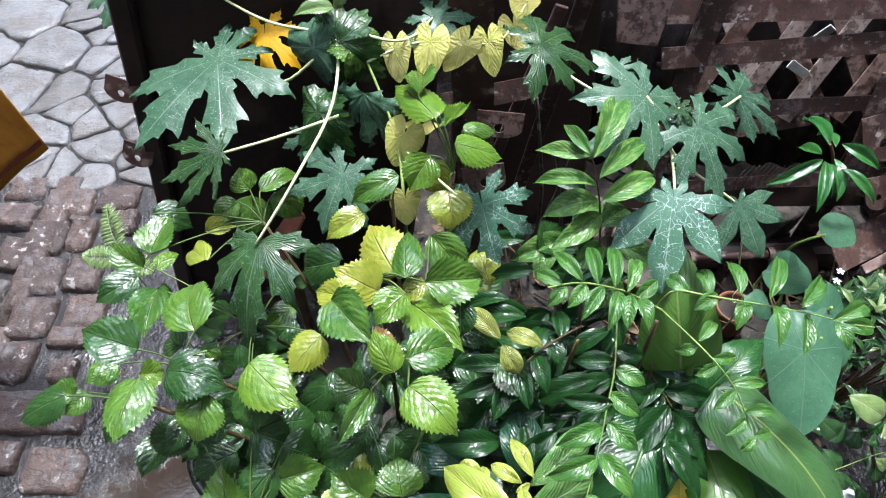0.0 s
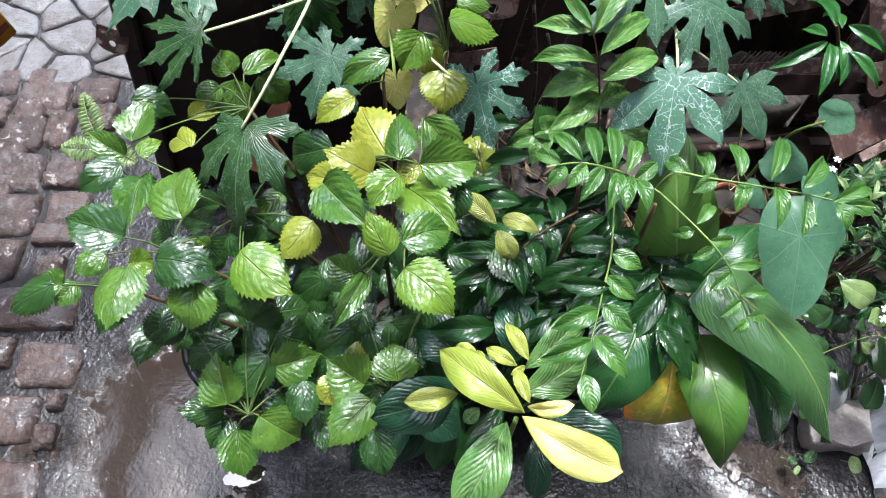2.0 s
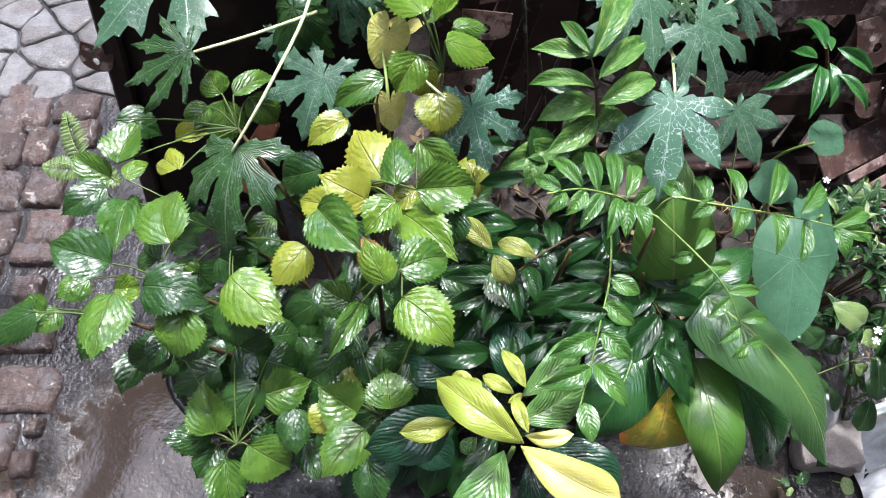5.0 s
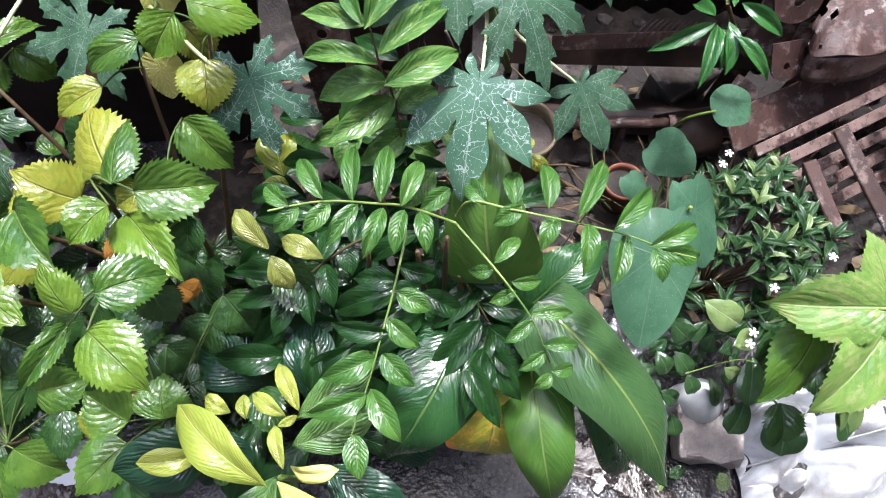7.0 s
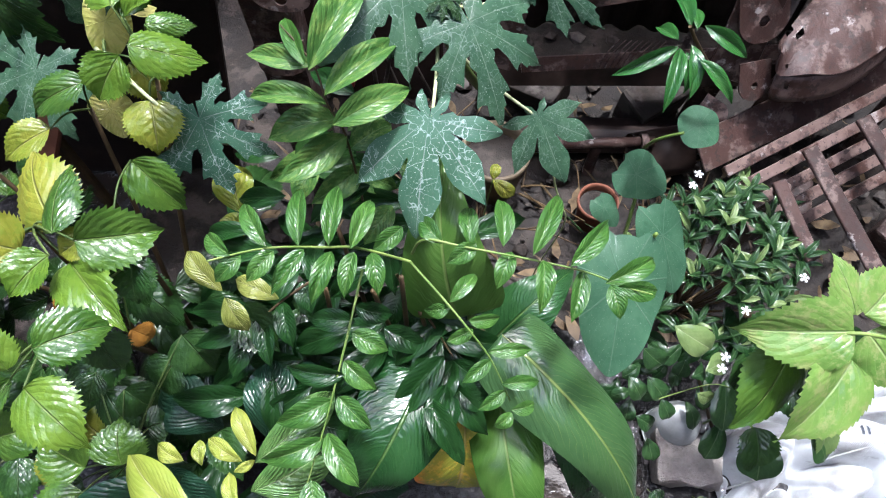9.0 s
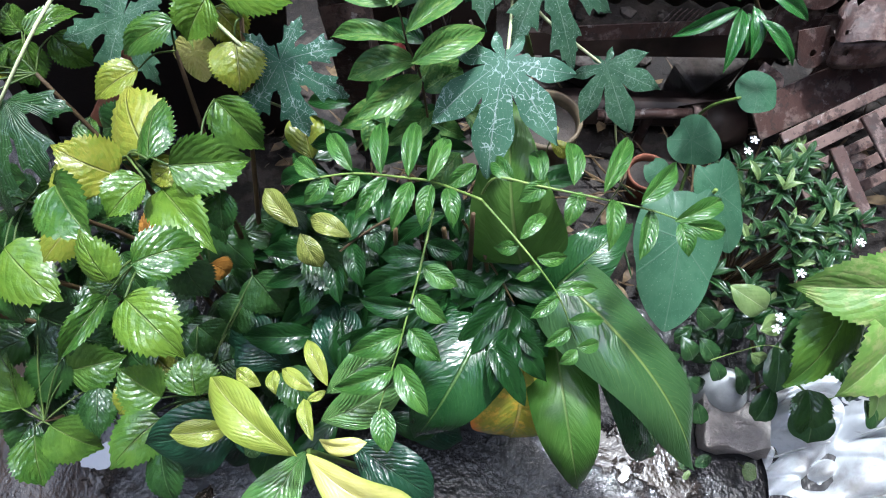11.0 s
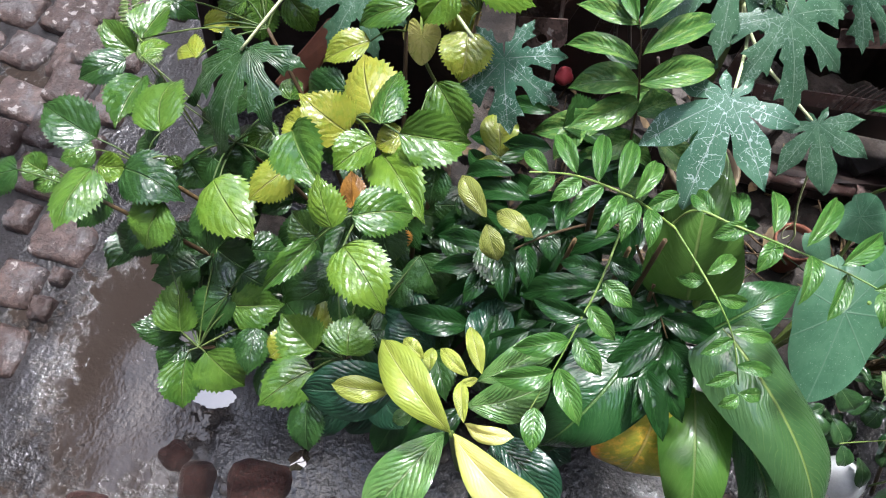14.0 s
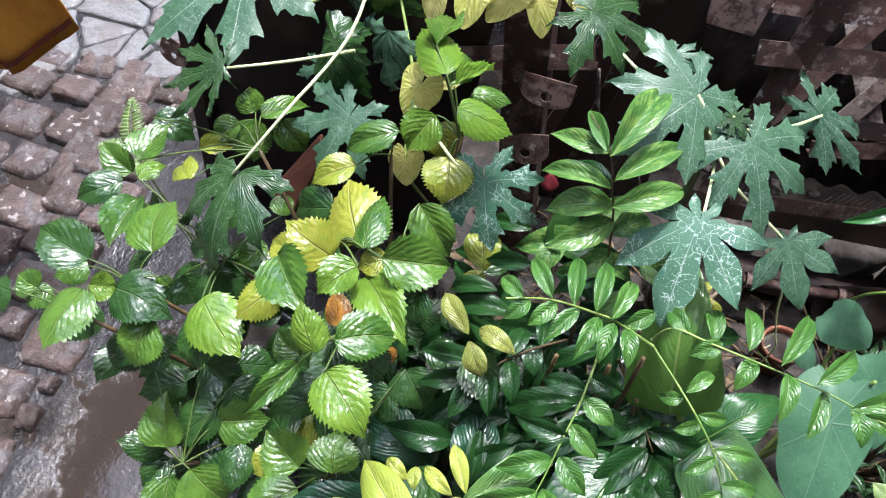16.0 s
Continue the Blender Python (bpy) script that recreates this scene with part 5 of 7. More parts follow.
for i, (x, y, z, w, h, turn) in enumerate(((0.28, 1.08, 0.03, 0.11, 0.07, 20), (1.02, 1.08, 0.04, 0.16, 0.08, -15), (0.78, 1.32, 0.05, 0.14, 0.09, 35), (1.18, 1.40, 0.05, 0.2, 0.1, 10), (0.5, 1.35, 0.05, 0.16, 0.08, -30), (1.30, 1.02, 0.03, 0.13, 0.07, 40))):
    ob = thing("broken_brick", "broken dusty brick lying among the scrap", "brick", "broken bricks", (x, y, 0))
    bm = box_bm((w, w * 0.6, h), 0.008, 2)
    for v in bm.verts:
        v.co += 0.008 * noise.noise_vector(v.co * 22 + Vector((i, 0, 0)))
    bm.transform(pose(x, y, z, 4, -5, turn))
    part("piece", bm, RUST if i % 2 else DIRT, ob)

# ---- plants ----
hibiscus = thing("hibiscus_plant", "leafy green hibiscus shrub with serrated glossy wet leaves, some yellowing", "shrub", at=(-0.14, 0.56, 0.0))


def stalked(material, base, tip, wide, node):
    """A hibiscus leaf on its own thin stalk."""
    leaf(hibiscus, OVATE, material, base, tip, wide)
    if node:
        petiole(hibiscus, base, node, 0.0011, STALK)


stalked(HIB_YEL, (-0.075, 0.598, 0.789), (-0.121, 0.682, 0.793), 0.072, (-0.100, 0.600, 0.780))
stalked(HIB_YEL, (-0.093, 0.566, 0.801), (-0.143, 0.573, 0.840), 0.060, (-0.100, 0.600, 0.780))
stalked(HIB_YEL, (-0.109, 0.558, 0.790), (-0.183, 0.582, 0.779), 0.047, (-0.100, 0.600, 0.780))
stalked(HIB, (-0.060, 0.578, 0.814), (-0.065, 0.657, 0.812), 0.041, (-0.100, 0.600, 0.780))
stalked(HIB, (-0.037, 0.571, 0.817), (0.035, 0.597, 0.793), 0.058, (-0.100, 0.600, 0.780))
stalked(HIB_YEL, (-0.037, 0.585, 0.795), (-0.067, 0.569, 0.784), 0.033, (-0.040, 0.630, 0.750))
stalked(HIB_LT, (-0.057, 0.566, 0.777), (0.012, 0.496, 0.788), 0.056, (-0.100, 0.600, 0.780))
stalked(HIB_LT, (-0.059, 0.557, 0.811), (-0.093, 0.518, 0.799), 0.044, (-0.100, 0.600, 0.780))
stalked(HIB, (-0.148, 0.548, 0.806), (-0.091, 0.488, 0.809), 0.060, (-0.100, 0.600, 0.780))
stalked(HIB_LT, (-0.063, 0.447, 0.818), (-0.087, 0.481, 0.851), 0.038, (-0.050, 0.500, 0.770))
stalked(HIB, (-0.051, 0.468, 0.811), (0.007, 0.501, 0.789), 0.050, (-0.050, 0.500, 0.770))
stalked(HIB_LT, (-0.046, 0.432, 0.816), (0.010, 0.385, 0.799), 0.058, (-0.050, 0.500, 0.770))
stalked(HIB, (-0.096, 0.455, 0.754), (-0.129, 0.386, 0.749), 0.027, (-0.050, 0.500, 0.770))
stalked(HIB_LT, (-0.287, 0.543, 0.650), (-0.210, 0.486, 0.635), 0.076, (-0.300, 0.620, 0.620))
stalked(HIB_YEL, (-0.180, 0.562, 0.699), (-0.222, 0.516, 0.676), 0.051, (-0.300, 0.620, 0.620))
stalked(HIB, (-0.120, 0.490, 0.688), (-0.157, 0.508, 0.699), 0.044, (-0.050, 0.500, 0.770))
stalked(DRY, (-0.094, 0.540, 0.683), (-0.110, 0.582, 0.697), 0.035, (-0.050, 0.500, 0.770))
stalked(HIB_DARK, (0.007, 0.563, 0.787), (0.007, 0.530, 0.756), 0.044, (-0.050, 0.500, 0.770))
stalked(HIB_YEL, (-0.137, 0.740, 0.742), (-0.194, 0.710, 0.721), 0.043, (-0.100, 0.770, 0.740))
stalked(HIB_YEL, (-0.018, 0.760, 0.775), (-0.013, 0.710, 0.742), 0.063, (-0.010, 0.780, 0.790))
stalked(HIB, (-0.040, 0.703, 0.742), (0.010, 0.672, 0.684), 0.054, (-0.040, 0.630, 0.750))
stalked(HIB, (-0.243, 0.646, 0.640), (-0.283, 0.615, 0.627), 0.038, (-0.300, 0.620, 0.620))
stalked(HIB_DARK, (-0.422, 0.531, 0.701), (-0.500, 0.549, 0.720), 0.064, (-0.370, 0.530, 0.660))
stalked(HIB, (-0.358, 0.568, 0.690), (-0.385, 0.660, 0.687), 0.076, (-0.370, 0.530, 0.660))
stalked(HIB, (-0.454, 0.666, 0.644), (-0.449, 0.579, 0.646), 0.055, (-0.300, 0.620, 0.620))
stalked(HIB_DARK, (-0.488, 0.687, 0.648), (-0.548, 0.643, 0.640), 0.049, None)
stalked(HIB, (-0.496, 0.714, 0.631), (-0.548, 0.735, 0.662), 0.045, None)
stalked(HIB_LT, (-0.450, 0.681, 0.676), (-0.428, 0.720, 0.668), 0.028, (-0.300, 0.620, 0.620))
stalked(HIB, (-0.519, 0.581, 0.563), (-0.562, 0.550, 0.562), 0.045, (-0.370, 0.530, 0.660))
stalked(HIB, (-0.417, 0.497, 0.684), (-0.427, 0.411, 0.678), 0.067, (-0.400, 0.470, 0.660))
stalked(HIB_DARK, (-0.388, 0.515, 0.672), (-0.305, 0.499, 0.664), 0.069, (-0.370, 0.530, 0.660))
stalked(HIB, (-0.339, 0.499, 0.645), (-0.352, 0.440, 0.608), 0.072, (-0.370, 0.530, 0.660))
stalked(HIB_LT, (-0.425, 0.510, 0.670), (-0.402, 0.528, 0.648), 0.038, (-0.400, 0.470, 0.660))
stalked(HIB, (-0.563, 0.524, 0.571), (-0.595, 0.530, 0.585), 0.045, (-0.400, 0.470, 0.660))
stalked(HIB, (-0.549, 0.532, 0.564), (-0.577, 0.498, 0.556), 0.038, (-0.400, 0.470, 0.660))
stalked(HIB, (-0.333, 0.538, 0.690), (-0.318, 0.536, 0.671), 0.021, (-0.370, 0.530, 0.660))
stalked(HIB_DARK, (-0.432, 0.508, 0.650), (-0.447, 0.454, 0.618), 0.056, (-0.400, 0.470, 0.660))
stalked(HIB_DARK, (-0.283, 0.522, 0.629), (-0.283, 0.465, 0.585), 0.058, (-0.300, 0.620, 0.620))
stalked(HIB_DARK, (-0.325, 0.484, 0.584), (-0.363, 0.452, 0.579), 0.043, (-0.370, 0.530, 0.660))
stalked(HIB, (-0.333, 0.394, 0.446), (-0.350, 0.457, 0.493), 0.067, (-0.300, 0.380, 0.440))
stalked(HIB_DARK, (-0.348, 0.398, 0.409), (-0.408, 0.382, 0.443), 0.049, (-0.300, 0.380, 0.440))
stalked(HIB, (-0.319, 0.364, 0.421), (-0.306, 0.299, 0.384), 0.062, (-0.300, 0.380, 0.440))
stalked(HIB, (-0.276, 0.371, 0.467), (-0.220, 0.348, 0.419), 0.077, (-0.300, 0.380, 0.440))
stalked(HIB_DARK, (-0.343, 0.391, 0.392), (-0.370, 0.342, 0.379), 0.052, (-0.300, 0.380, 0.440))
stalked(HIB, (-0.265, 0.442, 0.477), (-0.195, 0.465, 0.475), 0.070, (-0.300, 0.380, 0.440))
stalked(HIB, (-0.120, 0.407, 0.509), (-0.175, 0.435, 0.533), 0.072, (-0.090, 0.420, 0.460))
stalked(HIB, (-0.072, 0.410, 0.521), (-0.080, 0.464, 0.537), 0.066, (-0.090, 0.420, 0.460))
stalked(HIB_YEL, (-0.135, 0.455, 0.436), (-0.185, 0.497, 0.447), 0.066, (-0.090, 0.420, 0.460))
stalked(HIB, (-0.104, 0.376, 0.537), (-0.159, 0.314, 0.520), 0.063, (-0.090, 0.420, 0.460))
stalked(HIB_DARK, (-0.100, 0.339, 0.521), (-0.085, 0.280, 0.490), 0.051, (-0.090, 0.420, 0.460))
stalked(HIB_DARK, (-0.266, 0.524, 0.500), (-0.222, 0.548, 0.475), 0.061, (-0.300, 0.380, 0.440))
stalked(HIB_DARK, (-0.371, 0.526, 0.402), (-0.333, 0.514, 0.365), 0.058, (-0.300, 0.380, 0.440))
stalked(HIB_DARK, (-0.374, 0.522, 0.407), (-0.423, 0.463, 0.390), 0.055, (-0.300, 0.380, 0.440))
stalked(HIB_DARK, (-0.130, 0.522, 0.519), (-0.141, 0.486, 0.498), 0.040, (-0.090, 0.420, 0.460))
stalked(HIB_YEL, (-0.162, 0.422, 0.487), (-0.187, 0.387, 0.475), 0.049, (-0.090, 0.420, 0.460))
stalked(HIB_DARK, (-0.141, 0.398, 0.464), (-0.184, 0.369, 0.458), 0.053, (-0.090, 0.420, 0.460))
stalked(HIB_DARK, (-0.061, 0.459, 0.493), (-0.035, 0.471, 0.483), 0.047, (-0.090, 0.420, 0.460))
stalked(HIB_LT, (-0.035, 0.808, 0.865), (-0.104, 0.914, 0.835), 0.053, (-0.010, 0.780, 0.790))
stalked(HIB, (-0.031, 0.807, 0.850), (-0.016, 0.893, 0.820), 0.040, (-0.010, 0.780, 0.790))
stalked(HIB_LT, (-0.022, 0.797, 0.860), (0.009, 0.871, 0.830), 0.023, (-0.010, 0.780, 0.790))
stalked(HIB_LT, (-0.006, 0.755, 0.870), (0.059, 0.772, 0.828), 0.046, (-0.010, 0.780, 0.790))
stalked(HIB, (0.003, 0.785, 0.865), (0.049, 0.798, 0.852), 0.027, (-0.010, 0.780, 0.790))
stalked(HIB_LT, (-0.042, 0.787, 0.815), (-0.072, 0.754, 0.777), 0.053, (-0.010, 0.780, 0.790))
stalked(HIB, (-0.087, 0.773, 0.787), (-0.163, 0.755, 0.750), 0.042, (-0.100, 0.770, 0.740))
stalked(HIB_YEL, (-0.053, 0.811, 0.771), (-0.022, 0.793, 0.730), 0.051, (-0.010, 0.780, 0.790))
stalked(HIB, (-0.338, 0.830, 0.676), (-0.336, 0.790, 0.622), 0.062, (-0.310, 0.780, 0.670))
stalked(HIB, (-0.341, 0.838, 0.680), (-0.362, 0.866, 0.702), 0.047, (-0.310, 0.780, 0.670))
stalked(HIB, (-0.357, 0.817, 0.674), (-0.391, 0.788, 0.658), 0.040, (-0.310, 0.780, 0.670))
stalked(HIB, (-0.312, 0.809, 0.710), (-0.259, 0.862, 0.698), 0.034, (-0.310, 0.780, 0.670))
stalked(HIB, (-0.300, 0.834, 0.679), (-0.263, 0.824, 0.629), 0.051, (-0.310, 0.780, 0.670))
stalked(HIB, (-0.291, 0.755, 0.548), (-0.294, 0.792, 0.561), 0.038, (-0.300, 0.620, 0.620))
stalked(HIB, (-0.477, 0.720, 0.659), (-0.460, 0.790, 0.669), 0.063, (-0.310, 0.780, 0.670))
stalked(HIB_YEL, (-0.400, 0.762, 0.665), (-0.359, 0.801, 0.644), 0.033, (-0.310, 0.780, 0.670))
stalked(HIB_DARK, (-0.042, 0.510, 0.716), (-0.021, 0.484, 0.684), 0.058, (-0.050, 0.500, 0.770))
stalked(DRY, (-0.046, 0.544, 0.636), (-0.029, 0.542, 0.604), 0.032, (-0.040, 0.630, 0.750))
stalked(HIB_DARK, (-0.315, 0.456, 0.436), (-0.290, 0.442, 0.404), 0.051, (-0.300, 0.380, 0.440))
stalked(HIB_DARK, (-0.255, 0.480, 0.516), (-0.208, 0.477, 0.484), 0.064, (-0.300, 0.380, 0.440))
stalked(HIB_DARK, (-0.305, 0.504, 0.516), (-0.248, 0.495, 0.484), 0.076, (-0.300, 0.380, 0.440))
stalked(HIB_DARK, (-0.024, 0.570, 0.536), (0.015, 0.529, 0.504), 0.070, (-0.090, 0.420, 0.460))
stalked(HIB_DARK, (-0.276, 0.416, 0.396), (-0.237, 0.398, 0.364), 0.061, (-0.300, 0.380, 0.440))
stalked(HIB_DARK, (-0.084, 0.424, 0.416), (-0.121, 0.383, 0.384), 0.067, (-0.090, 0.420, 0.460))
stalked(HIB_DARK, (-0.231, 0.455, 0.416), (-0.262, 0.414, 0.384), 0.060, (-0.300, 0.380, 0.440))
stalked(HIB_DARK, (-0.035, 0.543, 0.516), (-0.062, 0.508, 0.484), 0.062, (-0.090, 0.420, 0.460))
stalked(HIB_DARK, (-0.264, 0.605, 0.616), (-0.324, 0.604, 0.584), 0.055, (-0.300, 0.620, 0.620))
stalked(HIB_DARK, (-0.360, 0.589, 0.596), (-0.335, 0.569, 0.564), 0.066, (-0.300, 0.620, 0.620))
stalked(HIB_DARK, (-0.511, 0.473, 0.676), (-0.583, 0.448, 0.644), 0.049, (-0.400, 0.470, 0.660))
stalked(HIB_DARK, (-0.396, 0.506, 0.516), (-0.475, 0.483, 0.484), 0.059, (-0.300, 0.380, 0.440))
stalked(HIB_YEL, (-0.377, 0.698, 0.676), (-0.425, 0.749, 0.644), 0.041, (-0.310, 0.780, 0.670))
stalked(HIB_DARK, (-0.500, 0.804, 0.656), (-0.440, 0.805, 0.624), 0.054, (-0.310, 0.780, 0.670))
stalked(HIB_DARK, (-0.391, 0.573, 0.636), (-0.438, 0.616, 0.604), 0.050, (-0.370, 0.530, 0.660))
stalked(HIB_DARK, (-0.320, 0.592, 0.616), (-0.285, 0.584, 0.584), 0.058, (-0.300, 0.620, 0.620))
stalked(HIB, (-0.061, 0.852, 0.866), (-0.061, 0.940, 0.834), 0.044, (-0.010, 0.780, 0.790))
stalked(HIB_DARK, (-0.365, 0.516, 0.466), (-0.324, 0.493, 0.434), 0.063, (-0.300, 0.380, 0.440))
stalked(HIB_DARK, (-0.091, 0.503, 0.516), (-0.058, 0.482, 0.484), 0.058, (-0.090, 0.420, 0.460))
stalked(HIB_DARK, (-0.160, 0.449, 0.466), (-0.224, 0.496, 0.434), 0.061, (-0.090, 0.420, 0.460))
for mid, top in (((-0.08, 0.57, 0.4), (-0.05, 0.50, 0.77)), ((-0.06, 0.62, 0.4), (-0.04, 0.63, 0.75)), ((-0.26, 0.58, 0.35), (-0.37, 0.53, 0.66)), ((-0.2, 0.48, 0.25), (-0.30, 0.38, 0.44)), ((-0.1, 0.52, 0.25), (-0.09, 0.42, 0.46)), ((-0.22, 0.66, 0.35), (-0.30, 0.62, 0.62)), ((-0.1, 0.68, 0.4), (-0.10, 0.77, 0.74)), ((-0.06, 0.66, 0.4), (-0.01, 0.78, 0.79)), ((-0.2, 0.7, 0.4), (-0.31, 0.78, 0.67)), ((-0.3, 0.52, 0.4), (-0.40, 0.47, 0.66)), ((-0.1, 0.58, 0.4), (-0.10, 0.60, 0.78))):
    tube("branch", [(-0.13 + 0.2 * (mid[0] + 0.13), 0.58, 0.0), mid, top], 0.006, 0.0025, STEM_BR, hibiscus)
pinnate = thing("pinnate_shrub", "shrub with arching stalks of glossy paired leaflets, young ones lighter", "shrub", at=(0.30, 0.62, 0.0))
tube("stalk", [(0.270, 0.603, 0.720), (0.221, 0.596, 0.765), (0.193, 0.580, 0.800), (0.147, 0.559, 0.840), (0.106, 0.534, 0.865)], 0.0017, 0.0009, STEM, pinnate)
leaf(pinnate, LANCE, FERN_LT, (0.149, 0.558, 0.845), (0.120, 0.606, 0.833), 0.018)
leaf(pinnate, LANCE, FERN_LT, (0.172, 0.570, 0.820), (0.166, 0.637, 0.808), 0.019)
leaf(pinnate, LANCE, FERN_LT, (0.196, 0.581, 0.800), (0.198, 0.653, 0.788), 0.020)
leaf(pinnate, LANCE, FERN_LT, (0.214, 0.588, 0.780), (0.229, 0.649, 0.768), 0.020)
leaf(pinnate, LANCE, FERN_LT, (0.123, 0.542, 0.860), (0.096, 0.567, 0.848), 0.017)
leaf(pinnate, LANCE, FERN_LT, (0.129, 0.547, 0.850), (0.107, 0.526, 0.838), 0.017)
leaf(pinnate, LANCE, FERN_LT, (0.154, 0.557, 0.840), (0.131, 0.531, 0.828), 0.018)
leaf(pinnate, LANCE, FERN_LT, (0.177, 0.568, 0.820), (0.149, 0.526, 0.808), 0.018)
leaf(pinnate, LANCE, FERN_LT, (0.199, 0.576, 0.800), (0.183, 0.525, 0.788), 0.019)
leaf(pinnate, LANCE, FERN_LT, (0.218, 0.585, 0.780), (0.211, 0.540, 0.768), 0.019)
leaf(pinnate, LANCE, FERN_LT, (0.233, 0.594, 0.760), (0.242, 0.552, 0.748), 0.020)
leaf(pinnate, LANCE, FERN_LT, (0.262, 0.629, 0.750), (0.231, 0.605, 0.738), 0.021)
tube("stalk", [(0.271, 0.621, 0.700), (0.285, 0.620, 0.740), (0.328, 0.612, 0.742), (0.392, 0.602, 0.740), (0.451, 0.590, 0.740), (0.490, 0.570, 0.750), (0.514, 0.559, 0.760)], 0.0017, 0.0008, STEM, pinnate)
leaf(pinnate, LANCE, FERN_LT, (0.368, 0.613, 0.745), (0.364, 0.676, 0.731), 0.022)
leaf(pinnate, LANCE, FERN_LT, (0.397, 0.597, 0.760), (0.428, 0.675, 0.746), 0.021)
leaf(pinnate, LANCE, FERN_LT, (0.434, 0.588, 0.755), (0.481, 0.651, 0.741), 0.022)
leaf(pinnate, LANCE, FERN_LT, (0.470, 0.573, 0.750), (0.526, 0.609, 0.736), 0.022)
leaf(pinnate, LANCE, FERN_LT, (0.482, 0.570, 0.750), (0.527, 0.573, 0.736), 0.022)
leaf(pinnate, LANCE, FERN_LT, (0.334, 0.620, 0.730), (0.329, 0.671, 0.716), 0.022)
leaf(pinnate, LANCE, FERN_LT, (0.340, 0.618, 0.740), (0.310, 0.600, 0.726), 0.021)
leaf(pinnate, LANCE, FERN_LT, (0.378, 0.614, 0.730), (0.363, 0.576, 0.716), 0.021)
leaf(pinnate, LANCE, FERN_LT, (0.410, 0.601, 0.740), (0.406, 0.546, 0.726), 0.021)
leaf(pinnate, LANCE, FERN_LT, (0.452, 0.596, 0.730), (0.441, 0.542, 0.716), 0.021)
leaf(pinnate, LANCE, FERN_LT, (0.476, 0.572, 0.750), (0.486, 0.540, 0.736), 0.021)
leaf(pinnate, LANCE, FERN_LT, (0.304, 0.616, 0.740), (0.281, 0.652, 0.726), 0.021)
tube("stalk", [(0.270, 0.603, 0.720), (0.311, 0.561, 0.710), (0.338, 0.532, 0.700), (0.361, 0.508, 0.680), (0.384, 0.476, 0.640)], 0.0016, 0.0007, STEM, pinnate)
leaf(pinnate, LANCE, FERN_LT, (0.314, 0.562, 0.710), (0.342, 0.599, 0.700), 0.017)
leaf(pinnate, LANCE, FERN_LT, (0.315, 0.560, 0.700), (0.287, 0.560, 0.690), 0.017)
leaf(pinnate, LANCE, FERN_LT, (0.335, 0.549, 0.690), (0.370, 0.559, 0.680), 0.017)
leaf(pinnate, LANCE, FERN_LT, (0.340, 0.540, 0.690), (0.312, 0.528, 0.680), 0.017)
leaf(pinnate, LANCE, FERN_LT, (0.357, 0.518, 0.680), (0.406, 0.526, 0.670), 0.017)
leaf(pinnate, LANCE, FERN_LT, (0.360, 0.510, 0.680), (0.330, 0.486, 0.670), 0.017)
leaf(pinnate, LANCE, FERN_LT, (0.373, 0.489, 0.660), (0.415, 0.496, 0.650), 0.017)
leaf(pinnate, LANCE, FERN_LT, (0.378, 0.485, 0.650), (0.349, 0.465, 0.640), 0.017)
leaf(pinnate, LANCE, FERN_LT, (0.385, 0.466, 0.640), (0.412, 0.477, 0.630), 0.017)
leaf(pinnate, LANCE, FERN_LT, (0.386, 0.463, 0.640), (0.367, 0.449, 0.630), 0.017)
tube("stalk", [(0.217, 0.604, 0.690), (0.207, 0.529, 0.690), (0.197, 0.487, 0.670), (0.187, 0.445, 0.650), (0.168, 0.380, 0.620)], 0.0016, 0.0007, STEM, pinnate)
leaf(pinnate, LANCE, FERN, (0.211, 0.565, 0.680), (0.253, 0.562, 0.668), 0.026)
leaf(pinnate, LANCE, FERN_LT, (0.210, 0.535, 0.680), (0.250, 0.519, 0.668), 0.026)
leaf(pinnate, LANCE, FERN_LT, (0.203, 0.506, 0.670), (0.241, 0.479, 0.658), 0.025)
leaf(pinnate, LANCE, FERN_LT, (0.198, 0.471, 0.655), (0.236, 0.439, 0.643), 0.028)
leaf(pinnate, LANCE, FERN_LT, (0.188, 0.435, 0.640), (0.226, 0.381, 0.628), 0.028)
leaf(pinnate, LANCE, FERN_LT, (0.174, 0.388, 0.625), (0.183, 0.341, 0.613), 0.028)
leaf(pinnate, LANCE, FERN, (0.206, 0.491, 0.670), (0.140, 0.502, 0.658), 0.025)
leaf(pinnate, LANCE, FERN_LT, (0.192, 0.468, 0.650), (0.132, 0.444, 0.638), 0.028)
leaf(pinnate, LANCE, FERN_LT, (0.185, 0.429, 0.640), (0.118, 0.407, 0.628), 0.028)
leaf(pinnate, LANCE, FERN, (0.212, 0.551, 0.670), (0.158, 0.556, 0.658), 0.026)
tube("stalk", [(0.249, 0.637, 0.600), (0.292, 0.596, 0.550), (0.323, 0.558, 0.520)], 0.0022, 0.001, STEM_BR, pinnate)
leaf(pinnate, LANCE, FERN, (0.271, 0.626, 0.570), (0.333, 0.677, 0.550), 0.035)
leaf(pinnate, LANCE, FERN, (0.290, 0.608, 0.550), (0.377, 0.623, 0.530), 0.035)
leaf(pinnate, LANCE, FERN, (0.309, 0.582, 0.530), (0.394, 0.579, 0.510), 0.036)
leaf(pinnate, LANCE, FERN, (0.305, 0.579, 0.530), (0.268, 0.508, 0.510), 0.035)
leaf(pinnate, LANCE, FERN, (0.324, 0.554, 0.520), (0.287, 0.476, 0.500), 0.035)
leaf(pinnate, LANCE, FERN, (0.322, 0.554, 0.520), (0.376, 0.523, 0.500), 0.035)
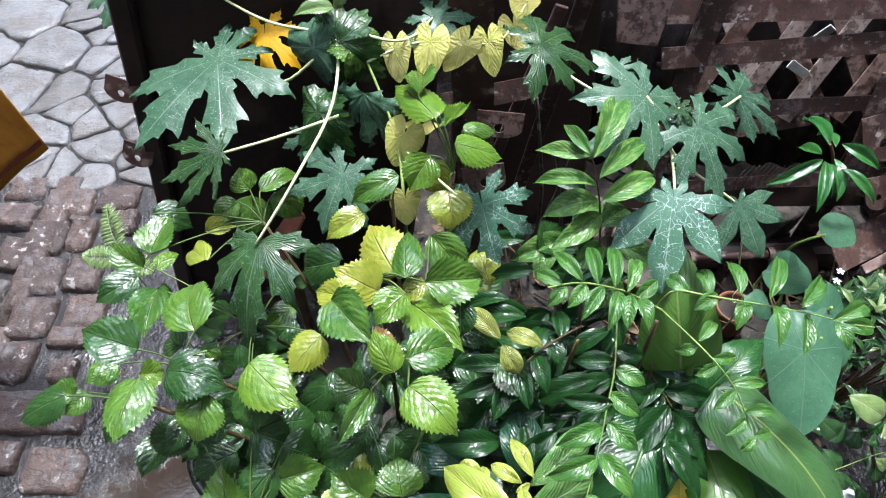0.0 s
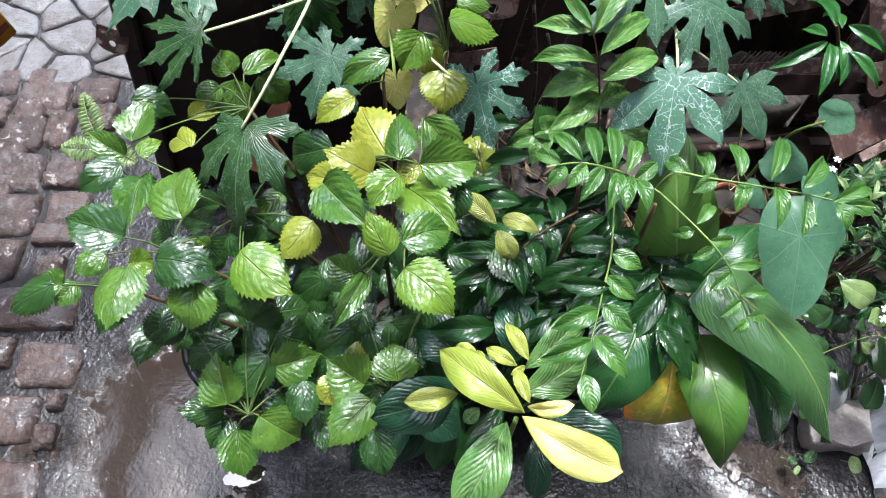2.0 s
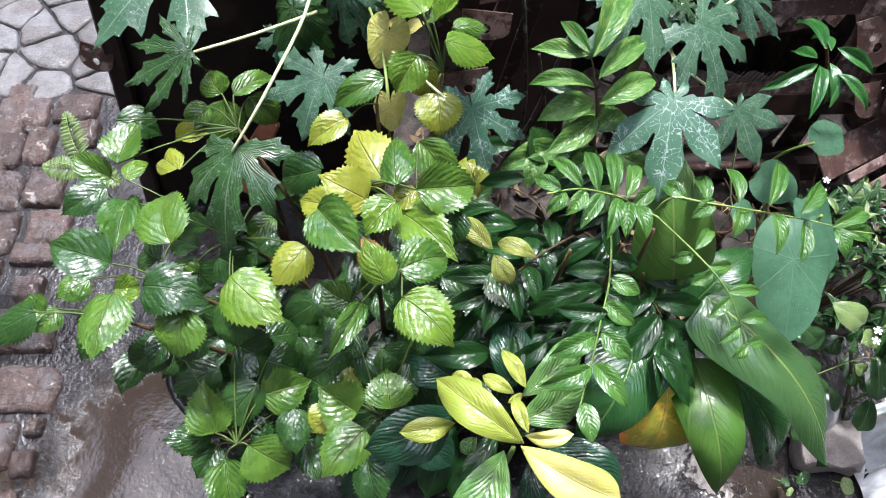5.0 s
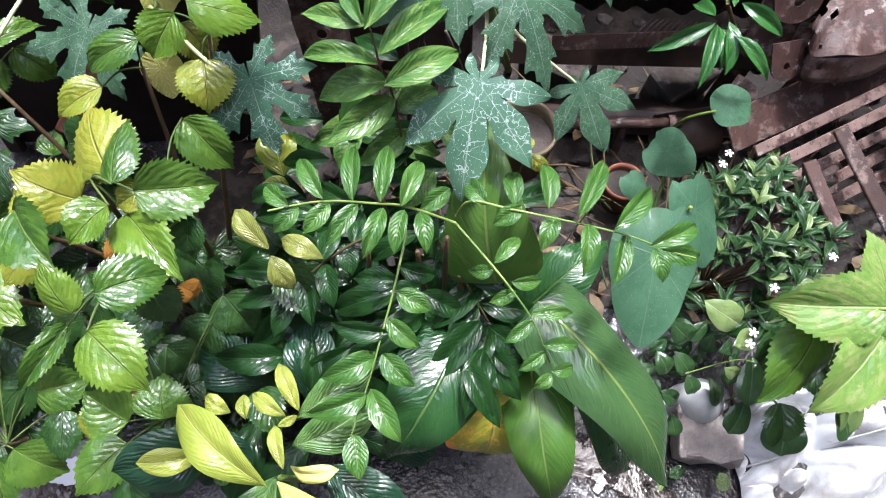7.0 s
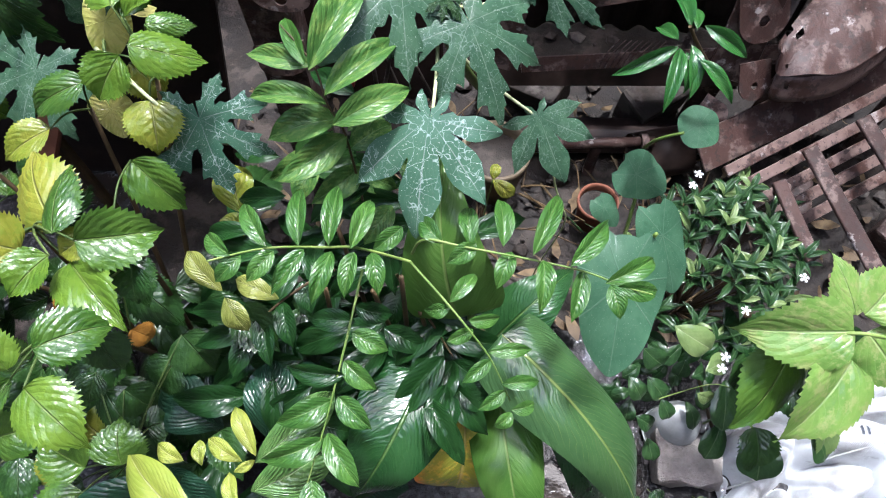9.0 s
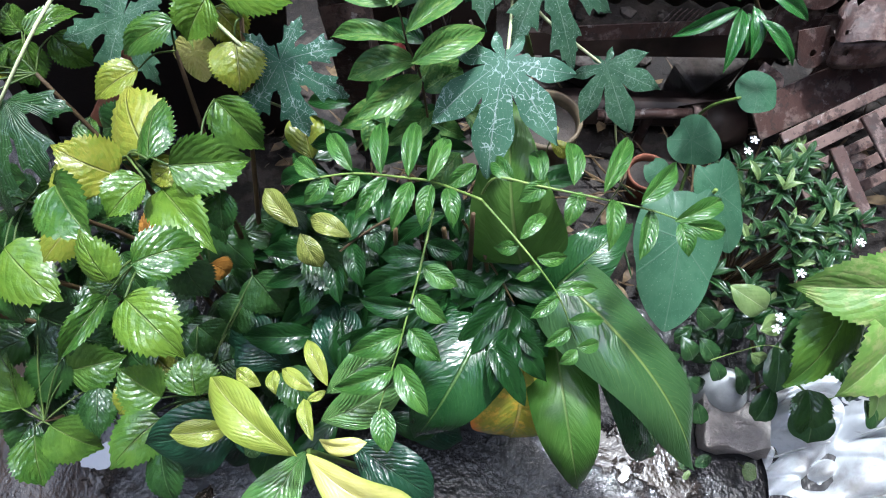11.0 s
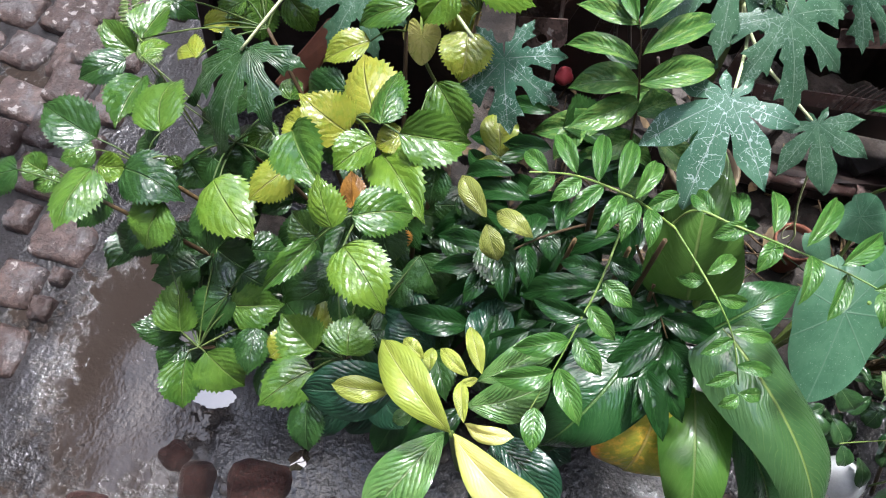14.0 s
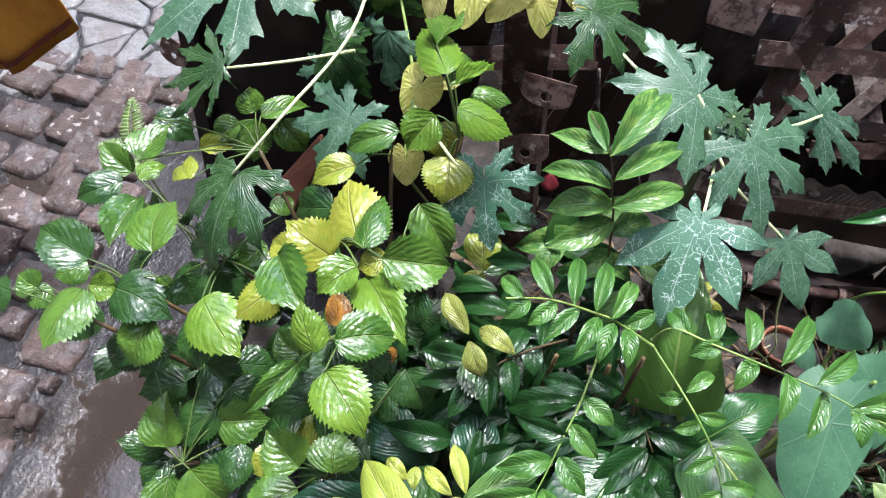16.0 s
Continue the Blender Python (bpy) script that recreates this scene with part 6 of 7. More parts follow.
leaf(pinnate, LANCE, FERN, (0.333, 0.527, 0.500), (0.372, 0.500, 0.480), 0.036)
leaf(pinnate, LANCE, FERN, (0.286, 0.612, 0.550), (0.254, 0.593, 0.530), 0.035)
tube("stalk", [(0.178, 0.624, 0.640), (0.143, 0.612, 0.620), (0.105, 0.590, 0.600), (0.070, 0.560, 0.580)], 0.002, 0.001, STEM_BR, pinnate)
leaf(pinnate, LANCE, FERN, (0.136, 0.620, 0.610), (0.149, 0.584, 0.595), 0.027)
leaf(pinnate, LANCE, FERN, (0.114, 0.596, 0.600), (0.130, 0.543, 0.585), 0.027)
leaf(pinnate, LANCE, FERN, (0.090, 0.584, 0.590), (0.105, 0.520, 0.575), 0.027)
leaf(pinnate, LANCE, FERN, (0.115, 0.613, 0.600), (0.046, 0.644, 0.585), 0.028)
leaf(pinnate, LANCE, FERN, (0.086, 0.588, 0.580), (-0.008, 0.593, 0.565), 0.028)
leaf(pinnate, LANCE, FERN, (0.072, 0.566, 0.570), (0.054, 0.512, 0.555), 0.028)
leaf(pinnate, LANCE, FERN, (0.111, 0.594, 0.610), (0.123, 0.647, 0.595), 0.027)
leaf(pinnate, LANCE, FERN, (0.076, 0.580, 0.560), (-0.003, 0.553, 0.545), 0.028)
leaf(pinnate, LANCE, FERN, (0.150, 0.613, 0.620), (0.147, 0.672, 0.605), 0.027)
leaf(pinnate, LANCE, FERN, (0.234, 0.584, 0.550), (0.292, 0.564, 0.530), 0.033)
leaf(pinnate, LANCE, FERN, (0.176, 0.585, 0.520), (0.111, 0.598, 0.500), 0.034)
leaf(pinnate, LANCE, FERN, (0.185, 0.632, 0.500), (0.136, 0.678, 0.480), 0.036)
leaf(pinnate, LANCE, FERN, (0.154, 0.539, 0.500), (0.091, 0.542, 0.480), 0.034)
leaf(pinnate, LANCE, FERN, (0.282, 0.543, 0.470), (0.230, 0.583, 0.450), 0.035)
leaf(pinnate, LANCE, FERN, (0.253, 0.655, 0.500), (0.239, 0.608, 0.480), 0.035)
leaf(pinnate, LANCE, FERN, (0.176, 0.543, 0.520), (0.206, 0.508, 0.500), 0.033)
leaf(pinnate, LANCE, FERN, (0.268, 0.723, 0.500), (0.231, 0.660, 0.480), 0.036)
leaf(pinnate, LANCE, FERN, (0.056, 0.552, 0.480), (0.023, 0.617, 0.460), 0.036)
leaf(pinnate, LANCE, FERN, (0.152, 0.473, 0.500), (0.200, 0.465, 0.480), 0.033)
leaf(pinnate, LANCE, FERN, (0.012, 0.633, 0.480), (0.079, 0.592, 0.460), 0.036)
leaf(pinnate, LANCE, FERN, (0.201, 0.681, 0.500), (0.156, 0.711, 0.480), 0.036)
tube("stalk", [(0.207, 0.707, 0.660), (0.195, 0.732, 0.760), (0.183, 0.730, 0.820), (0.171, 0.752, 0.855), (0.140, 0.778, 0.880)], 0.0017, 0.0008, STEM_BR, pinnate)
leaf(pinnate, LANCE, PINNA, (0.171, 0.750, 0.855), (0.100, 0.770, 0.845), 0.024)
leaf(pinnate, LANCE, PINNA, (0.183, 0.725, 0.840), (0.252, 0.804, 0.830), 0.031)
leaf(pinnate, LANCE, PINNA, (0.183, 0.730, 0.820), (0.099, 0.741, 0.810), 0.025)
leaf(pinnate, LANCE, PINNA, (0.188, 0.712, 0.810), (0.265, 0.768, 0.800), 0.033)
leaf(pinnate, LANCE, PINNA, (0.191, 0.740, 0.780), (0.114, 0.716, 0.770), 0.038)
leaf(pinnate, LANCE, PINNA, (0.196, 0.732, 0.760), (0.126, 0.678, 0.750), 0.035)
leaf(pinnate, LANCE, FERN_LT, (0.168, 0.737, 0.870), (0.138, 0.805, 0.860), 0.018)
leaf(pinnate, LANCE, PINNA, (0.171, 0.732, 0.870), (0.212, 0.854, 0.860), 0.037)
leaf(pinnate, LANCE, PINNA, (0.198, 0.728, 0.740), (0.241, 0.769, 0.730), 0.037)
leaf(pinnate, LANCE, PINNA, (0.206, 0.729, 0.700), (0.152, 0.684, 0.690), 0.033)
leaf(pinnate, LANCE, PINNA, (0.171, 0.793, 0.630), (0.077, 0.760, 0.610), 0.042)
leaf(pinnate, LANCE, PINNA, (0.187, 0.771, 0.630), (0.245, 0.753, 0.610), 0.037)
leaf(pinnate, LANCE, PINNA, (0.204, 0.732, 0.630), (0.144, 0.746, 0.610), 0.033)
leaf(pinnate, LANCE, PINNA, (0.176, 0.824, 0.630), (0.231, 0.887, 0.610), 0.036)
leaf(pinnate, LANCE, PINNA, (0.144, 0.775, 0.630), (0.117, 0.724, 0.610), 0.034)
leaf(pinnate, LANCE, PINNA, (0.241, 0.717, 0.630), (0.207, 0.671, 0.610), 0.033)
leaf(pinnate, LANCE, PINNA, (0.244, 0.783, 0.630), (0.311, 0.755, 0.610), 0.041)
for mid, top in (((0.26, 0.60, 0.35), (0.262, 0.585, 0.72)), ((0.24, 0.62, 0.35), (0.23, 0.58, 0.69)), ((0.2, 0.66, 0.35), (0.18, 0.67, 0.66)), ((0.16, 0.62, 0.3), (0.17, 0.60, 0.64)), ((0.3, 0.6, 0.3), (0.28, 0.59, 0.6))):
    tube("branch", [(0.24, 0.64, 0.0), mid, top], 0.005, 0.0028, STEM_BR, pinnate)
gardenia = thing("broadleaf_sapling", "sapling with broad ribbed leaves, the young ones pale yellow-green", "sapling", at=(0.085, 0.36, 0.0))
leaf(gardenia, ELLIPTIC, GARD_YEL, (0.094, 0.326, 0.658), (-0.009, 0.403, 0.659), 0.049)
leaf(gardenia, ELLIPTIC, GARD_SUNLIT, (0.095, 0.334, 0.615), (0.221, 0.283, 0.573), 0.059)
leaf(gardenia, ELLIPTIC, GARD_LT, (0.080, 0.347, 0.551), (0.019, 0.231, 0.508), 0.067)
leaf(gardenia, ELLIPTIC, GARD_YEL, (0.015, 0.360, 0.621), (-0.053, 0.345, 0.629), 0.030)
leaf(gardenia, ELLIPTIC, GARD_SUNLIT, (0.103, 0.354, 0.594), (0.160, 0.351, 0.617), 0.023)
leaf(gardenia, ELLIPTIC, GARD_YEL, (0.106, 0.414, 0.601), (0.076, 0.467, 0.605), 0.021)
leaf(gardenia, ELLIPTIC, GARD_YEL, (0.091, 0.408, 0.598), (0.050, 0.432, 0.597), 0.020)
leaf(gardenia, ELLIPTIC, GARD_YEL, (0.103, 0.347, 0.630), (0.087, 0.392, 0.630), 0.018)
leaf(gardenia, ELLIPTIC, GARD_YEL, (0.082, 0.397, 0.593), (0.103, 0.411, 0.589), 0.011)
leaf(gardenia, ELLIPTIC, GARD_LT, (0.042, 0.350, 0.597), (0.022, 0.333, 0.590), 0.020)
leaf(gardenia, ELLIPTIC, GARD_YEL, (0.040, 0.401, 0.639), (0.010, 0.417, 0.640), 0.020)
leaf(gardenia, ELLIPTIC, GARD_YEL, (0.045, 0.403, 0.591), (0.039, 0.431, 0.592), 0.018)
leaf(gardenia, ELLIPTIC, GARD_LT, (0.103, 0.408, 0.588), (0.184, 0.493, 0.586), 0.046)
leaf(gardenia, ELLIPTIC, GARD_LT, (0.099, 0.379, 0.571), (0.188, 0.444, 0.561), 0.061)
leaf(gardenia, ELLIPTIC, GARD_DK, (0.016, 0.396, 0.559), (-0.101, 0.341, 0.573), 0.073)
leaf(gardenia, ELLIPTIC, GARD_DK, (0.028, 0.467, 0.470), (-0.059, 0.527, 0.479), 0.076)
leaf(gardenia, ELLIPTIC, GARD_DK, (0.133, 0.361, 0.555), (0.234, 0.308, 0.519), 0.065)
leaf(gardenia, ELLIPTIC, GARD_YEL_SHADED, (0.061, 0.581, 0.671), (0.018, 0.622, 0.684), 0.028)
leaf(gardenia, ELLIPTIC, GARD_YEL_SHADED, (0.063, 0.576, 0.666), (0.087, 0.546, 0.636), 0.030)
leaf(gardenia, ELLIPTIC, GARD_YEL_SHADED, (0.121, 0.580, 0.654), (0.069, 0.601, 0.654), 0.026)
leaf(gardenia, ELLIPTIC, GARD_DK, (0.095, 0.449, 0.500), (0.094, 0.547, 0.520), 0.065)
leaf(gardenia, ELLIPTIC, GARD_DK, (0.005, 0.488, 0.460), (0.032, 0.573, 0.440), 0.065)
leaf(gardenia, ELLIPTIC, GARD_DK, (-0.049, 0.422, 0.420), (0.013, 0.365, 0.400), 0.065)
leaf(gardenia, ELLIPTIC, GARD_DK, (0.089, 0.472, 0.460), (0.143, 0.561, 0.460), 0.063)
leaf(gardenia, ELLIPTIC, HIB_YEL, (0.046, 0.715, 0.600), (0.027, 0.775, 0.620), 0.053)
leaf(gardenia, ELLIPTIC, HIB_YEL, (0.055, 0.698, 0.580), (0.020, 0.703, 0.600), 0.035)
tube("stem", [(0.09, 0.40, 0.0), (0.088, 0.37, 0.3), (0.090, 0.344, 0.575)], 0.006, 0.0035, STEM, gardenia)
canna = thing("canna_plant", "canna with long glossy ribbed leaves, one yellowing at the edge", "plant", at=(0.40, 0.62, 0.0))
leaf(canna, FLAG, BANANA, (0.384, 0.583, 0.545), (0.588, 0.380, 0.376), 0.122, roll=-26)
leaf(canna, CANNA, BANANA_LT, (0.389, 0.527, 0.440), (0.440, 0.356, 0.300), 0.098)
leaf(canna, BROAD, BANANA_OLD, (0.343, 0.508, 0.450), (0.337, 0.420, 0.310), 0.135)
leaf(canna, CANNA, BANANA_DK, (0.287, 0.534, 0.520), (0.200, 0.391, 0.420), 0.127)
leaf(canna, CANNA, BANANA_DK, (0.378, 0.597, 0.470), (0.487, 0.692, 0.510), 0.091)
leaf(canna, CANNA, BANANA_LT, (0.327, 0.590, 0.580), (0.301, 0.738, 0.720), 0.117)
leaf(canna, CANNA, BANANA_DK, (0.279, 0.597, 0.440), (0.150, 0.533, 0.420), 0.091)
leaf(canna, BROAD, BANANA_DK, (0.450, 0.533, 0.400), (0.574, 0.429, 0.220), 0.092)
for top in ((0.34, 0.60, 0.60), (0.38, 0.52, 0.46), (0.33, 0.52, 0.45), (0.29, 0.55, 0.52), (0.40, 0.60, 0.47), (0.33, 0.64, 0.56)):
    tube("stalk", [(0.38, 0.62, 0.0), (0.37, 0.60, 0.25), top], 0.011, 0.005, STEM, canna)
taro = thing("taro_plant", "taro with matt heart-shaped leaves on thin stalks", "plant", at=(0.62, 0.78, 0.0))
leaf(taro, TAROS, TARO, (0.558, 0.681, 0.490), (0.546, 0.557, 0.431), 0.76)
leaf(taro, TAROS, TARO, (0.638, 0.948, 0.340), (0.695, 0.924, 0.320), 1.100)
leaf(taro, TAROS, TARO, (0.632, 0.772, 0.460), (0.664, 0.699, 0.405), 0.70)
leaf(taro, ROUND, TARO, (0.733, 1.009, 0.410), (0.728, 0.968, 0.400), 1.000)
leaf(taro, TAROS, TARO, (0.588, 0.902, 0.300), (0.615, 0.874, 0.280), 0.900)
tube("stalk", [(0.671, 1.066, 0.120), (0.670, 1.043, 0.250), (0.671, 1.006, 0.360), (0.703, 0.990, 0.410)], 0.004, 0.0025, STEM, taro)
for a, b in (((0.60, 0.76, 0.2), (0.585, 0.70, 0.50)), ((0.64, 0.86, 0.15), (0.66, 0.98, 0.33)), ((0.62, 0.80, 0.2), (0.60, 0.74, 0.53))):
    tube("stalk", [(0.62, 0.80, 0.0), a, b], 0.006, 0.003, STEM, taro)
papaya = thing("papaya_sapling", "young papaya with pale stalks and deeply lobed wet leaves", "sapling", at=(-0.14, 1.0, 0.0))
papaya_two = thing("papaya_sapling", "slender papaya with blue-green lobed leaves", "sapling", at=(0.33, 0.92, 0.0))
leaf(papaya_two, STAR, PAPAYA_SHEEN, (0.286, 0.731, 0.800), (0.270, 0.619, 0.740), 1.000)
leaf(papaya_two, STAR, PAPAYA, (0.414, 0.802, 0.710), (0.451, 0.737, 0.660), 1.000)
leaf(papaya, PALM, PAPAYA_SHEEN, (0.031, 0.751, 0.755), (0.055, 0.686, 0.690), 1.000)
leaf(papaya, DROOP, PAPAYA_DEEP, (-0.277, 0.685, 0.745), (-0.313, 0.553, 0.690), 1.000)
leaf(papaya, SPREAD, PAPAYA, (-0.397, 1.000, 0.810), (-0.360, 0.837, 0.780), 1.000, roll=0)
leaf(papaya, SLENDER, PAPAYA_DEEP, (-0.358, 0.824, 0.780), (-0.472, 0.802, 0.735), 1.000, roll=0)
leaf(papaya, PALM, PAPAYA, (-0.182, 0.829, 0.730), (-0.220, 0.755, 0.680), 1.000)
leaf(papaya, CRUMPLED, PAPAYA, (-0.151, 0.922, 0.810), (-0.168, 0.879, 0.720), 0.850)
leaf(papaya, PALM, PAPAYA, (-0.396, 1.306, 0.740), (-0.408, 1.261, 0.720), 1.000)
leaf(papaya, PALM, PAPAYA_YEL, (-0.334, 1.067, 0.810), (-0.322, 0.980, 0.770), 0.800)
leaf(papaya, PALM, PAPAYA, (-0.637, 1.193, 0.800), (-0.653, 1.143, 0.770), 1.200)
leaf(papaya, PALM, PAPAYA, (-0.579, 1.197, 0.820), (-0.578, 1.130, 0.780), 0.900)
leaf(papaya_two, PALM, PAPAYA, (0.324, 0.825, 0.840), (0.373, 0.740, 0.790), 0.950)
leaf(papaya_two, PALM, PAPAYA, (0.252, 0.852, 0.870), (0.184, 0.756, 0.860), 1.000)
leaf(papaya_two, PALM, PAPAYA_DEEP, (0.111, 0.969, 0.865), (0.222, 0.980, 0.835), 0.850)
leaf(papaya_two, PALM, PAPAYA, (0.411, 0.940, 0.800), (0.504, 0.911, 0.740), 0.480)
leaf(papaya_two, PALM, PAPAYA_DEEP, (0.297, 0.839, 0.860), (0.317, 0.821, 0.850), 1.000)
leaf(papaya_two, PALM, PAPAYA, (0.217, 0.920, 0.860), (0.264, 0.927, 0.870), 0.600)
leaf(papaya, PALM, PAPAYA, (-0.055, 1.071, 0.840), (0.016, 1.028, 0.820), 1.000)
leaf(papaya, CRINKLED, HIB_DARK, (-0.191, 0.979, 0.860), (-0.213, 0.953, 0.800), 1.100)
leaf(papaya, CRINKLED, PAPAYA, (-0.231, 0.978, 0.850), (-0.269, 0.966, 0.800), 0.900)
leaf(papaya, CRINKLED, HIB_DARK, (-0.224, 0.899, 0.790), (-0.248, 0.863, 0.750), 1.100)
leaf(papaya, PALM, PAPAYA, (-0.247, 0.902, 0.740), (-0.216, 0.867, 0.700), 0.900)
leaf(papaya, OVATE, SMALL_LT, (-0.198, 1.008, 0.900), (-0.257, 0.993, 0.900), 0.027)
leaf(papaya, OVATE, SMALL_LT, (-0.187, 1.014, 0.890), (-0.218, 1.011, 0.870), 0.027)
leaf(papaya, OVATE, SMALL_LT, (-0.166, 1.008, 0.880), (-0.160, 0.992, 0.840), 0.031)
leaf(papaya, OVATE, HIB, (-0.170, 1.014, 0.850), (-0.128, 1.013, 0.830), 0.030)
leaf(papaya, OVATE, SMALL_LT, (-0.187, 0.991, 0.920), (-0.170, 0.995, 0.950), 0.023)
leaf(papaya, CRINKLED, HIB, (-0.174, 0.972, 0.850), (-0.147, 0.985, 0.830), 0.900)
tube("stalk", [(-0.197, 1.029, 0.860), (-0.193, 0.891, 0.820), (-0.231, 0.749, 0.800), (-0.283, 0.678, 0.745)], 0.0027, 0.002, STEM_PALE, papaya)
tube("stalk", [(-0.186, 0.882, 0.800), (-0.268, 0.848, 0.790), (-0.351, 0.821, 0.780)], 0.0026, 0.002, STEM_PALE, papaya)
tube("stalk", [(-0.200, 0.986, 0.860), (-0.275, 0.965, 0.800), (-0.335, 0.985, 0.780), (-0.397, 1.000, 0.805)], 0.0027, 0.002, STEM_PALE, papaya)
tube("stalk", [(-0.194, 1.000, 0.860), (-0.304, 1.027, 0.860), (-0.401, 1.095, 0.860)], 0.0027, 0.002, STEM_PALE, papaya)
tube("stalk", [(-0.187, 1.014, 0.860), (-0.114, 0.984, 0.860), (-0.078, 1.012, 0.850), (-0.055, 1.071, 0.840)], 0.0027, 0.002, STEM_PALE, papaya)
tube("stalk", [(-0.078, 0.807, 0.800), (-0.020, 0.761, 0.780), (0.008, 0.748, 0.760)], 0.0024, 0.002, STEM_PALE, papaya)
tube("stem", [(-0.189, 1.027, 0.920), (-0.199, 1.029, 0.860), (-0.196, 1.011, 0.820), (-0.255, 1.258, 0.500), (-0.332, 1.629, 0.000)], 0.0075, 0.011, STEM, papaya)
tube("stalk", [(0.274, 0.855, 0.830), (0.262, 0.845, 0.860), (0.252, 0.852, 0.870)], 0.0025, 0.0018, STEM_PALE, papaya_two)
tube("stalk", [(0.274, 0.855, 0.830), (0.297, 0.840, 0.840), (0.323, 0.830, 0.840)], 0.0025, 0.0018, STEM_PALE, papaya_two)
tube("stalk", [(0.274, 0.855, 0.830), (0.330, 0.875, 0.810), (0.377, 0.901, 0.805), (0.415, 0.936, 0.800)], 0.0025, 0.0018, STEM_PALE, papaya_two)
tube("stalk", [(0.283, 0.874, 0.800), (0.292, 0.810, 0.810), (0.289, 0.733, 0.800)], 0.0025, 0.0018, STEM_PALE, papaya_two)
tube("stalk", [(0.285, 0.892, 0.780), (0.325, 0.848, 0.750), (0.371, 0.819, 0.730), (0.407, 0.805, 0.710)], 0.0025, 0.0018, STEM_PALE, papaya_two)
tube("stalk", [(0.272, 0.858, 0.830), (0.213, 0.898, 0.825), (0.156, 0.945, 0.830), (0.111, 0.969, 0.860)], 0.0025, 0.0018, STEM_PALE, papaya_two)
tube("stalk", [(0.272, 0.858, 0.830), (0.287, 0.849, 0.850), (0.297, 0.839, 0.860)], 0.0025, 0.0018, STEM_PALE, papaya_two)
tube("stem", [(0.270, 0.844, 0.845), (0.282, 0.889, 0.780), (0.303, 0.955, 0.660), (0.337, 1.110, 0.400), (0.388, 1.373, 0.000)], 0.006, 0.01, STEM, papaya_two)
vine = thing("heart_vine", "climbing vine with a row of pale yellow heart leaves", "vine", at=(0.02, 1.0, 0.0))
leaf(vine, HEARTS, HEART, (-0.108, 0.990, 0.840), (-0.106, 0.961, 0.795), 0.820, (0.0, -0.9, 0.6), pick.uniform(-20, 20))
leaf(vine, HEARTS, HEART, (-0.054, 1.001, 0.845), (-0.064, 0.962, 0.800), 0.860, (0.0, -0.9, 0.6), pick.uniform(-20, 20))
leaf(vine, HEARTS, HEART, (-0.001, 1.001, 0.840), (-0.033, 0.985, 0.795), 0.750, (0.0, -0.9, 0.6), pick.uniform(-20, 20))
leaf(vine, HEARTS, HEART, (0.035, 1.015, 0.835), (0.046, 0.984, 0.790), 0.750, (0.0, -0.9, 0.6), pick.uniform(-20, 20))
leaf(vine, HEARTS, HEART, (0.075, 1.055, 0.835), (0.089, 1.046, 0.790), 0.950, (0.0, -0.9, 0.6), pick.uniform(-20, 20))
leaf(vine, HEARTS, HEART, (0.092, 1.114, 0.845), (0.084, 1.123, 0.800), 1.000, (0.0, -0.9, 0.6), pick.uniform(-20, 20))
leaf(vine, HEARTS, HEART, (-0.088, 0.863, 0.780), (-0.107, 0.837, 0.735), 1.000, (0.0, -0.9, 0.6), pick.uniform(-20, 20))
leaf(vine, HEARTS, HEART, (-0.064, 0.887, 0.775), (-0.073, 0.909, 0.730), 0.900, (0.0, -0.9, 0.6), pick.uniform(-20, 20))
leaf(vine, HEARTS, HEART, (-0.082, 0.777, 0.730), (-0.080, 0.764, 0.685), 0.900, (0.0, -0.9, 0.6), pick.uniform(-20, 20))
tube("stem", [(-0.150, 0.971, 0.830), (-0.091, 1.000, 0.840), (-0.021, 1.015, 0.840), (0.049, 1.022, 0.830), (0.094, 1.106, 0.840), (0.109, 1.154, 0.850)], 0.0022, 0.0015, STEM_PALE, vine)
tube("stem", [(-0.150, 0.971, 0.830), (-0.103, 0.878, 0.765), (-0.085, 0.781, 0.720), (-0.104, 0.890, 0.500), (-0.154, 1.192, 0.000)], 0.002, 0.003, STEM, vine)
shrub = thing("narrow_leaf_shrub", "small shrub with narrow glossy speckled leaves", "shrub", at=(0.80, 1.10, 0.0))
leaf(shrub, LANCE, MANGO, (0.648, 1.035, 0.570), (0.555, 1.007, 0.530), 0.023)
leaf(shrub, LANCE, MANGO, (0.652, 1.032, 0.570), (0.628, 0.942, 0.530), 0.024)
leaf(shrub, LANCE, MANGO, (0.669, 1.040, 0.570), (0.671, 0.970, 0.530), 0.027)
leaf(shrub, LANCE, MANGO, (0.676, 1.012, 0.570), (0.734, 0.963, 0.530), 0.023)
leaf(shrub, LANCE, MANGO, (0.694, 1.077, 0.570), (0.769, 1.051, 0.530), 0.026)
leaf(shrub, LANCE, MANGO, (0.673, 1.074, 0.570), (0.662, 1.184, 0.530), 0.030)
leaf(shrub, LANCE, MANGO, (0.651, 1.047, 0.570), (0.634, 1.106, 0.530), 0.022)
leaf(shrub, LANCE, MANGO, (0.660, 1.025, 0.570), (0.663, 0.979, 0.530), 0.023)
leaf(shrub, LANCE, MANGO, (0.682, 1.069, 0.570), (0.680, 1.141, 0.530), 0.024)
tube("stem", [(0.667, 1.066, 0.580), (0.711, 1.095, 0.500), (0.844, 1.250, 0.250), (0.984, 1.437, 0.000)], 0.003, 0.005, STEM_BR, shrub)
climber = thing("lobed_climber", "climber with pale lobed leaves on a thin stalk", "climber", at=(0.92, 0.60, 0.0))
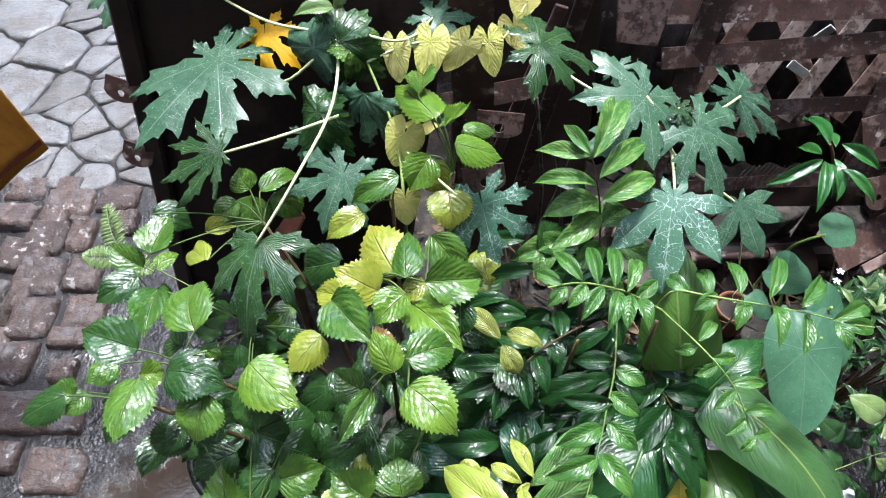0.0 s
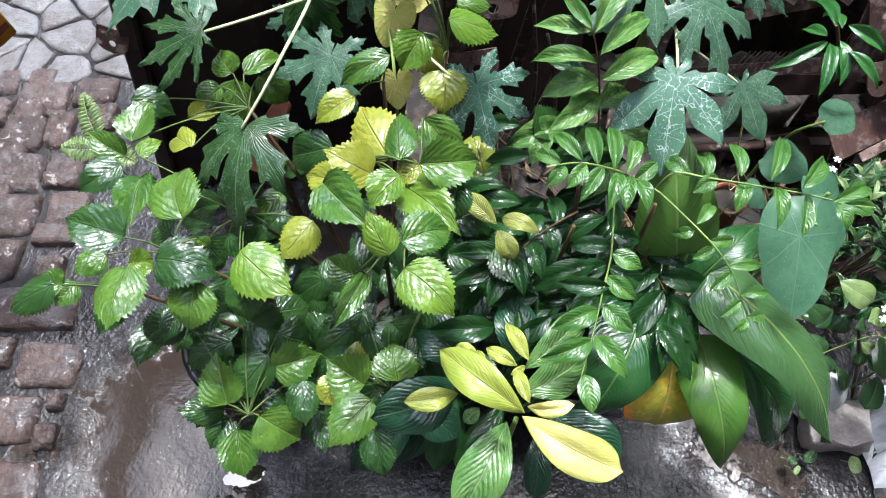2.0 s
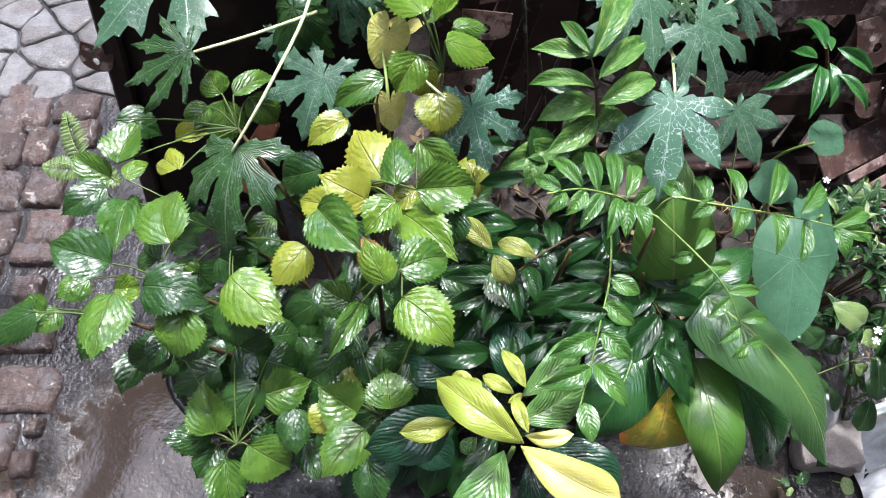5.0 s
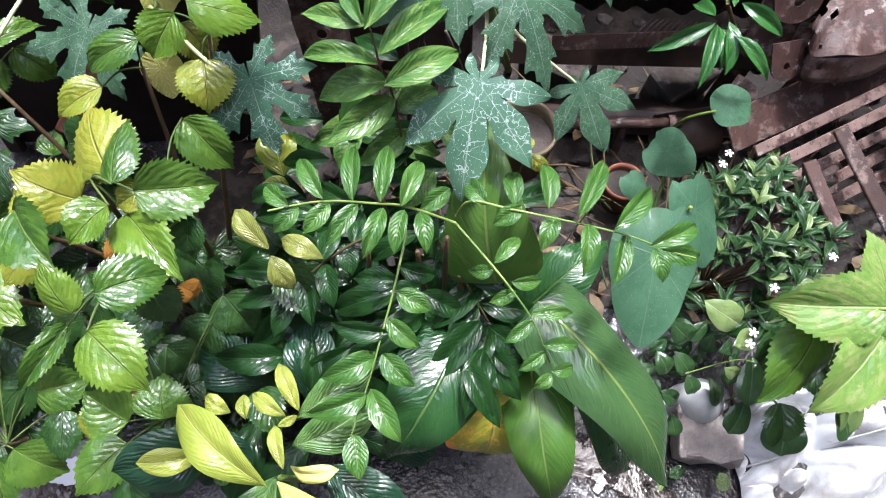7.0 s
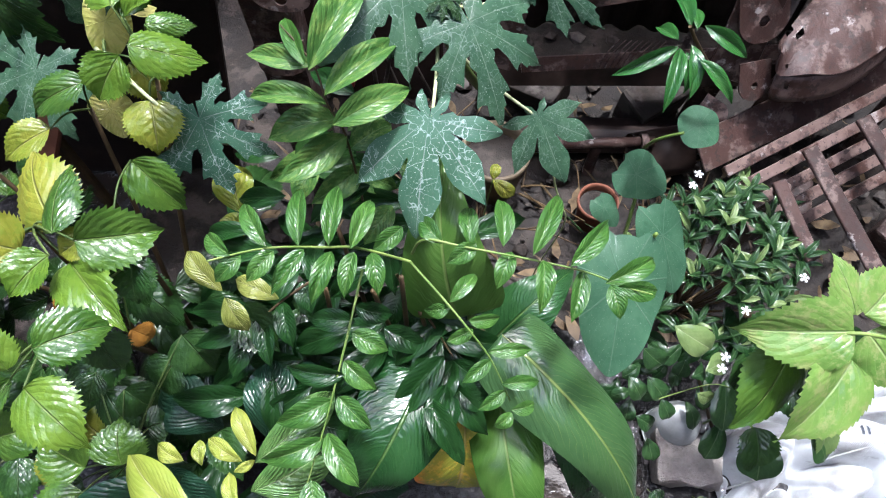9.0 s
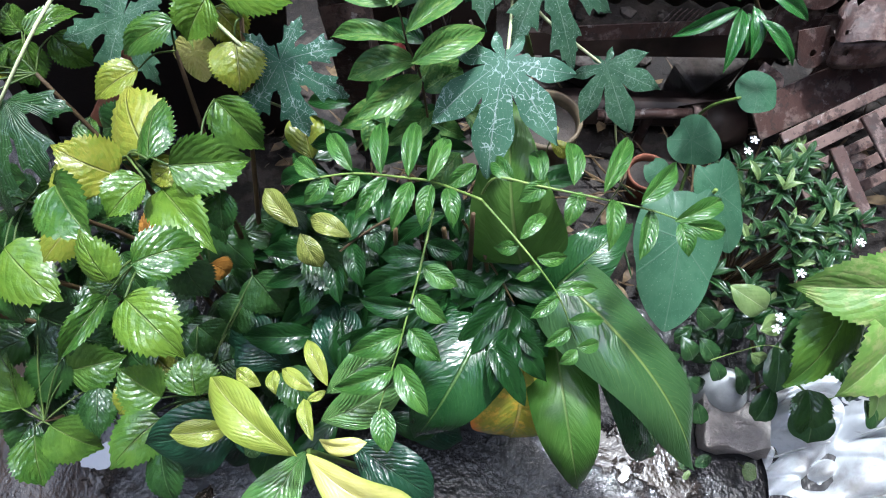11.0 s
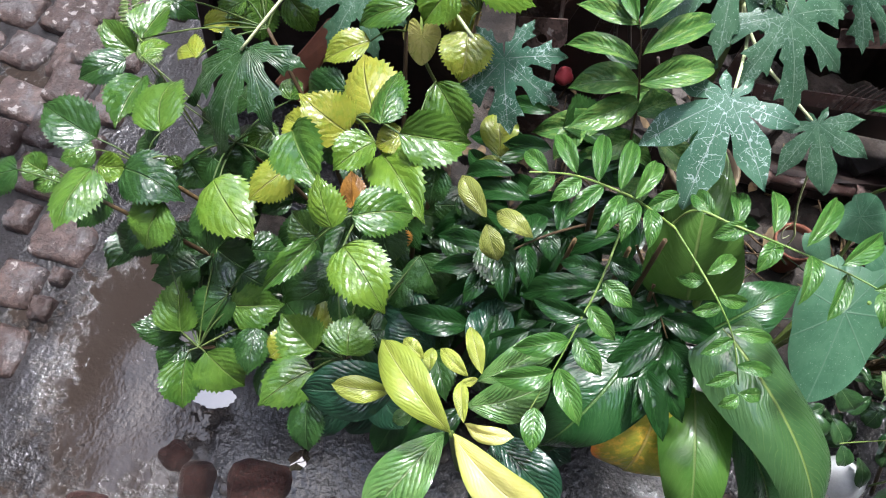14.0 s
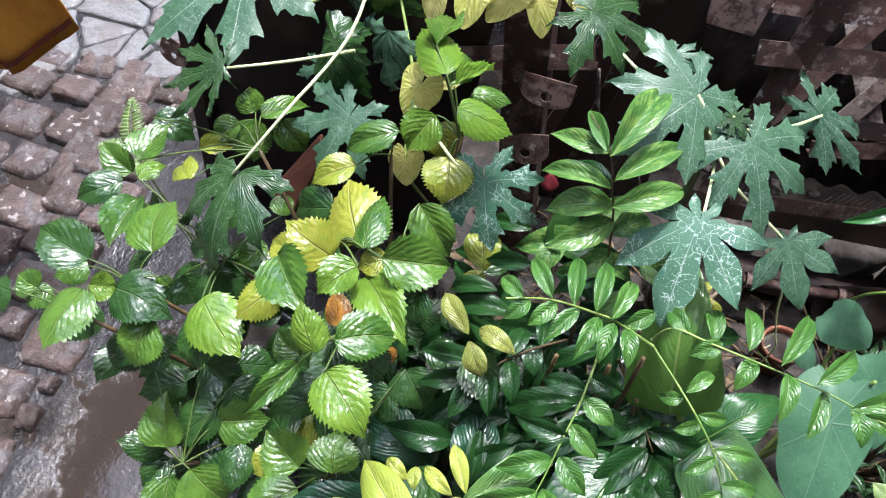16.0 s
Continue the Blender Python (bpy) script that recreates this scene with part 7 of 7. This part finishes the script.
leaf(climber, TRIL, RIGHT, (0.854, 0.611, 0.520), (0.705, 0.618, 0.480), 0.101)
leaf(climber, TRIL, RIGHT, (0.866, 0.583, 0.480), (0.779, 0.473, 0.420), 0.106)
leaf(climber, TRIL, RIGHT, (0.872, 0.642, 0.500), (0.832, 0.715, 0.550), 0.055)
leaf(climber, TRIL, HIB, (0.803, 0.606, 0.440), (0.737, 0.501, 0.370), 0.099)
leaf(climber, OVATE, HIB_DARK, (0.793, 0.624, 0.450), (0.744, 0.646, 0.420), 0.059)
leaf(climber, TRIL, RIGHT, (0.884, 0.642, 0.500), (0.943, 0.712, 0.520), 0.091)
leaf(climber, TRIL, RIGHT, (0.895, 0.625, 0.480), (0.959, 0.551, 0.430), 0.093)
leaf(climber, OVATE, HIB_DARK, (0.808, 0.530, 0.280), (0.811, 0.455, 0.240), 0.066)
leaf(climber, OVATE, SMALL_LT, (0.926, 0.555, 0.270), (0.924, 0.486, 0.230), 0.044)
leaf(climber, OVATE, SMALL, (0.861, 0.547, 0.300), (0.878, 0.513, 0.270), 0.034)
tube("stem", [(0.908, 0.601, 0.520), (0.847, 0.608, 0.520), (0.833, 0.608, 0.450), (0.925, 0.598, 0.200), (0.999, 0.614, 0.000)], 0.0025, 0.003, STEM, climber)
bush = thing("broad_glossy_shrub", "low shrub with rounded dark glossy leaves", "shrub", at=(0.78, 0.56, 0.0))
leaf(bush, BROAD, SMALL_LT, (0.659, 0.655, 0.390), (0.721, 0.628, 0.365), 0.047)
leaf(bush, BROAD, SMALL, (0.823, 0.526, 0.260), (0.817, 0.454, 0.235), 0.069)
leaf(bush, BROAD, SMALL, (0.770, 0.543, 0.240), (0.745, 0.489, 0.215), 0.048)
leaf(bush, BROAD, SMALL, (0.758, 0.597, 0.310), (0.753, 0.521, 0.285), 0.046)
leaf(bush, BROAD, SMALL, (0.912, 0.526, 0.250), (0.936, 0.489, 0.225), 0.042)
leaf(bush, BROAD, SMALL, (0.624, 0.634, 0.340), (0.660, 0.615, 0.315), 0.039)
leaf(bush, BROAD, SMALL, (0.612, 0.602, 0.290), (0.635, 0.572, 0.265), 0.032)
leaf(bush, BROAD, SMALL, (0.643, 0.605, 0.280), (0.675, 0.576, 0.255), 0.033)
leaf(bush, BROAD, SMALL, (0.668, 0.574, 0.260), (0.687, 0.548, 0.235), 0.029)
leaf(bush, BROAD, SMALL, (0.626, 0.580, 0.230), (0.621, 0.547, 0.205), 0.030)
leaf(bush, BROAD, SMALL, (0.639, 0.556, 0.210), (0.673, 0.544, 0.185), 0.030)
leaf(bush, BROAD, SMALL_LT, (0.713, 0.598, 0.350), (0.756, 0.625, 0.325), 0.034)
leaf(bush, BROAD, SMALL_LT, (0.703, 0.568, 0.330), (0.734, 0.566, 0.305), 0.024)
leaf(bush, BROAD, SMALL, (0.694, 0.591, 0.340), (0.723, 0.615, 0.315), 0.028)
leaf(bush, BROAD, SMALL, (0.788, 0.558, 0.310), (0.774, 0.581, 0.285), 0.039)
leaf(bush, BROAD, SMALL, (0.678, 0.535, 0.130), (0.692, 0.500, 0.105), 0.032)
leaf(bush, BROAD, SMALL, (0.699, 0.627, 0.310), (0.691, 0.606, 0.285), 0.029)
tube("stem", [(0.707, 0.603, 0.330), (0.742, 0.589, 0.250), (0.804, 0.585, 0.100), (0.845, 0.586, 0.000)], 0.003, 0.004, STEM_BR, bush)
tube("stem", [(0.664, 0.574, 0.260), (0.726, 0.585, 0.320), (0.765, 0.584, 0.310)], 0.001, 0.0008, STEM, bush)
tube("stem", [(0.822, 0.529, 0.250), (0.789, 0.560, 0.240), (0.792, 0.570, 0.100)], 0.002, 0.002, STEM, bush)

# ---- lower leaves of each shrub, mostly in dark greens that carry their shade ----
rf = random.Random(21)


def undergrowth(plant, kind, mats, count, centre, spread, size, aspect):
    for i in range(count):
        p = Vector([c + s * rf.uniform(-1, 1) for c, s in zip(centre, spread)])
        out = Vector((p.x - plant.location.x, p.y - plant.location.y - 0.12, 0))
        a = math.atan2(out.y, out.x) + rf.uniform(-1.1, 1.1)
        d = size * rf.uniform(0.75, 1.2)
        tip = p + Vector((d * math.cos(a), d * math.sin(a), -d * rf.uniform(0.05, 0.6)))
        leaf(plant, kind, rf.choice(mats), p, tip, d * aspect, face=(0.1 * rf.uniform(-1, 1), -0.4, 1.0))


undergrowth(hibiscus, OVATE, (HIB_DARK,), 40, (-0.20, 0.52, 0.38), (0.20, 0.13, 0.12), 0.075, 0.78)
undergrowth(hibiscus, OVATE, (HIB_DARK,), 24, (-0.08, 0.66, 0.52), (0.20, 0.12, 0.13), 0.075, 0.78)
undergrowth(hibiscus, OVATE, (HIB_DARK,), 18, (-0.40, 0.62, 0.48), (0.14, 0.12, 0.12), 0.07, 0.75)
undergrowth(pinnate, LANCE, (FERN,), 70, (0.17, 0.60, 0.44), (0.15, 0.12, 0.12), 0.085, 0.40)
undergrowth(gardenia, BROAD, (GARD_DK, GARD_DK, FERN), 14, (0.05, 0.46, 0.36), (0.12, 0.07, 0.08), 0.12, 0.42)
undergrowth(pinnate, LANCE, (FERN,), 22, (0.20, 0.74, 0.60), (0.14, 0.10, 0.10), 0.085, 0.38)
undergrowth(bush, BROAD, (SMALL, SMALL, FERN), 36, (0.73, 0.65, 0.20), (0.10, 0.06, 0.10), 0.042, 0.6)
undergrowth(climber, OVATE, (SMALL, HIB_DARK), 12, (0.88, 0.66, 0.30), (0.07, 0.05, 0.06), 0.06, 0.75)
undergrowth(taro, HEARTS, (TARO, SMALL), 5, (0.56, 0.82, 0.24), (0.06, 0.08, 0.05), 0.045, 1.6)
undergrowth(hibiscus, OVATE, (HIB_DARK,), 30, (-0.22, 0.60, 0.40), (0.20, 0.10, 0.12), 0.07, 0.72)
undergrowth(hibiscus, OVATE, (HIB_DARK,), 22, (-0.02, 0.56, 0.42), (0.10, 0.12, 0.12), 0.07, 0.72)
undergrowth(pinnate, LANCE, (FERN,), 26, (0.12, 0.72, 0.40), (0.14, 0.08, 0.10), 0.08, 0.38)
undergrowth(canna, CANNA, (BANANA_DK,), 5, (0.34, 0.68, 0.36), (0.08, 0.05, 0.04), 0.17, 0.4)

# ---- small-leaved flowering plant ----
jasmine = thing("white_flowering_plant", "dense small-leaved plant with fine white flowers", "flowering plant", at=(0.80, 0.83, 0.0))
rj = random.Random(3)
for i in range(74):
    a, r = rj.uniform(0, 6.283), rj.random() ** 0.5
    top = Vector((0.80 + 0.16 * r * math.cos(a), 0.82 + 0.17 * r * math.sin(a), 0.24 + 0.12 * (1 - r * r) + rj.uniform(-0.03, 0.03)))
    for k in range(6):
        b = k * 1.05 + rj.uniform(-0.3, 0.3)
        out = Vector((math.cos(b), math.sin(b), rj.uniform(0.0, 0.6))).normalized() * rj.uniform(0.030, 0.050)
        base = top + Vector((0, 0, -0.012 * (k // 3)))
        leaf(jasmine, LANCE, SMALL_LT if (rj.random() < 0.3 and k < 3) else SMALL, base, base + out, rj.uniform(0.009, 0.013), face=(0, 0, 1))
    if i % 3 == 0:
        tube("branch", [(0.80, 0.82, 0.0), (0.80 + 0.6 * (top.x - 0.80), 0.82 + 0.6 * (top.y - 0.82), top.z * 0.6), top], 0.003, 0.001, STEM_BR, jasmine, 5)


def flower(at, size):
    verts, faces = [Vector(at)], []
    for k in range(5):
        a = k * 2 * math.pi / 5
        for da, r, z in ((-0.42, 0.62, 0.1), (-0.25, 0.95, 0.02), (0.25, 0.95, 0.02), (0.42, 0.62, 0.1)):
            verts.append(Vector(at) + Vector((math.cos(a + da) * r * size, math.sin(a + da) * r * size, z * size)))
        j = 1 + 4 * k
        faces += [(0, j, j + 1), (0, j + 1, j + 2), (0, j + 2, j + 3)]
    mesh_ob("flower", verts, faces, PETAL, jasmine, "small white five-petalled flower")


for at in ((0.746, 0.95, 0.345), (0.735, 0.93, 0.34), (0.882, 0.75, 0.37), (0.785, 0.695, 0.36), (0.742, 0.618, 0.362), (0.735, 0.60, 0.36), (0.90, 0.86, 0.34)):
    flower(at, 0.0085)

# seedlings on the mud beside the stone block
seedling = thing("seedling", "tiny round-leaved seedling growing out of the wet mud", "seedling", at=(0.62, 0.44, 0.0))
for base, tip, wide, m in (((0.671, 0.428, 0.045), (0.678, 0.447, 0.04), 1.0, SMALL), ((0.692, 0.437, 0.045), (0.729, 0.454, 0.04), 0.6, SMALL), ((0.686, 0.429, 0.045), (0.674, 0.412, 0.04), 0.6, SMALL_LT), ((0.795, 0.453, 0.045), (0.795, 0.417, 0.04), 0.9, SMALL_LT)):
    base, tip = [[(p + q) / 2 for p, q in zip(base, tip)], tip]
    leaf(seedling, ROUND, m, base, tip, wide)
    tube("stalk", ((base[0], base[1] + 0.02, -0.01), base), 0.0012, 0.001, STEM, seedling, 5)

# dry vine hanging from the papaya leaf, and a yellowed leaf on the earth
vine = thing("dry_vine", "thin pale dried vine dangling from the papaya sapling", "vine", at=(0.488, 0.792, 0.0))
tube("vine", [(0.436, 0.805, 0.66), (0.456, 0.799, 0.56), (0.475, 0.797, 0.50), (0.488, 0.792, 0.44), (0.470, 0.80, 0.22), (0.488, 0.792, 0.0)], 0.0017, 0.0012, STEM_PALE, vine, 5)
tube("tendril", [(0.475, 0.797, 0.50), (0.466, 0.790, 0.485), (0.470, 0.785, 0.47), (0.478, 0.790, 0.475)], 0.0009, 0.0006, STEM_PALE, vine, 5)
yellowed = thing("yellow_sprig", "sprig with yellow leaves under the papaya", "sprig", at=(0.37, 0.88, 0.0))
tube("stem", [(0.37, 0.88, 0.0), (0.375, 0.885, 0.25), (0.382, 0.881, 0.42)], 0.002, 0.0012, STEM, yellowed, 5)
leaf(yellowed, BROAD, HIB_YEL, (0.382, 0.881, 0.42), (0.418, 0.864, 0.40), 0.026)
leaf(yellowed, BROAD, HIB_YEL, (0.382, 0.881, 0.42), (0.388, 0.905, 0.43), 0.018)

# small fern in the joints beside the path
bird_fern = thing("small_fern", "small pale green fern growing beside the path", "fern", at=(-0.64, 0.86, 0.0))
for top, mid in (((-0.690, 0.955, 0.50), (-0.64, 0.86, 0.49)), ((-0.72, 0.86, 0.46), (-0.64, 0.84, 0.48)), ((-0.55, 0.80, 0.50), (-0.62, 0.84, 0.48))):
    top, mid = Vector(top), Vector(mid)
    root = Vector((-0.60, 0.86, 0.0))
    tube("stalk", (root, mid * 0.5 + root * 0.5, mid, top), 0.0014, 0.0007, STEM, bird_fern, 5)
    along = (top - mid)
    side = along.cross(Vector((0, -0.5, 1))).normalized()
    for i in range(13):
        p = mid + along * (i / 13)
        w = 0.026 * math.sin(math.pi * (0.25 + 0.72 * i / 13))
        for s in (-1, 1):
            leaf(bird_fern, LANCE, SMALL_LT, p, p + side * s * w + along.normalized() * 0.006, 0.0065, name="pinna")

# ---- dead leaves and straw on the earth ----
rl = random.Random(77)
verts, faces, uvs = [], [], []
for i in range(420):
    x, y = rl.uniform(-0.2, 1.25), rl.uniform(0.72, 1.35)
    a, d = rl.uniform(0, 6.283), rl.uniform(0.015, 0.06)
    w = d * rl.choice((0.08, 0.12, 0.35, 0.45))
    c, q = math.cos(a), math.sin(a)
    o = len(verts)
    for f, h in ((0, 0.1), (0.35, 1), (0.7, 0.8), (1, 0.05)):
        for k in (-0.5, 0.5):
            verts.append((x + c * f * d - q * k * w * h, y + q * f * d + c * k * w * h, 0.03 + 0.012 * math.sin(3 * f + i) + 0.006 * k * rl.uniform(-1, 1)))
    faces += [(o + 2 * k, o + 2 * k + 1, o + 2 * k + 3, o + 2 * k + 2) for k in range(3)]
LITTER = plain_mat("dead_leaf", rgb("4A3A28"), rgb("8A7454"), 0.7, 30.0, third=rgb("6A5A48"), tscale=18.0)
tagged(mesh_ob("leaf_litter", verts, faces, LITTER), "dead brown leaves and straw strewn on damp earth", "litter", kind="stuff")
